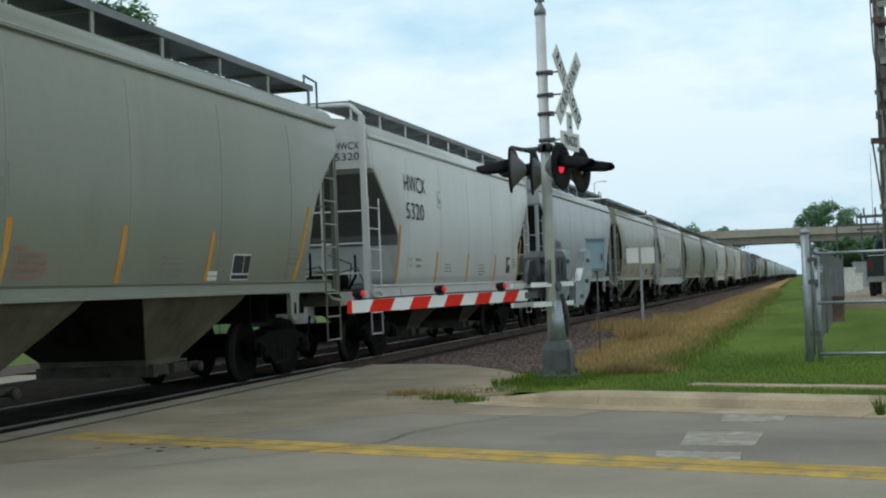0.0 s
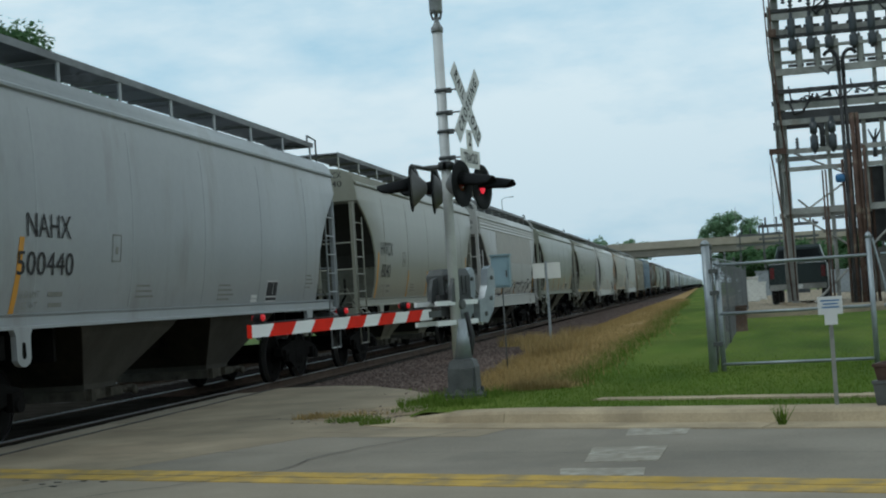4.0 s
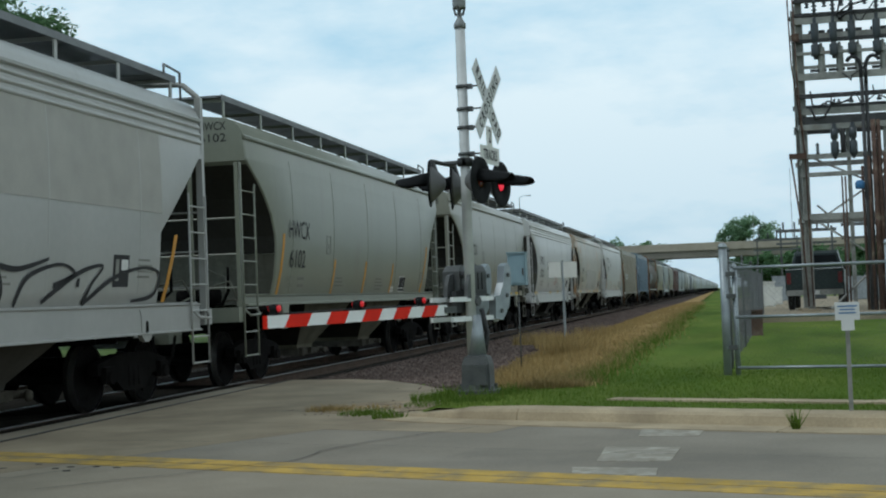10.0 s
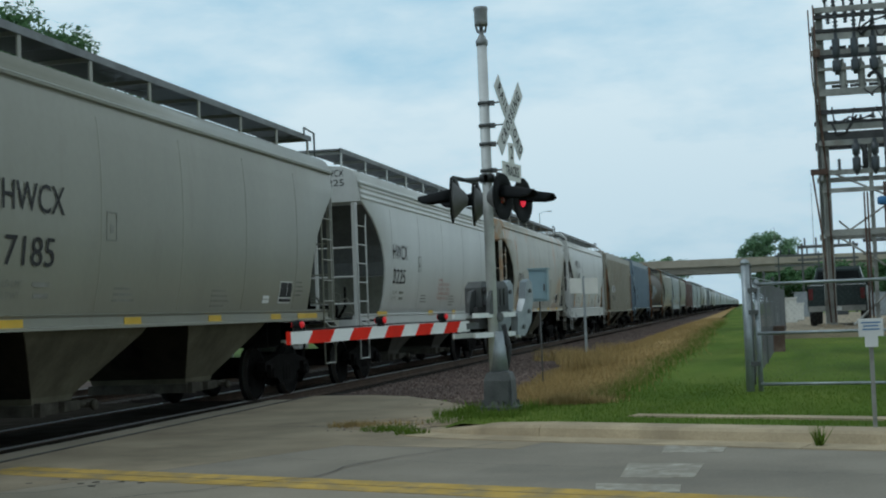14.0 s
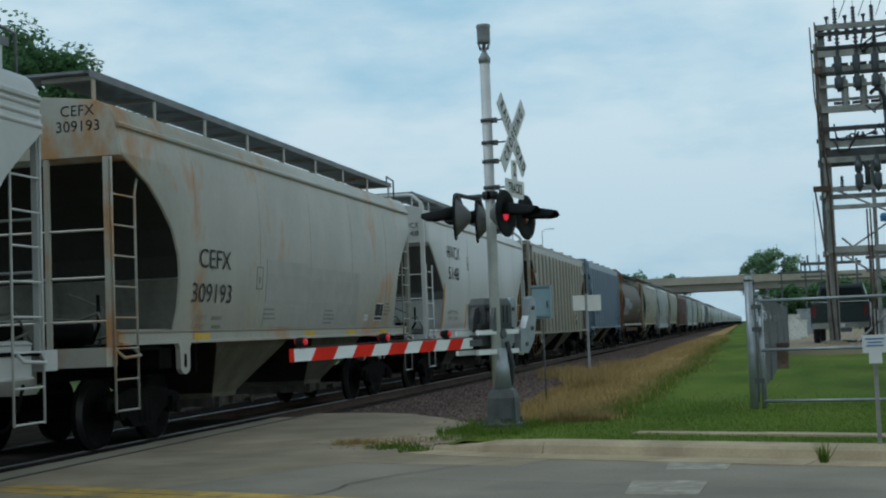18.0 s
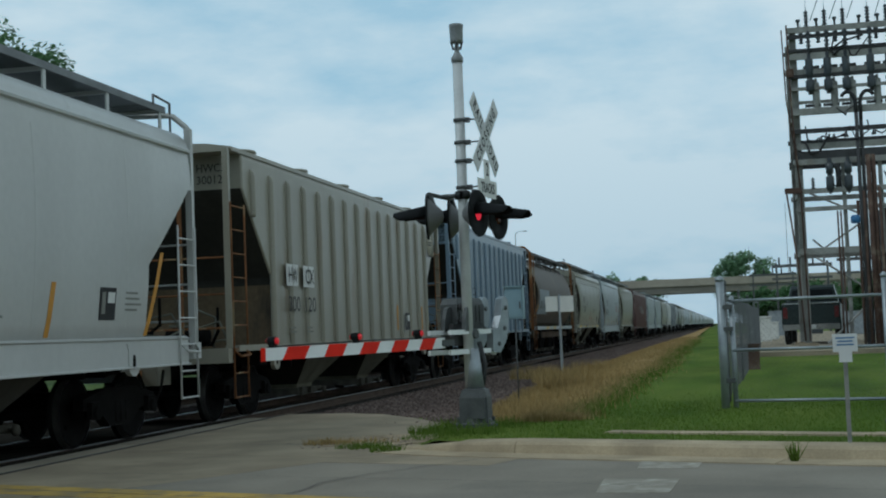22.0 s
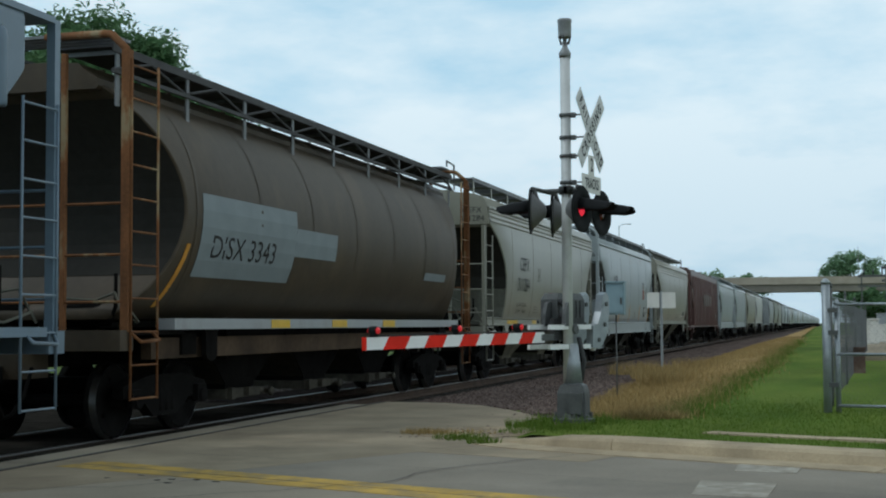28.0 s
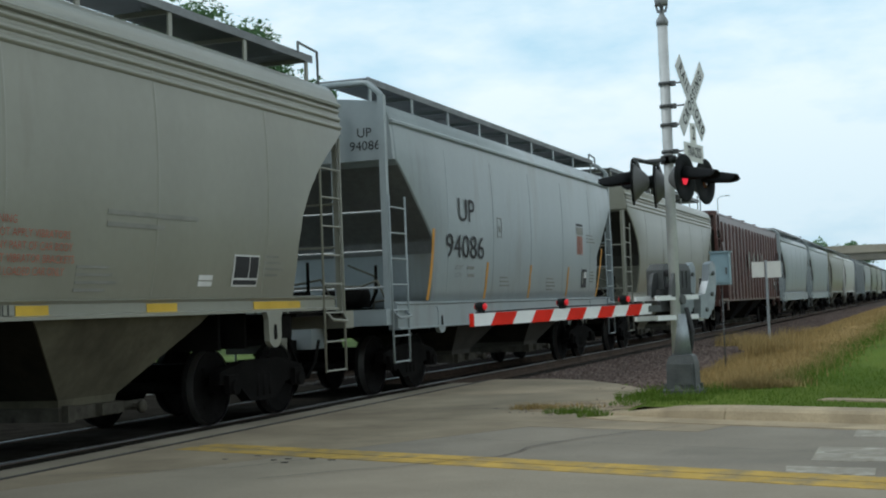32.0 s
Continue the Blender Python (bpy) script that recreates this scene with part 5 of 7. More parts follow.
def orange_set(e):
    return [(-e + 1.55, 1.42, 2.5), (-e + 4.45, 1.42, 2.0), (-e + 7.25, 1.42, 2.0), (-e + 10.2, 1.42, 2.0), (e - 1.8, 1.42, 2.5)]


def orange_round(e):
    return [(-e + 1.4, 1.42, 2.5), (-2.65, 1.42, 2.1), (-0.25, 1.42, 2.1), (2.2, 1.42, 2.1), (e - 1.95, 1.42, 2.6)]


def graffiti(car, kind, half, e):
    marks_std("RGCX", "529", 2.84, 2.53, 1.05, 2.02, 0.6, 0.3, eaves=3, stripes=[(-e + 1.75, 1.42, 2.5), (-e + 4.4, 1.42, 1.9), (-e + 7.6, 1.42, 1.9), (e - 1.5, 1.42, 2.3)])(car, kind, half, e)
    flank_patch(car, kind, -e + 3.45, e - 1.6, 2.58, 3.74, "patch", "repaint_patch", 0.006)
    strokes = [[(4.33, 1.83), (3.66, 1.77), (3.26, 1.55), (3.44, 1.36), (4.02, 1.34), (4.76, 1.51), (5.28, 1.76), (5.73, 1.75), (5.88, 1.54), (5.39, 1.37)],
               [(5.88, 1.82), (6.38, 1.75), (7.09, 1.89)],
               [(6.11, 1.75), (6.26, 1.37)],
               [(6.26, 1.37), (7.05, 1.67), (7.93, 1.83), (7.59, 1.61), (7.38, 1.36)],
               [(7.38, 1.36), (8.1, 1.74), (8.75, 1.75), (8.9, 1.53), (8.85, 1.34)],
               [(8.6, 1.83), (9.2, 1.75), (9.93, 1.88)],
               [(9.2, 1.33), (9.45, 1.66), (10.19, 1.82), (10.59, 1.71), (10.08, 1.56)],
               [(9.82, 1.37), (10.65, 1.71), (11.34, 1.82), (11.03, 1.57), (10.84, 1.33)],
               [(10.84, 1.33), (11.64, 1.66), (12.52, 1.81), (13.08, 1.74), (12.92, 1.44), (12.24, 1.36)]]
    strokes += [[(u, 1.66), (u - 0.03, 1.55)] for u in (4.97, 5.17, 8.01, 8.22, 10.71)]
    for line in strokes:
        bm = bmesh.new()
        pts = [Vector((a, b, 0)) for a, b in line]
        smooth = []
        for k in range(len(pts) - 1):
            p0, p1, p2, p3 = pts[max(0, k - 1)], pts[k], pts[k + 1], pts[min(len(pts) - 1, k + 2)]
            for q in range(6):
                t = q / 6
                smooth.append(0.5 * ((2 * p1) + (p2 - p0) * t + (2 * p0 - 5 * p1 + 4 * p2 - p3) * t * t + (3 * p1 - p0 - 3 * p2 + p3) * t ** 3))
        smooth.append(pts[-1])
        n = len(smooth)
        rows = []
        for k, p in enumerate(smooth):
            d = (smooth[min(n - 1, k + 1)] - smooth[max(0, k - 1)]).normalized()
            w = 0.026 + 0.008 * math.sin(k * 0.35)
            side = Vector((-d.y, d.x, 0)) * w
            rows.append([p + side, p - side])
        vs = []
        for a, b in rows:
            vs.append([bm.verts.new((curve(W[kind], q.y) + 0.016, -e + q.x, q.y)) for q in (a, b)])
        for a, b in zip(vs, vs[1:]):
            bm.faces.new([a[0], a[1], b[1], b[0]])
        part("graffiti_stroke", bm, M["black"], car, "black sprayed graffiti line")


def marks_tank(car, kind, half, e):
    flank_patch(car, kind, -e + 1.55, -e + 4.75, 1.9, 2.97, "bluepatch", "repaint_patch", 0.012)
    flank_patch(car, kind, -e + 4.75, -e + 6.5, 2.3, 2.72, "bluepatch", "repaint_patch", 0.012)
    flank_patch(car, kind, e - 3.4, e - 1.9, 2.15, 2.3, "bluepatch", "repaint_patch", 0.012)
    side_text(car, kind, "DISX 3343", -e + 2.96, 2.3, 2.1, 0.3, "black")
    for y in (-e + 3.9, -e + 6.4, -e + 9.0):
        bm = bmesh.new()
        box(bm, 1.545, 1.55, y, y + 0.7, 1.23, 1.35)
        part("reflector", bm, M["yellowmark"], car)
    flank_patch(car, kind, -e + 1.0, -e + 1.1, 1.5, 2.3, "orange", "orange_stripe", 0.012, 0.25)


def marks_rib(a, b, c, roundel=False, mat="black"):
    DY = (2.27, 3.23) if mat == "flasher" else (2.85, 3.86)

    def put(car, kind, half, e):
        for dy, txt, z in ((DY[0], a, 2.5), (DY[1], b, 2.5), (DY[0] + 0.03, c[0], 1.97), (DY[1] + 0.02, c[1], 1.97)):
            if a and z > 2.2 and mat == "black":
                flank_patch(car, kind, -e + dy - 0.34, -e + dy + 0.34, z - 0.2, z + 0.2, "whitemark", "number_patch", 0.07 - 0.075)
            if txt:
                side_text(car, kind, txt, -e + dy, z, 0.52 if len(txt) < 3 else 0.66, 0.28, mat)
        small_print(car, kind, -e + DY[0] - 0.2, 1.52, 0.4, 2)
        small_print(car, kind, -e + DY[1] - 0.2, 1.52, 0.4, 2)
        data_panel(car, kind, 3.55 if roundel else e - 3.0, 1.45 if roundel else 1.6)
        if roundel:
            for sgn in (-1, 1):
                bm = bmesh.new()
                box(bm, -1.5, 1.5, *sorted((sgn * (e - 1.94), sgn * (e - 1.925))), 1.2, 2.32)
                part("end_sheet", bm, M["rustyend"], car, "rust-brown end sheet")
            bm = bmesh.new()
            turned(bm, [(0.01, 0), (0.36, 0.0), (0.36, 0.008), (0.01, 0.01)], 28, pose(1.6, e - 1.56, 3.75, 0, 90, 0))
            part("roundel", bm, M["cream"], car, "faded cream round emblem")
            bm = bmesh.new()
            loft(bm, [[(1.612 + dx, e - 1.56 + r * math.cos(6.28319 * k / 28), 3.75 + r * math.sin(6.28319 * k / 28)) for k in range(28)] for r, dx in ((0.335, 0.0), (0.365, 0.0))], caps=False)
            part("roundel_ring", bm, M["black"], car)
            for z, w in ((3.79, 0.21), (3.72, 0.24)):
                bm = bmesh.new()
                box(bm, 1.611, 1.614, e - 1.56 - w, e - 1.56 + w, z - 0.018, z + 0.018)
                part("emblem_bar", bm, M["darkmark"], car)
            for y in (2.98, 5.72):
                flank_patch(car, kind, y, y + 0.11, 1.45, 2.05, "orange", "orange_stripe", 0.012)
        if not a:
            for q in range(4):
                flank_patch(car, kind, -2.6 + q * 1.5, -2.1 + q * 1.5, 2.5, 3.2, "greymark", "faded_letter", 0.075)
            return
        for word, dz in ((a + b, 0.1), (c[0] + c[1], -0.1)):
            me = sized_text(word, 0.55, 0.14)
            for v in me.vertices:
                v.co = (v.co.x + 1.0, -e + 0.48, v.co.z + 4.15 + dz)
            me.materials.append(M[mat])
            part("lettering", me, None, car)
    return put


SE = 7.4
OS, OR = orange_set(SE), orange_round(SE)
SPEC = [
    ("cf", "tan", "grimy tan covered hopper car with orange stripes", marks_std("", "", stripes=OR, red=True)),
    ("ps", "white", "clean white covered hopper car with hooped end posts", marks_std("HWCX", "5320", 2.80, 3.36, 1.56, 2.80, 1.3, 0.34, OS)),
    ("cf", "greywhite", "pale grey covered hopper car with dark ends", marks_std("NAHX", "500440", 2.6, 2.45, 1.1, 2.0, 1.4, 0.28, [(-SE + 1.45, 1.42, 2.3)], end_w=0.66)),
    ("cf", "beige", "beige covered hopper car with orange stripes", marks_std("HWCX", "6040", 2.44, 2.6, 1.24, 2.07, 0.9, 0.33, OR)),
    ("ps", "dullwhite", "white covered hopper car with black graffiti and a grey repaint patch", graffiti),
    ("cf", "tan", "dull beige covered hopper car with dark ends", marks_std("HWCX", "6102", 2.65, 2.6, 1.24, 2.07, 0.9, 0.33, OR)),
    ("cg", "beige", "beige covered hopper car with yellow sill reflectors", marks_std("HWCX", "7185", 3.14, 2.72, 1.35, 2.12, 1.07, 0.33, sill=[(-5.4, 1.3), (-1.6, 0.5), (1.2, 0.5), (3.9, 0.5), (5.3, 1.1)])),
    ("cs", "white", "large white covered hopper car", marks_std("HWCX", "3225", 3.0, 2.7, 1.3, 2.15, 1.1, 0.33, sill=[(-6.0, 0.8), (-1.2, 0.5), (1.6, 0.4), (4.2, 0.4)], red=True, eaves=3)),
    ("cg", "rusty", "rust-streaked beige covered hopper car", marks_std("CEFX", "309193", 2.98, 2.45, 1.2, 1.95, 1.5, 0.28, sill=[(-5, 0.6), (0, 0.6), (2.6, 0.6), (5.0, 0.6)], end_w=0.66, patches=((5.2, 7.3, 1.45, 2.55, "patch"), (7.3, 10.6, 1.45, 2.5, "greypatch")))),
    ("ps", "white", "white covered hopper car with a hooped end frame", marks_std("HWCX", "5148", 2.80, 3.36, 1.56, 2.80, 1.3, 0.34, OS, weights=("232800", "53400"))),
    ("rib", "ribbeige", "weathered beige hopper car with ribbed sides", marks_rib("HW", "CX", ("300", "120"), True)),
    ("rib", "blue", "dull blue hopper car with ribbed sides", marks_rib("HW", "CX", ("169", "132"), mat="flasher")),
    ("tank", "brown", "grimy brown round-sided hopper car with rusty end frames", marks_tank),
    ("cg", "beige", "clean beige covered hopper car with yellow sill marks", marks_std("CEFX", "311284", 3.66, 2.83, 1.12, 2.3, 1.41, 0.35, sill=[(-4.97, 1.2), (-1.97, 0.54), (0.3, 0.48), (2.45, 0.6), (4.81, 1.27)], red=True, end_w=0.66, eaves=3, end_at=(1.15, 3.9), weights=("232400", "53600"))),
    ("ps", "bluegrey", "pale blue-grey covered hopper car with orange stripes", marks_std("UP", "94086", 3.22, 2.88, 0.85, 2.25, 2.0, 0.4, OS, logo=True, end_w=0.8)),
    ("cf", "beige", "pale beige covered hopper car", marks_std("", "", eaves=3)),
    ("rib", "oxide", "oxide red hopper car with ribbed sides", marks_rib("", "", ("", ""))),
]
for n, (kind, color, label, marks) in enumerate(SPEC):
    make_car(kind, GAPS[n], GAPS[n + 1], color, label, marks)
TAIL = ["bluegrey", "bluegrey", "beige", "white", "slate", "greywhite", "tan", "beige", "greywhite", "bluegrey", "slate", "beige", "tan"]
lo = GAPS[-1]
TAIL_KIND = ["ps", "ps", "cf", "cf", "rib", "cf", "cf"]
NAMES = {"bluegrey": "pale blue-grey", "beige": "beige", "white": "white", "slate": "slate grey", "greywhite": "pale grey", "tan": "grimy tan"}
for n in range(64):
    color, kind = TAIL[n % 13], TAIL_KIND[n % 7]
    make_car(kind, lo, lo + 17.2, color, NAMES[color] + " covered hopper car far down the train", None, plain=n > 7)
    lo += 17.2


# ---------------------------------------------------------------- the crossing signal
BASE = Vector((-3.19, 17.06, 0.10))
AX = Vector((0.172, 0.985, 0))          # along the lamp arms
NO = Vector((0.985, -0.172, 0))         # towards the eastern traffic
UP = Vector((0, 0, 1))
ARM = -RV                               # the lowered gate points over the lane


def basis(origin, x, y, z):
    m = Matrix((x, y, z)).transposed().to_4x4()
    m.translation = origin
    return m


signal = thing("crossing_signal", "silver crossing signal mast with red flashers and cross sign", "crossing signal", pose(*BASE))
bm = bmesh.new()
box(bm, -0.26, 0.26, -0.26, 0.26, -0.14, 0.03)
part("foundation", bm, M["concrete"], signal)
bm = bmesh.new()
turned(bm, [(0.3, 0.03), (0.3, 0.07), (0.23, 0.09), (0.2, 0.14)], 8, pose(0, 0, 0, 0, 0, 22.5), smooth=False)
loft(bm, [[(a * s, b * s, z) for a, b in ((-1, -1), (1, -1), (1, 1), (-1, 1))] for s, z in ((0.185, 0.06), (0.175, 0.4), (0.15, 0.49), (0.1, 0.52))], smooth=False)
part("base_casting", bm, M["castgrey"], signal, "grey cast base with a terminal box")
quick("box_door", M["castgrey"], signal, box, -0.02, 0.15, -0.225, -0.186, 0.14, 0.4)
for a in (0.2, 1.77, 3.34, 4.91):
    quick("anchor_bolt", M["castgrey"], signal, rod, (0.22 * math.cos(a), 0.22 * math.sin(a), 0.05), (0.22 * math.cos(a), 0.22 * math.sin(a), 0.15), 0.022, 6)
quick("mast_skirt", M["galv"], signal, rod, (0, 0, 0.48), (0, 0, 1.02), 0.125, 14, r2=0.068)
quick("mast", M["silver"], signal, rod, (0, 0, 0.4), (0, 0, 4.72), 0.066, 16)
bm = bmesh.new()
turned(bm, [(0.075, 4.70), (0.08, 4.76), (0.055, 4.8), (0.03, 4.85), (0.045, 4.9)], 14)
part("bell_neck", bm, M["bellcast"], signal)
for a in range(4):
    quick("bell_strut", M["castgrey"], signal, rod, (0.045 * math.cos(a * 1.57), 0.045 * math.sin(a * 1.57), 4.87), (0.075 * math.cos(a * 1.57), 0.075 * math.sin(a * 1.57), 4.98), 0.014, 6)
bm = bmesh.new()
turned(bm, [(0.01, 4.96), (0.075, 4.96), (0.085, 4.99), (0.088, 5.15), (0.095, 5.17), (0.09, 5.2), (0.01, 5.21)], 18)
part("bell", bm, M["bellcast"], signal, "grey cylindrical crossing bell")
for child in signal.children:
    if child.name.split(".")[0] in ("foundation", "base_casting", "box_door", "anchor_bolt", "mast_skirt"):
        child.matrix_basis = pose(0.06, 0.01, 0) @ child.matrix_basis
# cross sign on three brackets
cross_c = UP * 3.73 + NO * 0.33
for z in (3.42, 3.66, 3.95, 3.08):
    bm = bmesh.new()
    rod(bm, UP * z + NO * 0.02, UP * z + NO * 0.29, 0.012, 6)
    turned(bm, [(0.068, z - 0.02), (0.085, z - 0.02), (0.085, z + 0.02), (0.068, z + 0.02)], 14)
    box(bm, 0.05, 0.13, -0.035, 0.035, z - 0.03, z + 0.03)
    part("sign_bracket", bm, M["castgrey"], signal)


def plate(name, mat, c, w, h, turn, label="", thick=0.012, cut=0.0, owner=None):
    """A flat plate facing the east, turned in its own plane."""
    m = basis(c, AX, -NO, UP) @ pose(0, 0, 0, 0, turn, 0)
    bm = bmesh.new()
    out = [(-w / 2, -h / 2 + cut), (-w / 2, h / 2), (w / 2, h / 2), (w / 2, -h / 2)]
    slab(bm, out, -thick / 2, thick / 2, "y")
    return part(name, bm, M[mat], owner or signal, label, m), m


def write(text, size, owner, m, mat="black", squeeze=0.8, fat=0.004, lift=0.009):
    me = lettering(text, size, squeeze, fat)
    for v in me.vertices:
        v.co = (v.co.x, -lift, v.co.z)
    me.materials.append(M[mat])
    part("lettering", me, None, owner, "", m)


for turn, off, pieces in ((45, 0.0, (("RAIL", -0.33), ("ROAD", 0.33))), (-45, 0.016, (("CROSSING", 0.0),))):
    m0 = basis(cross_c + NO * off, AX, -NO, UP) @ pose(0, 0, 0, 0, turn, 0)
    bm = bmesh.new()
    slab(bm, [(-0.61, -0.115), (-0.61, 0.115), (0.61, 0.115), (0.61, -0.115)], -0.006, 0.006, "y")
    blade = part("cross_blade", bm, M["signwhite"], signal, "white crossbuck blade with black letters", m0)
    for txt, dx in pieces:
        me = lettering(" ".join(txt), 0.19, 0.72 if txt != "CROSSING" else 0.76, 0.006)
        for v in me.vertices:
            v.co = (v.co.x + dx, -0.009, v.co.z)
        me.materials.append(M["black"])
        part("lettering", me, None, blade)
b1, m1 = plate("track_count_plate", "signpale", UP * 3.28 + NO * 0.34, 0.2, 0.26, 0, "white plate with the number of tracks")
write("2", 0.24, signal, m1)
b2, m2 = plate("track_sign", "signpale", UP * 3.04 + NO * 0.34, 0.7, 0.23, 0, "white sign reading tracks")
write("TRACKS", 0.18, signal, m2, squeeze=0.75)


EAST, WEST = Vector((0.965, -0.262, 0)).normalized(), Vector((-0.99, -0.13, 0)).normalized()


BULBS = []          # (lamp, whether it is the second of its pair)


def flasher(c, face, second):
    """A lamp unit: round backboard, housing, hood and lens, facing along face."""
    side = UP.cross(face)
    m = basis(c, side, UP, face)
    bm = bmesh.new()
    turned(bm, [(0.28, -0.01), (0.295, 0.0), (0.295, 0.008), (0.28, 0.012), (0.105, 0.012), (0.105, -0.01)], 28)
    f = part("flasher_light", bm, M["flasher"], signal, "black round crossing light with a long hood", m)
    bm = bmesh.new()
    turned(bm, [(0.24, -0.012), (0.22, -0.04), (0.13, -0.13), (0.07, -0.19), (0.01, -0.2)], 20)
    part("housing", bm, M["flashback"], f)
    # A disc glowing on one face, dark behind; its turning imitates flashing.
    bm = bmesh.new()
    turned(bm, [(0.01, -0.012), (0.05, -0.01), (0.084, -0.004), (0.088, 0.0), (0.084, 0.004), (0.05, 0.01), (0.01, 0.012)], 20)
    bulb = part("lamp", bm, M["redlens"], f, "red lamp disc, one face glowing, turned to imitate flashing")
    bulb.data.materials.append(M["redlit"])
    for face in bulb.data.polygons:
        face.material_index = 1 if face.center.z > 0.0 else 0
    BULBS.append((bulb, second))
    bm = bmesh.new()
    rings = []
    for d, drop in ((0.01, -0.25), (0.14, -0.12), (0.28, 0.0), (0.38, 0.25), (0.43, 0.55)):
        ring = []
        for k in range(13):
            a = -0.7 + 4.54 * k / 12
            y = math.sin(a) * 0.13
            ring.append((math.cos(a) * 0.13, max(y, drop * 0.13) + 0.02 - d * 0.2, d))
        rings.append(ring)
    loft(bm, rings, smooth=True, caps=False, closed=False)
    hood = part("hood", bm, M["flasher"], f)
    sol = hood.modifiers.new("thickness", "SOLIDIFY")
    sol.thickness = 0.006
    return f


for sign in (1, -1):
    bm = bmesh.new()
    c = UP * 2.88 + NO * 0.33 * sign
    tube(bm, [UP * 2.98 + NO * 0.05 * sign, UP * 2.98 + NO * 0.30 * sign], 0.03, 8)
    tube(bm, [UP * 2.98 + NO * 0.30 * sign - AX * 0.42, UP * 2.98 + NO * 0.30 * sign + AX * 0.42], 0.028, 8)
    for a in (-0.38, 0.38):
        tube(bm, [UP * 2.98 + NO * 0.30 * sign + AX * a, UP * 2.80 + NO * 0.24 * sign + AX * a], 0.03, 8)
    part("lamp_arm", bm, M["castgrey"], signal)
    for a in (-0.38, 0.38):
        flasher(UP * 2.70 + NO * 0.34 * sign + AX * a, EAST if sign > 0 else WEST, a > 0)
    bm = bmesh.new()
    turned(bm, [(0.068, 2.93), (0.1, 2.93), (0.1, 3.03), (0.068, 3.03)], 14)
    part("arm_clamp", bm, M["castgrey"], signal)

# the gate mechanism with its counterweights, and the lowered arm
SIDE = Vector((RU.x, RU.y, 0))
gate = thing("gate_mechanism", "grey gate motor with counterweights on the signal mast", "gate mechanism", basis(BASE, -ARM, SIDE.cross(UP) * 0 + UP.cross(-ARM), UP))
bm = bmesh.new()
loft(bm, [[(x, y, z) for x, y in ((-0.14, 0.09), (0.56, 0.09), (0.56, 0.34), (-0.14, 0.34))] for z in (1.3, 1.34, 1.62)] + [[(x, y, 1.7) for x, y in ((-0.08, 0.11), (0.5, 0.11), (0.5, 0.32), (-0.08, 0.32))]], smooth=False)
part("motor_case", bm, M["castgrey"], gate, "grey cast motor case")
bm = bmesh.new()
box(bm, -0.1, 0.52, 0.068, 0.088, 1.36, 1.62)
part("case_door", bm, M["castgrey"], gate)
for x in (0.2, 0.3, 0.4):
    quick("case_rib", M["castgrey"], gate, box, x - 0.012, x + 0.012, 0.05, 0.068, 1.38, 1.6)
for x, z in ((-0.08, 1.4), (-0.08, 1.58), (0.1, 1.56)):
    quick("cover_cap", M["steeldark"], gate, rod, (x, 0.09, z), (x, 0.03, z), 0.045, 10)
quick("main_shaft", M["castgrey"], gate, rod, (0.05, -0.1, 1.2), (0.05, 0.4, 1.2), 0.06, 12)
bm = bmesh.new()
slab(bm, [(-0.2, 1.06), (0.2, 1.06), (0.22, 1.34), (-0.22, 1.34)], 0.09, 0.14, "y")
part("mast_bracket", bm, M["steeldark"], gate)
for y in (-0.02, 0.28):
    for z in (1.2, 0.95):
        quick("support_bar", M["armwhite"], gate, box, -0.5, 0.62, y - 0.02, y + 0.02, z, z + 0.06, label="white steel support bar")
    quick("end_plate", M["armwhite"], gate, box, 0.6, 0.625, y - 0.03, y + 0.03, 0.92, 1.25)
    bm = bmesh.new()
    slab(bm, [(0.52, 1.05), (0.72, 1.03), (0.9, 1.2), (0.98, 1.5), (0.97, 1.72), (0.9, 1.78), (0.8, 1.74), (0.76, 1.52), (0.66, 1.36), (0.54, 1.34)], y - 0.05, y + 0.05, "y")
    part("counterweight", bm, M["galv"], gate, "pale curved counterweight plate")
    for x, z in ((0.88, 1.62), (0.84, 1.35), (0.68, 1.15)):
        quick("bolt", M["castgrey"], gate, rod, (x, y - 0.07, z), (x, y + 0.07, z), 0.028, 8)
    bm = bmesh.new()
    slab(bm, [(-0.42, 1.34), (-0.24, 1.34), (-0.2, 1.58), (-0.24, 1.66), (-0.34, 1.64), (-0.4, 1.5)], y - 0.025, y + 0.025, "y")
    part("arm_bracket", bm, M["castgrey"], gate)
bm = bmesh.new()
tube(bm, [(0.1, -0.1, 1.1), (0.16, -0.14, 0.8), (0.12, -0.12, 0.55)], 0.03)
part("conduit", bm, M["steeldark"], gate)

for child in gate.children:
    if child.name.split(".")[0] in ("motor_case", "case_door", "case_rib", "cover_cap"):
        child.matrix_basis = pose(0.17, 0.08, -0.03) @ child.matrix_basis
    if child.name.split(".")[0] == "arm_bracket":
        child.matrix_basis = pose(0.27, 0, -0.1)
    if child.name.split(".")[0] in ("counterweight", "bolt"):
        child.matrix_basis = pose(0.0, 0, -0.09)

arm = thing("crossing_barrier", "lowered barrier arm with diagonal red and white stripes", "barrier", basis(BASE + Vector((0, 0, 1.108)) + SIDE * -0.05, ARM, UP.cross(ARM), UP) @ pose(0, 0, 0, 0, 0.45, 0))
TIPX = 4.08
quick("boom", M["armwhite"], arm, box, 0.53, TIPX, -0.02, 0.02, -0.065, 0.065)
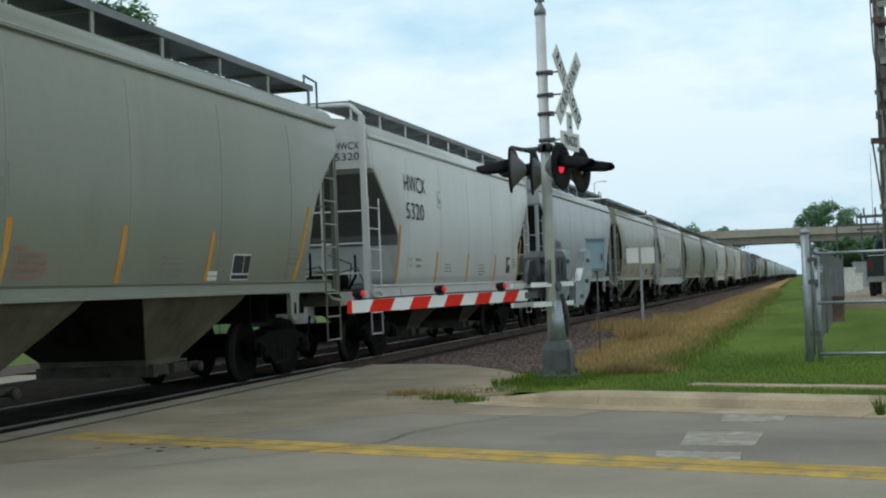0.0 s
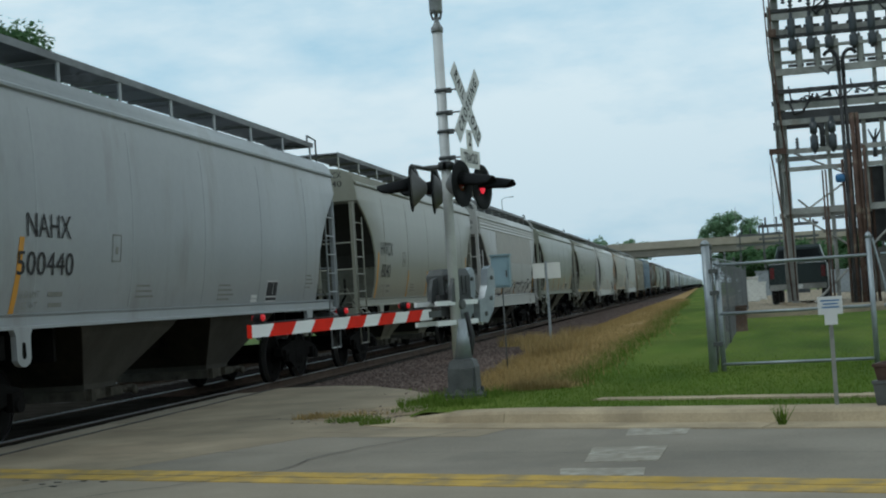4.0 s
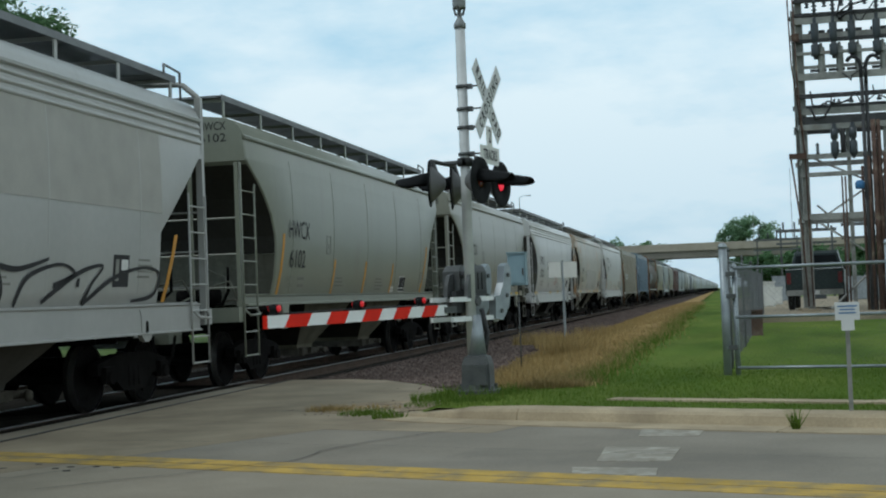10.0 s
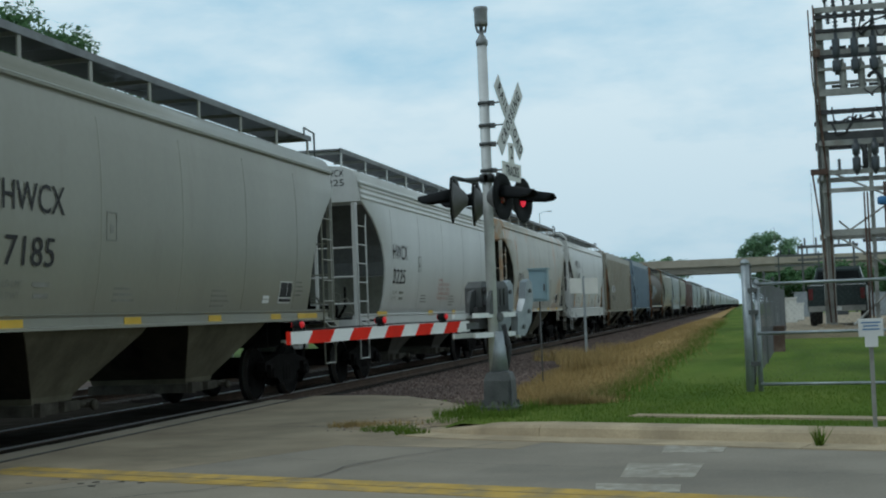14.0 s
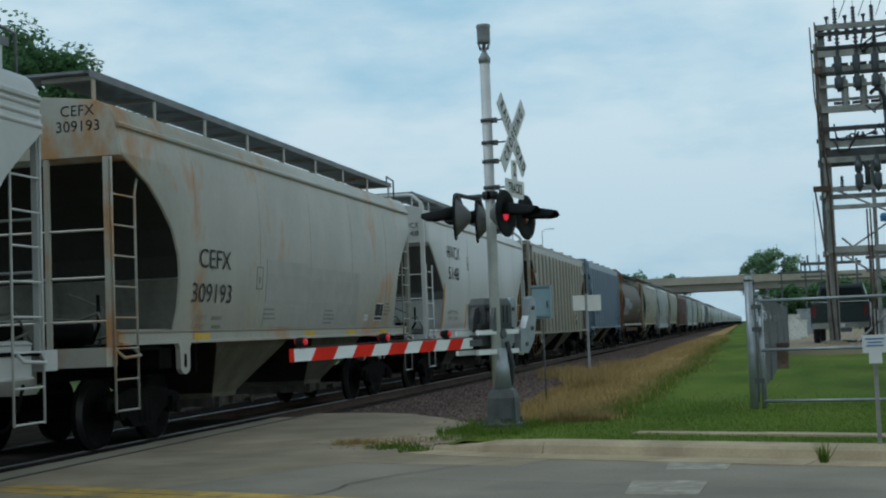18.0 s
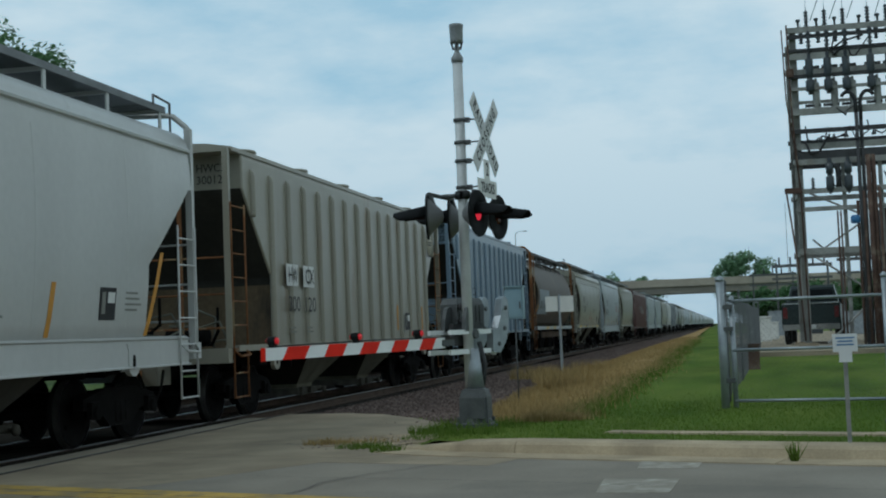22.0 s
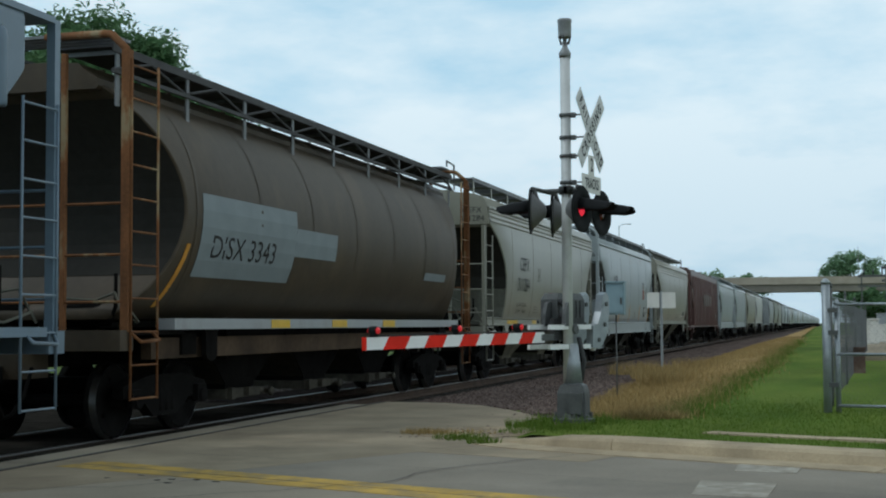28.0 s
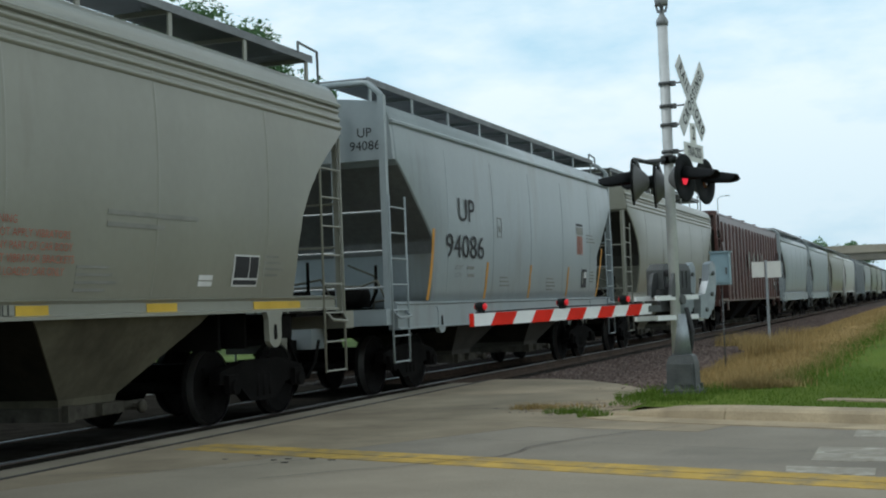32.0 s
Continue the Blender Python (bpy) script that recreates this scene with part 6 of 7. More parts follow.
for x, x1 in ((0.79, 1.09), (1.40, 1.71), (2.02, 2.35), (2.68, 3.02), (3.37, 3.75)):
    bm = bmesh.new()
    for y in (-0.022, 0.022):
        slab(bm, [(x + 0.05, -0.066), (x1 + 0.05, -0.066), (x1 - 0.05, 0.066), (x - 0.05, 0.066)], y - 0.002, y + 0.002, "y")
    part("red_stripe", bm, M["armred"], arm, "reflective red stripe")
quick("tip_cap", M["armred"], arm, box, TIPX, TIPX + 0.02, -0.024, 0.024, -0.068, 0.068, label="red tip cap")
quick("boom_socket", M["castgrey"], arm, box, 0.32, 0.6, -0.032, 0.032, -0.04, 0.04)
for x in (3.93, 2.43, 1.12):
    bm = bmesh.new()
    turned(bm, [(0.01, 0.0), (0.043, 0.0), (0.047, 0.05), (0.043, 0.1), (0.01, 0.1)], 14, pose(x, -0.05, 0.135, -90, 0, 0))
    box(bm, x - 0.03, x + 0.03, -0.03, 0.03, 0.065, 0.1)
    lamp = part("arm_lamp", bm, M["flasher"], arm, "small red lamp on the gate arm")
    for q in (-1, 1):
        bm = bmesh.new()
        turned(bm, [(0.036, 0.0), (0.033, 0.012), (0.01, 0.02)], 14, pose(x, -0.052 if q > 0 else 0.052, 0.135, 90 * q, 0, 0))
        part("lens", bm, M["redarm"], lamp)
bm = bmesh.new()
tube(bm, [(0.4, -0.03, 0.07), (2.0, -0.03, 0.085), (TIPX - 0.1, -0.03, 0.075)], 0.008, 5)
part("lamp_cable", bm, M["cable"], arm)

# relay cabinet and plates beside the line
cab = thing("relay_cabinet", "pale blue metal relay cabinet on a post", "cabinet", pose(-3.62, 24.0, -0.05))
quick("housing", M["cabinet"], cab, box, -0.16, 0.16, -0.13, 0.13, 1.58, 2.14)
quick("door", M["cabinet"], cab, box, -0.135, 0.135, -0.15, -0.132, 1.62, 2.08)
quick("lid", M["cabinet"], cab, box, -0.18, 0.18, -0.16, 0.15, 2.142, 2.17)
quick("handle", M["castgrey"], cab, box, 0.1, 0.125, -0.17, -0.152, 1.76, 1.88)
quick("post", M["castgrey"], cab, rod, (0, 0, -0.1), (0, 0, 1.6), 0.012, 10)
post = thing("plate_post", "thin steel post with two blank white plates", "sign post", pose(-4.02, 34.2, -0.05))
quick("post", M["galv"], post, box, -0.03, 0.03, -0.02, 0.02, -0.2, 2.24)
quick("plate", M["signpale"], post, box, -0.35, -0.045, -0.03, -0.02, 1.82, 2.2)
quick("plate", M["signpale"], post, box, 0.02, 0.36, -0.034, -0.024, 1.80, 2.2)

# small notice by the walk
notice = thing("notice_sign", "small white notice on a grey steel stake", "sign", basis(Vector((1.12, 13.5, 0.14)), Vector((0.99, 0.1, 0)), Vector((-0.1, 0.99, 0)), UP))
quick("stake", M["steelbeam"], notice, box, -0.018, 0.018, -0.015, 0.015, -0.2, 0.78)
quick("panel", M["signwhite"], notice, box, -0.115, 0.115, -0.035, -0.023, 0.86, 1.03)
quick("panel_foot", M["signwhite"], notice, box, -0.06, 0.06, -0.034, -0.022, 0.76, 0.86)
for k, w in enumerate((0.09, 0.07, 0.08)):
    quick("text_bar", M["bluecan"], notice, box, -w, w, -0.038, -0.0355, 0.985 - k * 0.032, 0.998 - k * 0.032)

# concrete and steel bin at the edge of the walk
bin_ = thing("planter_box", "weathered concrete planter in a dark steel frame", "planter", basis(Vector((1.76, 13.38, 0.13)), RU * 0.85, RV * 0.85, UP * 0.78))
bm = bmesh.new()
loft(bm, [[(x * s, y * s, z) for x, y in ((-0.3, -0.3), (0.5, -0.3), (0.5, 0.3), (-0.3, 0.3))] for s, z in ((0.82, 0.27), (0.86, 0.3), (0.95, 0.46), (1.0, 0.47), (1.0, 0.5), (0.9, 0.5), (0.86, 0.42))], smooth=False)
part("tub", bm, M["rustpipe"], bin_, "stained concrete tub")
bm = bmesh.new()
loft(bm, [[(x * s, y * s, z) for x, y in ((-0.3, -0.3), (0.5, -0.3), (0.5, 0.3), (-0.3, 0.3))] for s, z in ((0.9, 0.0), (0.93, 0.02), (1.0, 0.26), (1.04, 0.27), (1.04, 0.3), (0.9, 0.3))], smooth=False)
part("frame", bm, M["castgrey"], bin_, "dark grey steel frame")

# ---------------------------------------------------------------- the yard fence and gate
FD = Vector((0.9818, -0.19, 0))            # the front of the fence


def fence_post(p, h, r):
    bm = bmesh.new()
    rod(bm, p + UP * -0.25, p + UP * h, r, 12)
    turned(bm, [(r + 0.008, h - 0.02), (r + 0.008, h + 0.01), (r * 0.6, h + 0.045), (0.005, h + 0.055)], 12, Matrix.Translation(p))
    return bm


def chain_link(parent, o, d, length, z0, z1, step, r=0.0009):
    """Woven wire: two families of slanted wires, as one netting."""
    verts, faces = [], []
    n = Vector((d.y, -d.x, 0))
    h = z1 - z0

    def wire(a, b, off):
        q = (b - a).normalized()
        s1 = q.cross(n).normalized() * r
        s2 = n * r
        k = len(verts)
        for p in (a, b):
            for c in (s1, s2, -s1 * 0.8 - s2 * 0.8):
                verts.append(p + c + n * off)
        for i in range(3):
            faces.append((k + i, k + (i + 1) % 3, k + 3 + (i + 1) % 3, k + 3 + i))

    m = int((length + h) / step)
    for k in range(m + 1):
        s = -h + k * step
        for up in (1, -1):
            a0, b0 = (s, z0), (s + h, z1)
            lo, hi = max(0.0, s), min(length, s + h)
            if hi <= lo:
                continue
            za, zb = z0 + (lo - s), z0 + (hi - s)
            if up < 0:
                za, zb = z0 + z1 - za, z0 + z1 - zb
            wire(o + d * lo + UP * za, o + d * hi + UP * zb, 0.003 * up)
    me = bpy.data.meshes.new("chain_link")
    me.from_pydata([tuple(v) for v in verts], [], faces)
    me.materials.append(M["castgrey"])
    ob = part("chain_link", me, None, parent, "galvanised chain-link netting")
    ob["kind"] = "stuff"


fence = thing("yard_fence", "galvanised chain-link fence round the electrical yard", "fence")
G0 = Vector((-0.02, 19.03, 0.13))
part("corner_post", fence_post(G0, 1.78, 0.055), M["galv"], fence)
part("gate_post", fence_post(G0 + Vector((0.14, 0.03, 0)), 1.5, 0.035), M["galv"], fence)
FH = (1.48, 0.81, 0.12)
run = 0
for length in (2.15, 2.6, 3.1, 3.1, 3.1):
    a, b = G0 + FD * (run + 0.14), G0 + FD * (run + length)
    for z in FH:
        quick("rail", M["galv"], fence, rod, a + UP * z, b + UP * z, 0.021, 8)
    run += length
    part("line_post", fence_post(b - UP * 0.05, 1.78, 0.035), M["galv"], fence)
quick("gate_brace", M["galv"], fence, rod, G0 + FD * 2.2 + UP * 1.7, G0 + FD * 2.5 + UP * 0.1, 0.016, 6)
chain_link(fence, G0 + FD * 0.14, FD, 8.0, 0.14, 1.48, 0.075)
# side fence going back beside the line
BACK = Vector((0.045, 0.999, 0))
for k in range(5):
    part("line_post", fence_post(G0 + BACK * (6.0 * k + 1.5) + UP * 0.15, 1.62, 0.02), M["castgrey"], fence)
quick("rail", M["galv"], fence, rod, G0 + UP * 1.6, G0 + BACK * 27 + UP * 1.8, 0.012, 8)
chain_link(fence, G0 + BACK * 0.1, BACK, 26.5, 0.1, 1.6, 0.11, 0.0013)
for z in (1.5, 1.2, 0.5):
    quick("hinge", M["castgrey"], fence, box, G0.x + 0.02, G0.x + 0.15, G0.y - 0.05, G0.y + 0.05, z, z + 0.06)

# ---------------------------------------------------------------- the yard behind the fence
bm = bmesh.new()
plank(bm, [(0.9, 38.6), (26, 38.6), (26, 100), (-0.4, 100), (0.1, 60)], -0.2, 0.46)
tagged(part("yard_pad", bm, M["concrete"]), "pale gravel and concrete yard pad", "yard", kind="structure")
tub = thing("utility_box", "dark brown metal utility box behind the fence", "utility box", pose(0.52, 31, 0.2))
quick("housing", M["rustpipe"], tub, box, -0.24, 0.24, -0.2, 0.2, -0.05, 0.58)
quick("lid", M["rustpipe"], tub, box, -0.26, 0.26, -0.22, 0.22, 0.585, 0.63)
for x, y, w, h, mat, lab in ((1.6, 60, 0.85, 1.05, "signpale", "white transformer cabinet in the yard"), (2.2, 66, 0.7, 0.8, "signpale", "small white switch cabinet in the yard"), (7.2, 74, 2.0, 1.2, "galv", "large grey equipment cabinet in the yard"), (3.1, 80, 1.0, 1.4, "galv", "grey equipment housing at the back of the yard"), (5.2, 84, 1.2, 2.3, "porcelain", "grey transformer tank at the back of the yard")):
    q = thing("equipment_cabinet", lab, "cabinet", pose(x, y, 0.42))
    quick("housing", M[mat], q, box, -w / 2, w / 2, -0.4, 0.4, 0.0, h)
    quick("roof", M[mat], q, box, -w / 2 - 0.04, w / 2 + 0.04, -0.45, 0.45, h + 0.002, h + 0.06)
    quick("door", M[mat], q, box, -w / 2 + 0.06, -0.02, -0.425, -0.402, 0.08, h - 0.08)
    quick("door", M[mat], q, box, 0.02, w / 2 - 0.06, -0.425, -0.402, 0.08, h - 0.08)

# pickup truck, seen from behind
pk = thing("pickup_truck", "dark green pickup truck parked in the yard", "pickup truck", pose(3.0, 48.6, 0.46, 0, 0, -6) @ Matrix.Diagonal((1.0, 1.0, 1.2, 1.0)))
bm = bmesh.new()
prof = [(0.0, 0.55), (0.0, 1.12), (0.05, 1.16), (5.4, 1.14), (5.55, 1.0), (5.6, 0.6), (5.45, 0.42), (0.2, 0.42)]
loft(bm, [[(x * s, y, z) for y, z in prof] for x, s in ((-0.98, 0.96), (-0.98, 1.0), (0.98, 1.0), (0.98, 0.96))], smooth=False)
part("body", bm, M["pickup"], pk)
bm = bmesh.new()
cabp = [(1.9, 1.12), (2.02, 1.66), (2.15, 1.74), (3.3, 1.74), (3.45, 1.67), (4.1, 1.12)]
loft(bm, [[(-0.93, y, z) if z < 1.3 else (-0.74, y, z) for y, z in cabp], [(0.93, y, z) if z < 1.3 else (0.74, y, z) for y, z in cabp]], smooth=False)
part("cab", bm, M["pickup"], pk)
bm = bmesh.new()
slab(bm, [(-0.78, 1.26), (0.78, 1.26), (0.68, 1.6), (-0.68, 1.6)], 1.93, 1.965, "y")
part("rear_window", bm, M["glass"], pk, "dark rear window")
quick("tailgate", M["pickup"], pk, box, -0.72, 0.72, -0.03, 0.0, 0.62, 1.12)
quick("rear_bumper", M["steelbeam"], pk, box, -0.95, 0.95, -0.14, -0.02, 0.42, 0.58, label="dull steel rear bumper")
quick("bed_rail", M["chrome"], pk, box, -0.96, 0.96, 0.0, 0.05, 1.165, 1.2, label="bright rail along the tailgate")
quick("number_plate", M["signwhite"], pk, box, -0.16, 0.16, -0.155, -0.142, 0.44, 0.56)
for x in (-0.86, 0.86):
    quick("tail_light", M["taillight"], pk, box, x - 0.07, x + 0.07, -0.035, 0.02, 0.76, 1.08, label="red tail light")
    for y in (1.15, 4.55):
        bm = bmesh.new()
        turned(bm, [(0.22, -0.11), (0.35, -0.11), (0.38, -0.08), (0.38, 0.08), (0.35, 0.11), (0.22, 0.11)], 20, pose(x, y, 0.38, 0, 90, 0))
        w = part("wheel", bm, M["tyre"], pk)
        bm = bmesh.new()
        turned(bm, [(0.01, -0.06), (0.22, -0.08), (0.22, 0.08), (0.01, 0.06)], 16, pose(x, y, 0.38, 0, 90, 0))
        part("rim", bm, M["chrome"], w)
    quick("side_mirror", M["pickup"], pk, box, x * 1.12 - 0.1, x * 1.12 + 0.1, 3.6, 3.68, 1.15, 1.38)

# ---------------------------------------------------------------- the switch structure
TW = thing("switch_structure", "rusty steel switching structure with grey insulators", "substation tower", pose(2.66, 45, 0.44))
TWX, TWD = 5.6, 2.6


def tpart(name, mat, fn, *args, label="", **kw):
    return quick(name, M[mat], TW, fn, *args, label=label, **kw)


for x in (0.0, 3.95, TWX):
    for y in (0.0, TWD):
        bm = bmesh.new()
        web = [(-0.11, -0.09), (-0.085, -0.09), (-0.085, -0.012), (0.085, -0.012), (0.085, -0.09), (0.11, -0.09), (0.11, 0.09), (0.085, 0.09), (0.085, 0.012), (-0.085, 0.012), (-0.085, 0.09), (-0.11, 0.09)]
        plank(bm, [(x + a, y + b) for a, b in web], -0.4, 10.25)
        part("leg", bm, M["steelbeam"], TW)
for x, z0, z1 in ((1.36, -0.4, 5.9), (2.5, 2.9, 5.9), (3.05, -0.4, 5.9), (2.95, 6.2, 7.5)):
    tpart("post", "steelbeam", box, x - 0.06, x + 0.06, -0.06, 0.06, z0, z1)
for x in (1.1, 1.2):
    tpart("operating_rod", "rustpipe", rod, (x, -0.22, -0.3), (x, -0.22, 4.3), 0.028, 8)
BEAMS = ((10.22, 0.09, "steelbeam"), (10.0, 0.06, "steeldark"), (9.55, 0.05, "steeldark"), (9.35, 0.1, "steelbeam"), (8.70, 0.06, "steeldark"), (8.30, 0.05, "steelbeam"), (7.55, 0.11, "steelbeam"), (6.92, 0.07, "steeldark"), (6.42, 0.1, "steelbeam"), (6.14, 0.13, "steeldark"), (5.92, 0.09, "steelbeam"), (4.98, 0.08, "steelbeam"), (4.40, 0.07, "steelbeam"), (3.05, 0.1, "steelbeam"))
for n, (z, h, mat) in enumerate(BEAMS):
    for y in (-0.14, TWD + 0.14)[:1 + n % 2]:
        bm = bmesh.new()
        slab(bm, [(y - 0.05, z - h), (y + 0.05, z - h), (y + 0.05, z - h + 0.02), (y - 0.03, z - h + 0.02), (y - 0.03, z + h - 0.02), (y + 0.05, z + h - 0.02), (y + 0.05, z + h), (y - 0.05, z + h)], -0.16, TWX + 0.16)
        part("cross_beam", bm, M[mat], TW)
for z in (10.1, 9.4, 7.6, 6.2, 4.98, 3.05):
    for x in (0.0, TWX):
        tpart("side_beam", "steelbeam", box, x - 0.05, x + 0.05, 0.0, TWD, z - 0.07, z + 0.07)
for a, b, r in (((0.62, 3.12), (0.3, 3.42), 0.035), ((0.62, 3.12), (1.75, 3.85), 0.035), ((0.36, 2.85), (1.9, 1.78), 0.035), ((0.6, 0.1), (3.7, 2.95), 0.045), ((0.2, 4.95), (1.75, 4.2), 0.035), ((3.0, 4.4), (3.9, 4.95), 0.035), ((4.1, 3.0), (5.5, 1.2), 0.04)):
    tpart("brace", "steelbeam", rod, (a[0], -0.14, a[1]), (b[0], -0.14, b[1]), r, 6)
# tall conduits down the middle and the near edge
for k, (x, r, hi, mat) in enumerate(((1.84, 0.06, 7.4, "steeldark"), (1.98, 0.06, 7.4, "steeldark"), (2.12, 0.075, 6.05, "rustpipe"), (2.28, 0.075, 6.05, "rustpipe"), (2.42, 0.05, 5.0, "rustpipe"), (1.74, 0.045, 4.6, "rustpipe"), (1.93, 0.05, 4.9, "rustpipe"), (2.2, 0.05, 4.9, "rustpipe"), (3.18, 0.07, 5.0, "rustpipe"), (3.42, 0.05, 5.0, "steeldark"))):
    tpart("conduit", mat, rod, (x, -0.24 + 0.08 * (k % 2), -0.3), (x, -0.24 + 0.08 * (k % 2), hi), r, 10, label="rusty steel conduit")
# two thick cable arches that drop into the tall conduits
for sgn, x0 in ((-1, 1.84), (1, 1.98)):
    arch = [(x0 + sgn * (0.24 - 0.24 * math.cos(0.35 * k)), -0.2, 7.7 + 0.4 * math.sin(0.35 * k)) for k in range(8)]
    tpart("cable_arch", "cable", tube, [(x0, -0.2, 7.2)] + arch, 0.06, 8)
tpart("cable_arch", "steeldark", tube, [(1.2, -0.1, 4.95), (1.2, -0.1, 5.62), (1.16, -0.1, 5.74), (1.08, -0.1, 5.8), (1.0, -0.1, 5.74)], 0.085, 10)
tpart("switch_cabinet", "steeldark", box, 2.5, 5.4, 0.3, 1.4, 1.95, 4.35, label="dark switch cabinet high in the frame")
for k in range(6):
    tpart("cabinet_post", "rustpipe", rod, (2.62 + 0.52 * k, 0.2, -0.3), (2.62 + 0.52 * k, 0.2, 4.3), 0.05, 8)
tpart("meter_cabinet", "steelbeam", box, 2.55, 3.9, 0.5, 1.2, 0.3, 1.75, label="pale grey cabinet at the foot of the frame")
tpart("operating_rod", "rustpipe", tube, [(-0.18, -0.2, 10.4), (-0.14, -0.2, 7.4), (0.0, -0.25, 4.9), (0.05, -0.25, 0.2)], 0.03)
tpart("operating_rod", "rustpipe", tube, [(-0.34, -0.2, 10.25), (-0.3, -0.2, 8.0), (0.02, -0.25, 5.0)], 0.025)
tpart("operating_rod", "rustpipe", tube, [(-0.45, -0.2, 5.0), (-0.2, -0.3, 2.6), (-0.1, -0.3, 0.2)], 0.03)
tpart("crank", "rustpipe", box, -0.5, 0.05, -0.28, -0.2, 4.92, 5.1)
tpart("crank", "rustpipe", box, -0.26, -0.02, -0.28, -0.2, 8.7, 8.95)


def insulator(x, y, z0, z1, r=0.06, sheds=6, spire=False):
    bm = bmesh.new()
    prof = [(0.01, z0)]
    n = sheds
    for k in range(n):
        a = z0 + (z1 - z0) * k / n
        b = z0 + (z1 - z0) * (k + 1) / n
        prof += [(r * 0.55, a + 0.001), (r * 1.25, a + (b - a) * 0.35), (r * 0.6, a + (b - a) * 0.7)]
    prof += [(0.012 if spire else r * 0.5, z1), (0.005, z1 + (0.35 if spire else 0.02))]
    turned(bm, prof, 10, pose(x, y, 0))
    part("insulator", bm, M["porcelain"], TW, "ribbed grey porcelain insulator")


XS = (0.46, 1.03, 1.6, 2.36, 2.93, 3.5, 4.4, 4.95)
for k, x in enumerate(XS):
    insulator(x, -0.14, 10.32, 10.85, 0.075, 5, True)
    insulator(x, TWD + 0.1, 10.32, 10.85, 0.075, 5, True)
    insulator(x + 0.03, -0.2, 9.5, 10.15, 0.08, 5)
    bm = bmesh.new()
    turned(bm, [(0.02, 8.1), (0.07, 8.1), (0.07, 8.2), (0.135, 8.21), (0.14, 8.22), (0.14, 8.55), (0.135, 8.56), (0.09, 8.57), (0.09, 8.68), (0.12, 8.69), (0.125, 8.7), (0.125, 9.24), (0.12, 9.25), (0.07, 9.26), (0.07, 9.44), (0.02, 9.45)], 12, pose(x + 0.02, -0.15, 0))
    part("fuse_tube", bm, M["porcelain"], TW, "tall grey cut-out cylinder")
    bm = bmesh.new()
    turned(bm, [(0.02, 7.6), (0.11, 7.6), (0.115, 7.61), (0.115, 8.48), (0.11, 8.49), (0.05, 8.5), (0.05, 8.62), (0.02, 8.63)], 12, pose(x + 0.2, -0.02, 0))
    part("lower_tube", bm, M["steelbeam"], TW, "dull grey lower cylinder")
    for z in (7.75, 9.0):
        tpart("tube_clamp", "steeldark", box, x - 0.16, x + 0.34, -0.1, 0.02, z - 0.04, z + 0.04)
    tpart("cap_stub", "porcelain", turned, [(0.03, 10.3), (0.04, 10.48), (0.075, 10.5), (0.075, 10.56), (0.02, 10.58)], 10, pose(x - 0.26, -0.14, 0))
for x in (0.93, 1.5):
    tpart("fuse_tube", "porcelain", turned, [(0.03, 4.85), (0.09, 4.98), (0.1, 5.0), (0.125, 5.02), (0.13, 5.03), (0.13, 5.4), (0.125, 5.41), (0.08, 5.42), (0.08, 5.5), (0.12, 5.51), (0.12, 5.84), (0.07, 5.86), (0.06, 6.0), (0.02, 6.0)], 12, pose(x, -0.2, 0), label="grey cut-out cylinder")
for k in range(5):
    a = k * 1.2566
    tpart("pothead_arm", "porcelain", rod, (2.78, -0.12, 5.1), (2.78 + 0.22 * math.cos(a), -0.12 + 0.1 * math.sin(a), 5.5), 0.045, 8, r2=0.015)
tpart("pothead_body", "porcelain", rod, (2.78, -0.12, 4.6), (2.78, -0.12, 5.15), 0.07, 10)
# strings of bell insulators on slack wires under the middle beam
for x, z in ((0.72, 6.62), (1.12, 6.68), (1.5, 6.72), (2.35, 6.75), (2.85, 6.8), (3.5, 6.8)):
    tpart("bell_insulator", "porcelain", turned, [(0.02, z - 0.09), (0.085, z - 0.07), (0.07, z - 0.01), (0.04, z + 0.03), (0.035, z + 0.09), (0.01, z + 0.1)], 10, pose(x, -0.22, 0))
for x0, x1, z in ((0.25, 0.72, 6.62), (0.72, 1.5, 6.7), (2.35, 2.85, 6.78), (2.85, 3.5, 6.82)):
    tpart("jumper_cable", "cable", tube, [(x0, -0.22, z + 0.45 if x0 < 0.5 else z), (x0 + 0.05, -0.24, z + 0.02), ((x0 + x1) / 2, -0.25, z - 0.09), (x1 - 0.08, -0.24, z + 0.04), (x1, -0.22, z)], 0.026, 6)
insulator(0.4, -0.16, 5.05, 5.4, 0.06, 4)
rc = random.Random(8)
for k in range(24):
    x = rc.uniform(0.2, 5.0)
    z = rc.choice((6.6, 7.0, 7.2, 7.6, 8.6, 9.6, 9.9, 5.4))
    pts = [(x, -0.25, z), (x + rc.uniform(-0.15, 0.3), -0.3, z - rc.uniform(0.15, 0.5)), (x + rc.uniform(0.2, 0.6), -0.28, z - rc.uniform(0.1, 0.4)), (x + rc.uniform(0.4, 0.9), -0.22, z + rc.uniform(-0.1, 0.35))]
    tpart("jumper_cable", "cable", tube, pts, 0.022 if k % 3 else 0.035, 6)
for k, x in enumerate((0.6, 1.2, 1.75, 2.6, 3.6, 4.4)):
    tpart("line_wire", "cable", tube, [(x, 0.1, 10.55), (x + 0.25, 0.5, 11.2), (x + 0.6, 1.6, 12.2), (x + 1.0, 4.0, 14.2), (x + 1.6, 9.0, 18.5)], 0.015, 5)
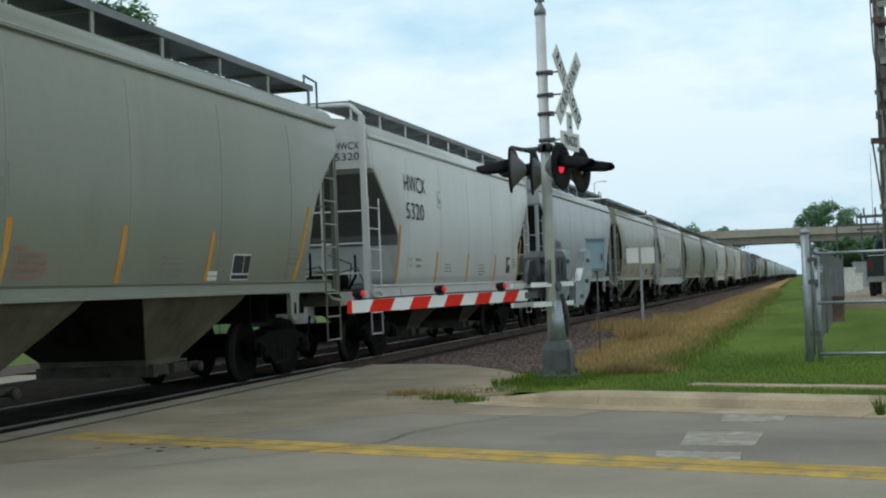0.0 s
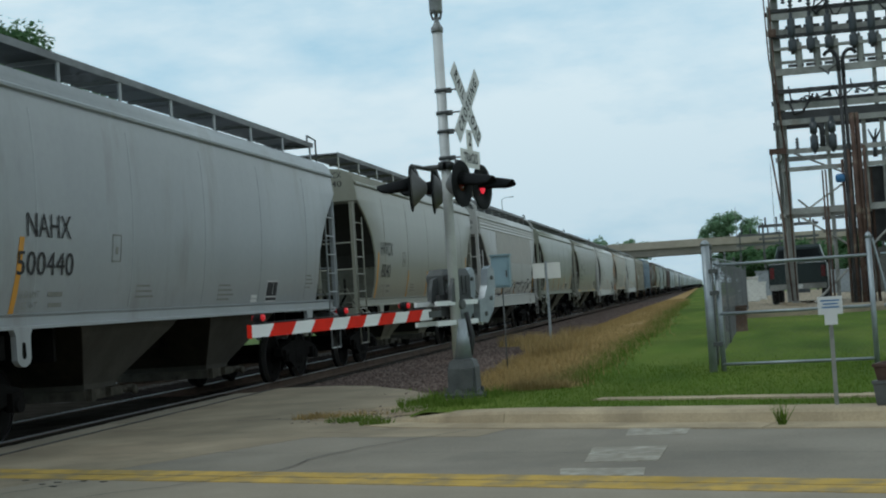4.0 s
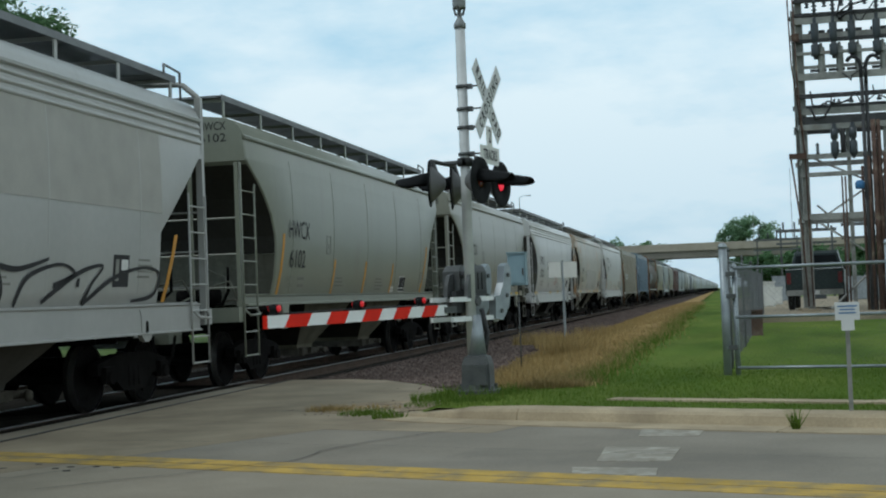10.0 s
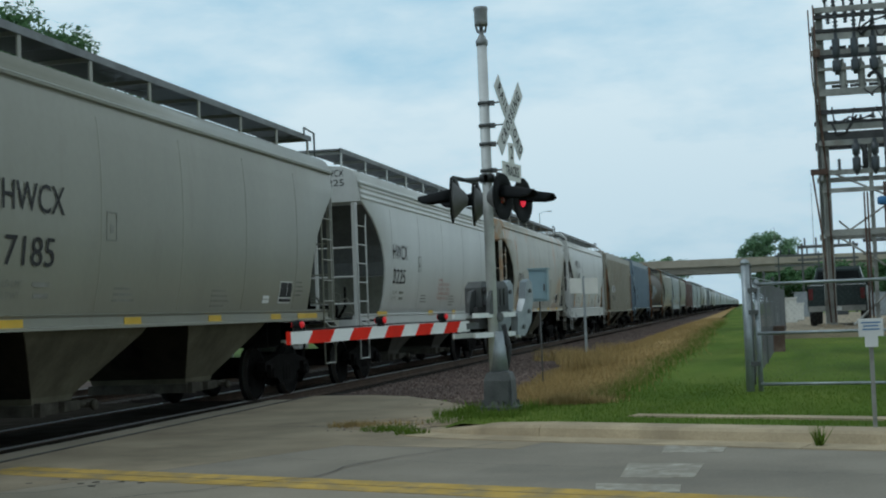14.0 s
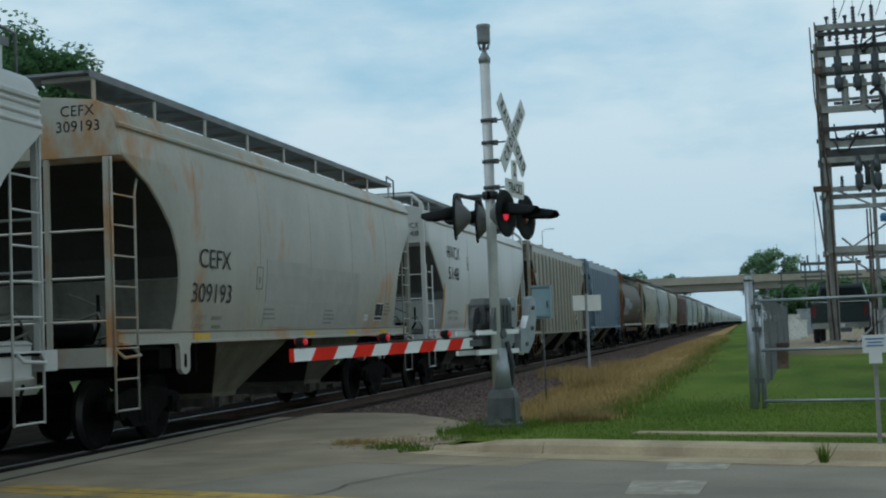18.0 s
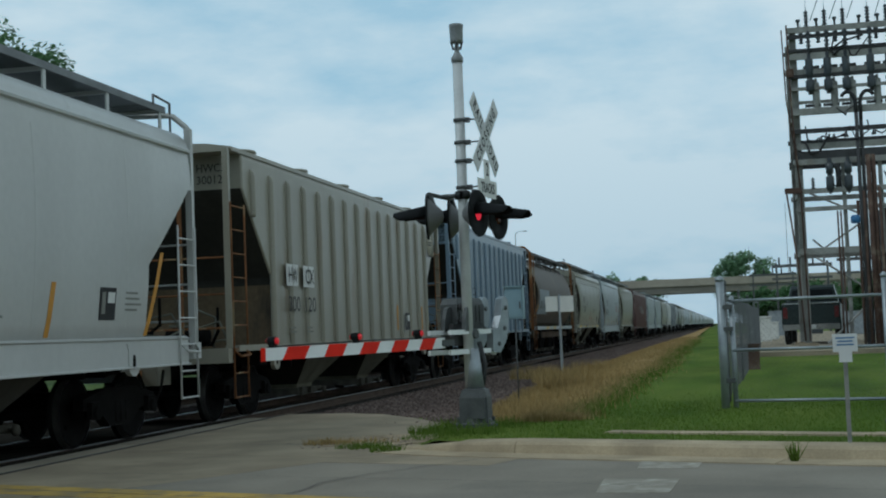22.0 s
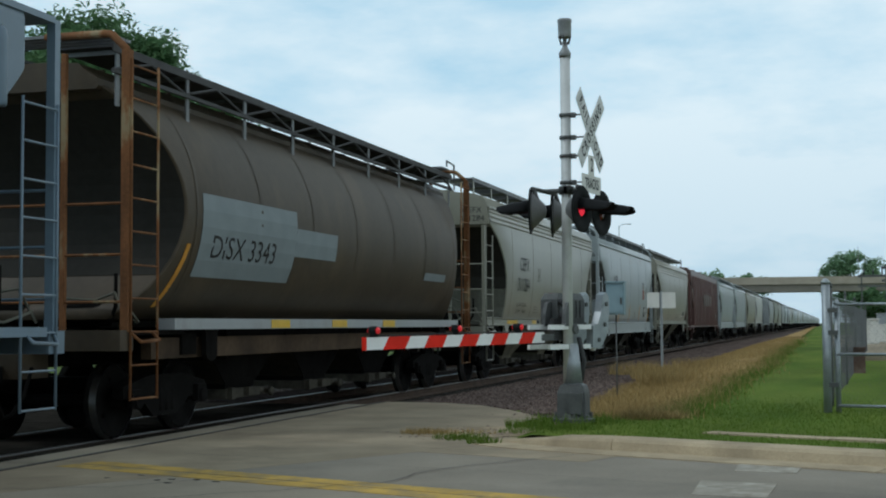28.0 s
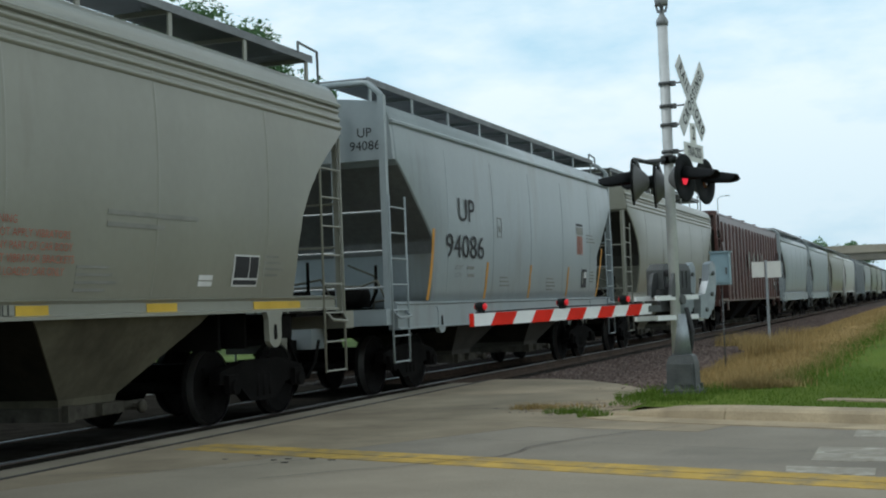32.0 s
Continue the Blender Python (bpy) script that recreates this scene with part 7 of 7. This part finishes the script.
tpart("lamp_can", "bluecan", turned, [(0.02, 3.85), (0.14, 3.87), (0.15, 4.05), (0.1, 4.12), (0.02, 4.13)], 12, pose(1.62, -0.4, 0), label="blue enamel can")
for x in (0.0, 3.95, TWX):
    for y in (0.0, TWD):
        tpart("footing", "concrete", box, x - 0.3, x + 0.3, y - 0.3, y + 0.3, -0.3, 0.12)

# smaller frames and masts behind
for x, y, h in ((3.8, 96, 4.9), (7.8, 92, 5.0), (12.0, 90, 5.2), (2.8, 122, 5.2)):
    f = thing("line_frame", "grey lattice frame carrying yard wires", "steel frame", pose(x, y, 0.4))
    for dx in (0, 3.4):
        for dy in (-0.12, 0.12):
            quick("post", M["castgrey"], f, box, dx - 0.06, dx + 0.06, dy - 0.03, dy + 0.03, -0.2, h)
    quick("beam", M["castgrey"], f, box, -0.3, 3.7, -0.08, 0.08, h - 0.35, h - 0.15)
    quick("beam", M["castgrey"], f, box, -0.3, 3.7, -0.08, 0.08, h - 1.2, h - 1.05)
    for k in range(5):
        quick("insulator", M["porcelain"], f, rod, (0.2 + 0.75 * k, 0, h - 0.15), (0.2 + 0.75 * k, 0, h + 0.35), 0.06, 8)
for x, y, h in ((9.6, 200, 18.5), (4.2, 200, 12.5), (13.4, 230, 16.0)):
    f = thing("antenna_mast", "thin grey antenna mast in the distance", "mast", pose(x, y, -0.4))
    quick("pole", M["steelbeam"], f, rod, (0, 0, 0), (0, 0, h), 0.06, 6, r2=0.03)

# ---------------------------------------------------------------- the overpass and the distance
ovp = thing("overpass", "tan concrete road overpass crossing the railway", "bridge")
B0, B1 = Vector((-75, 236, 0)), Vector((120, 247, 0))
bd = (B1 - B0).normalized()
bn = Vector((-bd.y, bd.x, 0))


def along(bm, o0, o1, s0, s1, z0, z1):
    pts = [B0 + bd * a + bn * b for a, b in ((o0, s0), (o1, s0), (o1, s1), (o0, s1))]
    plank(bm, pts, z0, z1)


LEN = (B1 - B0).length
for k in range(13):
    bm = bmesh.new()
    along(bm, LEN * k / 13 + 0.02, LEN * (k + 1) / 13 - 0.02, 0.0, 0.3, 8.15, 9.25)
    part("parapet", bm, M["bridge"], ovp)
bm = bmesh.new()
along(bm, 0, LEN, -0.15, 10.2, 7.95, 8.2)
part("deck", bm, M["bridge"], ovp)
bm = bmesh.new()
along(bm, 0, LEN, 9.9, 10.2, 8.2, 9.25)
part("parapet", bm, M["bridge"], ovp)
for s in (0.5, 3.4, 6.4, 9.3):
    bm = bmesh.new()
    along(bm, 0, LEN, s - 0.25, s + 0.25, 6.75, 7.95)
    part("girder", bm, M["girder"], ovp)
for o in (22, 48, 92, 118, 150):
    for s in (1.2, 5.0, 8.8):
        c = B0 + bd * o + bn * s
        quick("pier_column", M["bridge"], ovp, rod, c + UP * -0.5, c + UP * 6.0, 0.5, 12)
    bm = bmesh.new()
    along(bm, o - 0.6, o + 0.6, 0.3, 9.8, 5.95, 6.75)
    part("pier_cap", bm, M["bridge"], ovp)
lampp = thing("street_lamp", "tall thin street lamp on the overpass", "street lamp", pose(-36.0, 243, 8.2))
quick("pole", M["steelbeam"], lampp, rod, (0, 0, 0), (0, 0, 10.8), 0.11, 8, r2=0.07)
quick("arm", M["steelbeam"], lampp, tube, [(0, 0, 10.7), (0.6, 0, 11.05), (1.6, 0, 11.1)], 0.05)
quick("lantern", M["steelbeam"], lampp, box, 1.4, 2.2, -0.15, 0.15, 11.0, 11.15)


# ---------------------------------------------------------------- trees
def leaves(rng, clumps, per, size):
    """Many small leaf blades in clumps; from_pydata for speed."""
    verts, faces = [], []
    for c, r in clumps:
        for _ in range(per):
            d = Vector((rng.gauss(0, 1), rng.gauss(0, 1), rng.gauss(0, 0.8)))
            d = d.normalized() * r * rng.random() ** 0.45
            p = c + d
            a = Vector((rng.uniform(-1, 1), rng.uniform(-1, 1), rng.uniform(-0.6, 0.6))).normalized()
            b = a.cross(Vector((rng.uniform(-1, 1), rng.uniform(-1, 1), 1))).normalized()
            s = size * rng.uniform(0.6, 1.3)
            k = len(verts)
            verts += [tuple(p - a * s), tuple(p + b * s * 0.45), tuple(p + a * s), tuple(p - b * s * 0.45)]
            faces.append((k, k + 1, k + 2, k + 3))
    return verts, faces


def tree(x, y, z, height, width, seed, label, per=160, leaf=0.22, nclump=70, trunk_r=0.3, foliage="leaf"):
    rng = random.Random(seed)
    t = thing("tree", label, "tree", pose(x, y, z))
    bm = bmesh.new()
    fork = height * 0.32
    rod(bm, (0, 0, -0.3), (0, 0, fork), trunk_r, 10, trunk_r * 0.75)
    tips = []
    for k in range(9):
        a = k * 0.7 + rng.uniform(-0.3, 0.3)
        out = width * 0.5 * rng.uniform(0.5, 0.95)
        top = height * rng.uniform(0.55, 0.93)
        p1 = Vector((0, 0, fork * rng.uniform(0.75, 1.0)))
        p2 = Vector((out * 0.45 * math.cos(a), out * 0.45 * math.sin(a), (fork + top) / 2))
        p3 = Vector((out * math.cos(a), out * math.sin(a), top))
        rod(bm, p1, p2, trunk_r * 0.4, 7, trunk_r * 0.25)
        rod(bm, p2, p3, trunk_r * 0.25, 6, trunk_r * 0.06)
        tips += [p2, p3, p2.lerp(p3, 0.5)]
    part("trunk", bm, M["bark"], t)
    clumps = [(p, width * 0.1) for p in tips]
    for _ in range(nclump):
        a, u = rng.uniform(0, 6.283), rng.uniform(-1, 1)
        r = math.sqrt(max(0, 1 - u * u)) * width * 0.5 * rng.uniform(0.6, 1.0)
        c = Vector((r * math.cos(a), r * math.sin(a), height * 0.64 + u * height * 0.34 * rng.uniform(0.7, 1.05)))
        clumps.append((c, width * rng.uniform(0.05, 0.12)))
    v, f = leaves(rng, clumps, per, leaf)
    me = bpy.data.meshes.new("crown")
    me.from_pydata(v, [], f)
    me.materials.append(M[foliage])
    part("crown", me, None, t)
    return t


tree(-35.1, 60, -0.4, 17.0, 15.0, 3, "tall leafy green tree behind the train", per=420, leaf=0.18, nclump=190)
tree(-46, 66, -0.4, 18.5, 13, 4, "leafy green tree further behind the train", per=120, leaf=0.2)
tree(4.4, 282, -0.4, 16.0, 13.0, 5, "round green tree beyond the overpass", per=140, leaf=0.35, foliage="leafhaze")
tree(9.0, 292, -0.4, 11.0, 12.0, 6, "low green tree beyond the overpass", per=90, leaf=0.35, nclump=50, foliage="leafhaze")
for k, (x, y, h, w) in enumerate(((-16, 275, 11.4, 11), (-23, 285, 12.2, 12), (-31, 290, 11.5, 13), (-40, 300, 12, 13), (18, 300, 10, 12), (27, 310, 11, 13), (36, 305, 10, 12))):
    tree(x, y, -0.4, h, w, 20 + k, "distant green tree beside the overpass", per=60, leaf=0.45, nclump=40, foliage="leafhaze")
for k, (x, y, h, w) in enumerate(((-60, 90, 14, 12), (-30, 130, 10, 11), (-52, 40, 13, 12), (-34, 30, 9, 9))):
    tree(x, y, -0.4, h, w, 40 + k, "green tree on the far side of the railway", per=70, leaf=0.3, nclump=45)

for k, (x, y, h, w) in enumerate(((5.0, 150, 5.0, 7.0), (10.5, 165, 6.0, 8.0), (15.5, 150, 5.5, 7.5))):
    tree(x, y, -0.2, h, w, 60 + k, "low dark green tree at the back of the yard", per=70, leaf=0.3, nclump=40)

# closing shapes across the road, behind the camera
hall = thing("brick_shop", "plain tan shop building across the road", "building", pose(6, -34, -0.42))
quick("wall", M["bridge"], hall, box, -16, 16, -5, 5, 0, 5.2)
quick("roof", M["girder"], hall, box, -16.3, 16.3, -5.3, 5.3, 5.21, 5.6)
for k in range(6):
    w = quick("window", M["glass"], hall, box, -13 + 4.6 * k, -10.6 + 4.6 * k, 5.0, 5.06, 1.0, 3.2)

# ---------------------------------------------------------------- loose cover: stones, grass, weeds
def stuff(name, verts, faces, mat, label, category):
    me = bpy.data.meshes.new(name)
    me.from_pydata(verts, [], faces)
    me.materials.append(M[mat])
    return tagged(part(name, me, None), label, category, kind="stuff")


rg = random.Random(11)
V, F_ = [], []
CUBE = ((0, 1, 2), (0, 2, 3), (0, 3, 4), (0, 4, 1), (5, 2, 1), (5, 3, 2), (5, 4, 3), (5, 1, 4))
for _ in range(40000):
    y = 20.0 + 110 * rg.random() ** 2.0
    if y < 23.4 - max(0, x + 6.5) * 1.35:
        y += 3.4
    x = rg.uniform(-7.9, -3.7)
    if x > -4.3 and rg.random() < 0.5:
        continue
    z = float(np.interp(x, [-8.1, -7.4, -6.4, -5.4, -4.4, -3.7], [-0.19, -0.11, -0.09, -0.05, -0.02, -0.01]))
    s = rg.uniform(0.02, 0.055)
    k = len(V)
    for d in ((0, 0, 1), (1, 0, 0), (0, 1, 0), (-1, 0, 0), (0, -1, 0), (0, 0, -1)):
        V.append((x + s * (d[0] + rg.uniform(-0.35, 0.35)), y + s * (d[1] + rg.uniform(-0.35, 0.35)), z + s * 0.7 * (d[2] + rg.uniform(-0.3, 0.3))))
    F_ += [tuple(k + i for i in f) for f in CUBE]
stuff("ballast_stones", V, F_, "stone", "loose grey and reddish crushed stones beside the rails", "ballast")


def blades(count, place, mat, name, label, h0, h1, w, bend=0.4):
    V, F_ = [], []
    for _ in range(count):
        p = place()
        if p is None:
            continue
        h = rg.uniform(h0, h1)
        a = rg.uniform(0, 6.283)
        lean = rg.uniform(0, bend) * h
        b = rg.uniform(0, 6.283)
        dx, dy = math.cos(a) * w, math.sin(a) * w
        k = len(V)
        V += [(p[0] - dx, p[1] - dy, p[2] - 0.01), (p[0] + dx, p[1] + dy, p[2] - 0.01), (p[0] + lean * math.cos(b), p[1] + lean * math.sin(b), p[2] + h)]
        F_.append((k, k + 1, k + 2))
    return stuff(name, V, F_, mat, label, "grass")


def on_lawn():
    y = 12.0 + 11 * rg.random()
    x = rg.uniform(-3.75, 0.24 * y + 1.2)
    if y > 20.5 + rg.gauss(0, 1.2) or y < curb_y(x) + 0.05 or (verge_edge(y) > x + rg.gauss(0, 0.2) and y > 17.8 + rg.gauss(0, 0.2)):
        return None
    q = Vector((x, y, 0)) - P0
    v = q.dot(RV)
    if 5.28 < v + 0.07 * q.dot(RU) < 5.66 and q.dot(RU) > -0.75 and rg.random() < 0.93:
        return None
    return (x, y, lawn_z(x, y))


blades(60000, on_lawn, "blade", "grass", "short green grass blades on the lawn", 0.015, 0.045, 0.006)


def on_verge():
    y = 17.7 + 76 * rg.random() ** 1.75
    w = verge_west(y)
    x = rg.uniform(w - 0.2, verge_edge(y) + abs(rg.gauss(0, 0.28)))
    f = min(1.0, max(0.0, (x - w) / (verge_edge(y) - w) * 1.6))
    return (x, y, lawn_z(x, y) * f + shoulder_z(x) * (1 - f))


blades(60000, on_verge, "dryblade", "dry_grass", "straw-coloured dry grass along the verge", 0.04, 0.15, 0.008, 0.9)


def on_edge():
    y = 18.4 + 60 * rg.random() ** 1.8
    x = verge_edge(y) + rg.gauss(0.12, 0.2)
    return (x, y, lawn_z(x, y) + 0.02)


blades(16000, on_edge, "blade", "grass", "green grass growing into the dry verge", 0.02, 0.075, 0.008, 0.8)


def clump(cx, cy, cz, r):
    def place():
        a, d = rg.uniform(0, 6.283), r * rg.random() ** 0.7
        return (cx + d * math.cos(a) * 1.3, cy + d * math.sin(a), cz)
    return place


for cx, cy, cz, r, h, n, mat in ((-4.9, 16.4, 0.0, 0.25, 0.1, 240, "dryblade"), (-4.25, 15.75, 0.0, 0.28, 0.1, 260, "blade"), (-3.85, 15.2, 0.0, 0.16, 0.1, 200, "blade"), (-4.5, 16.5, 0.0, 0.4, 0.07, 200, "dryblade"),
                                 (-3.6, 16.6, 0.1, 0.25, 0.12, 260, "blade"), (-3.0, 16.0, 0.12, 0.3, 0.1, 260, "blade"), (0.58, 13.12, 0.02, 0.03, 0.24, 45, "blade"), (-3.1, 17.0, 0.12, 0.5, 0.16, 400, "blade")):
    blades(n, clump(cx, cy, cz, r), mat, "weed", "tuft of green weeds in a joint" if mat == "blade" else "tuft of dry grass", h * 0.5, h, 0.008, 0.9)
for cx, cy, r in ((-3.05, 27.0, 0.5), (-3.5, 30.5, 0.6), (-3.3, 37, 0.7), (-4.4, 33, 0.6)):
    blades(900, clump(cx, cy, 0.15, r), "dryblade", "dry_grass", "brown clump of tall dry grass", 0.15, 0.36, 0.009, 0.8)
# gravel in the corner between apron and curb
V, F_ = [], []
for _ in range(350):
    x, y = rg.gauss(-4.35, 0.4), rg.gauss(16.6, 0.45)
    s = rg.uniform(0.008, 0.024)
    k = len(V)
    for d in ((0, 0, 1), (1, 0, 0), (0, 1, 0), (-1, 0, 0), (0, -1, 0), (0, 0, -1)):
        V.append((x + s * (d[0] + rg.uniform(-0.3, 0.3)), y + s * (d[1] + rg.uniform(-0.3, 0.3)), 0.0 + s * 0.7 * d[2]))
    F_ += [tuple(k + i for i in f) for f in CUBE]
stuff("gravel", V, F_, "stone", "loose gravel washed up beside the apron", "gravel")
bm = bmesh.new()
n = 18
plank(bm, [(-4.3 + (0.75 + 0.2 * math.sin(k * 2.3)) * math.cos(6.283 * k / n), 16.75 + (0.95 + 0.2 * math.sin(k * 3.1)) * math.sin(6.283 * k / n)) for k in range(n)], -0.1, 0.006)
tagged(part("gravel_patch", bm, M["sand"]), "gravelly bare patch beside the apron", "ground", kind="structure")
# near ties of both tracks
for cx in (TRACK_X, FAR_TRACK_X):
    tie_bm = bmesh.new()
    box(tie_bm, -1.3, 1.3, -0.11, 0.11, -0.33, -0.172)
    tie_me = mesh("tie", tie_bm, M["tie"])
    track = thing("ties", "row of dark wooden ties under the rails", "railway ties", pose(cx, 0, 0), kind="structure")
    for k in range(75):
        part("tie", tie_me, None, track, "", pose(0, 23.0 + 0.52 * k, 0.0, 0, 0, rg.uniform(-1, 1)))


# ---------------------------------------------------------------- what moves
def motions():
    times = [0, 4, 8, 12, 16, 20, 24, 28, 32]
    for car, middle in CARS:
        walk(car, [(t, pose(TRACK_X, middle - s_of(t), 0)) for t in times])
    # flashing is imitated: each lamp disc turns its glowing or dark face outward
    for bulb, second in BULBS:
        side = 0.0 if not second else 180.0
        rows = [(0.0, pose(0, 0, 0, 0, side, 0))]
        k = 0
        while True:
            t = 0.22 + 1.2148 * (k // 2) + (0.7 if k % 2 else 0.0)
            if t > 31.8:
                break
            rows += [(t + (j - 1) / 30, pose(0, 0, 0, 0, side + 60.0 * j, 0)) for j in range(4)]
            side += 180.0
            k += 1
        walk(bulb, rows + [(32.0, pose(0, 0, 0, 0, side, 0))])
    # each wheelset turns while its car rolls past the crossing
    for wheel, number, middle in AXLES:
        base = wheel.matrix_basis.copy()
        pass_t = (middle - 20.0) / 7.1
        a, b = max(0.0, pass_t - 2.6), min(32.0, pass_t + 2.6)
        if b <= a:
            continue
        rows, t = [(0.0, base)] if a > 0 else [], a
        while t < b:
            rows.append((t, base @ pose(0, 0, 0, math.degrees((s_of(t) - s_of(a)) / 0.457) % 360)))
            t += 2 / 30
        if rows[-1][0] < 32:
            rows.append((32.0, rows[-1][1]))
        walk(wheel, rows)


motions()
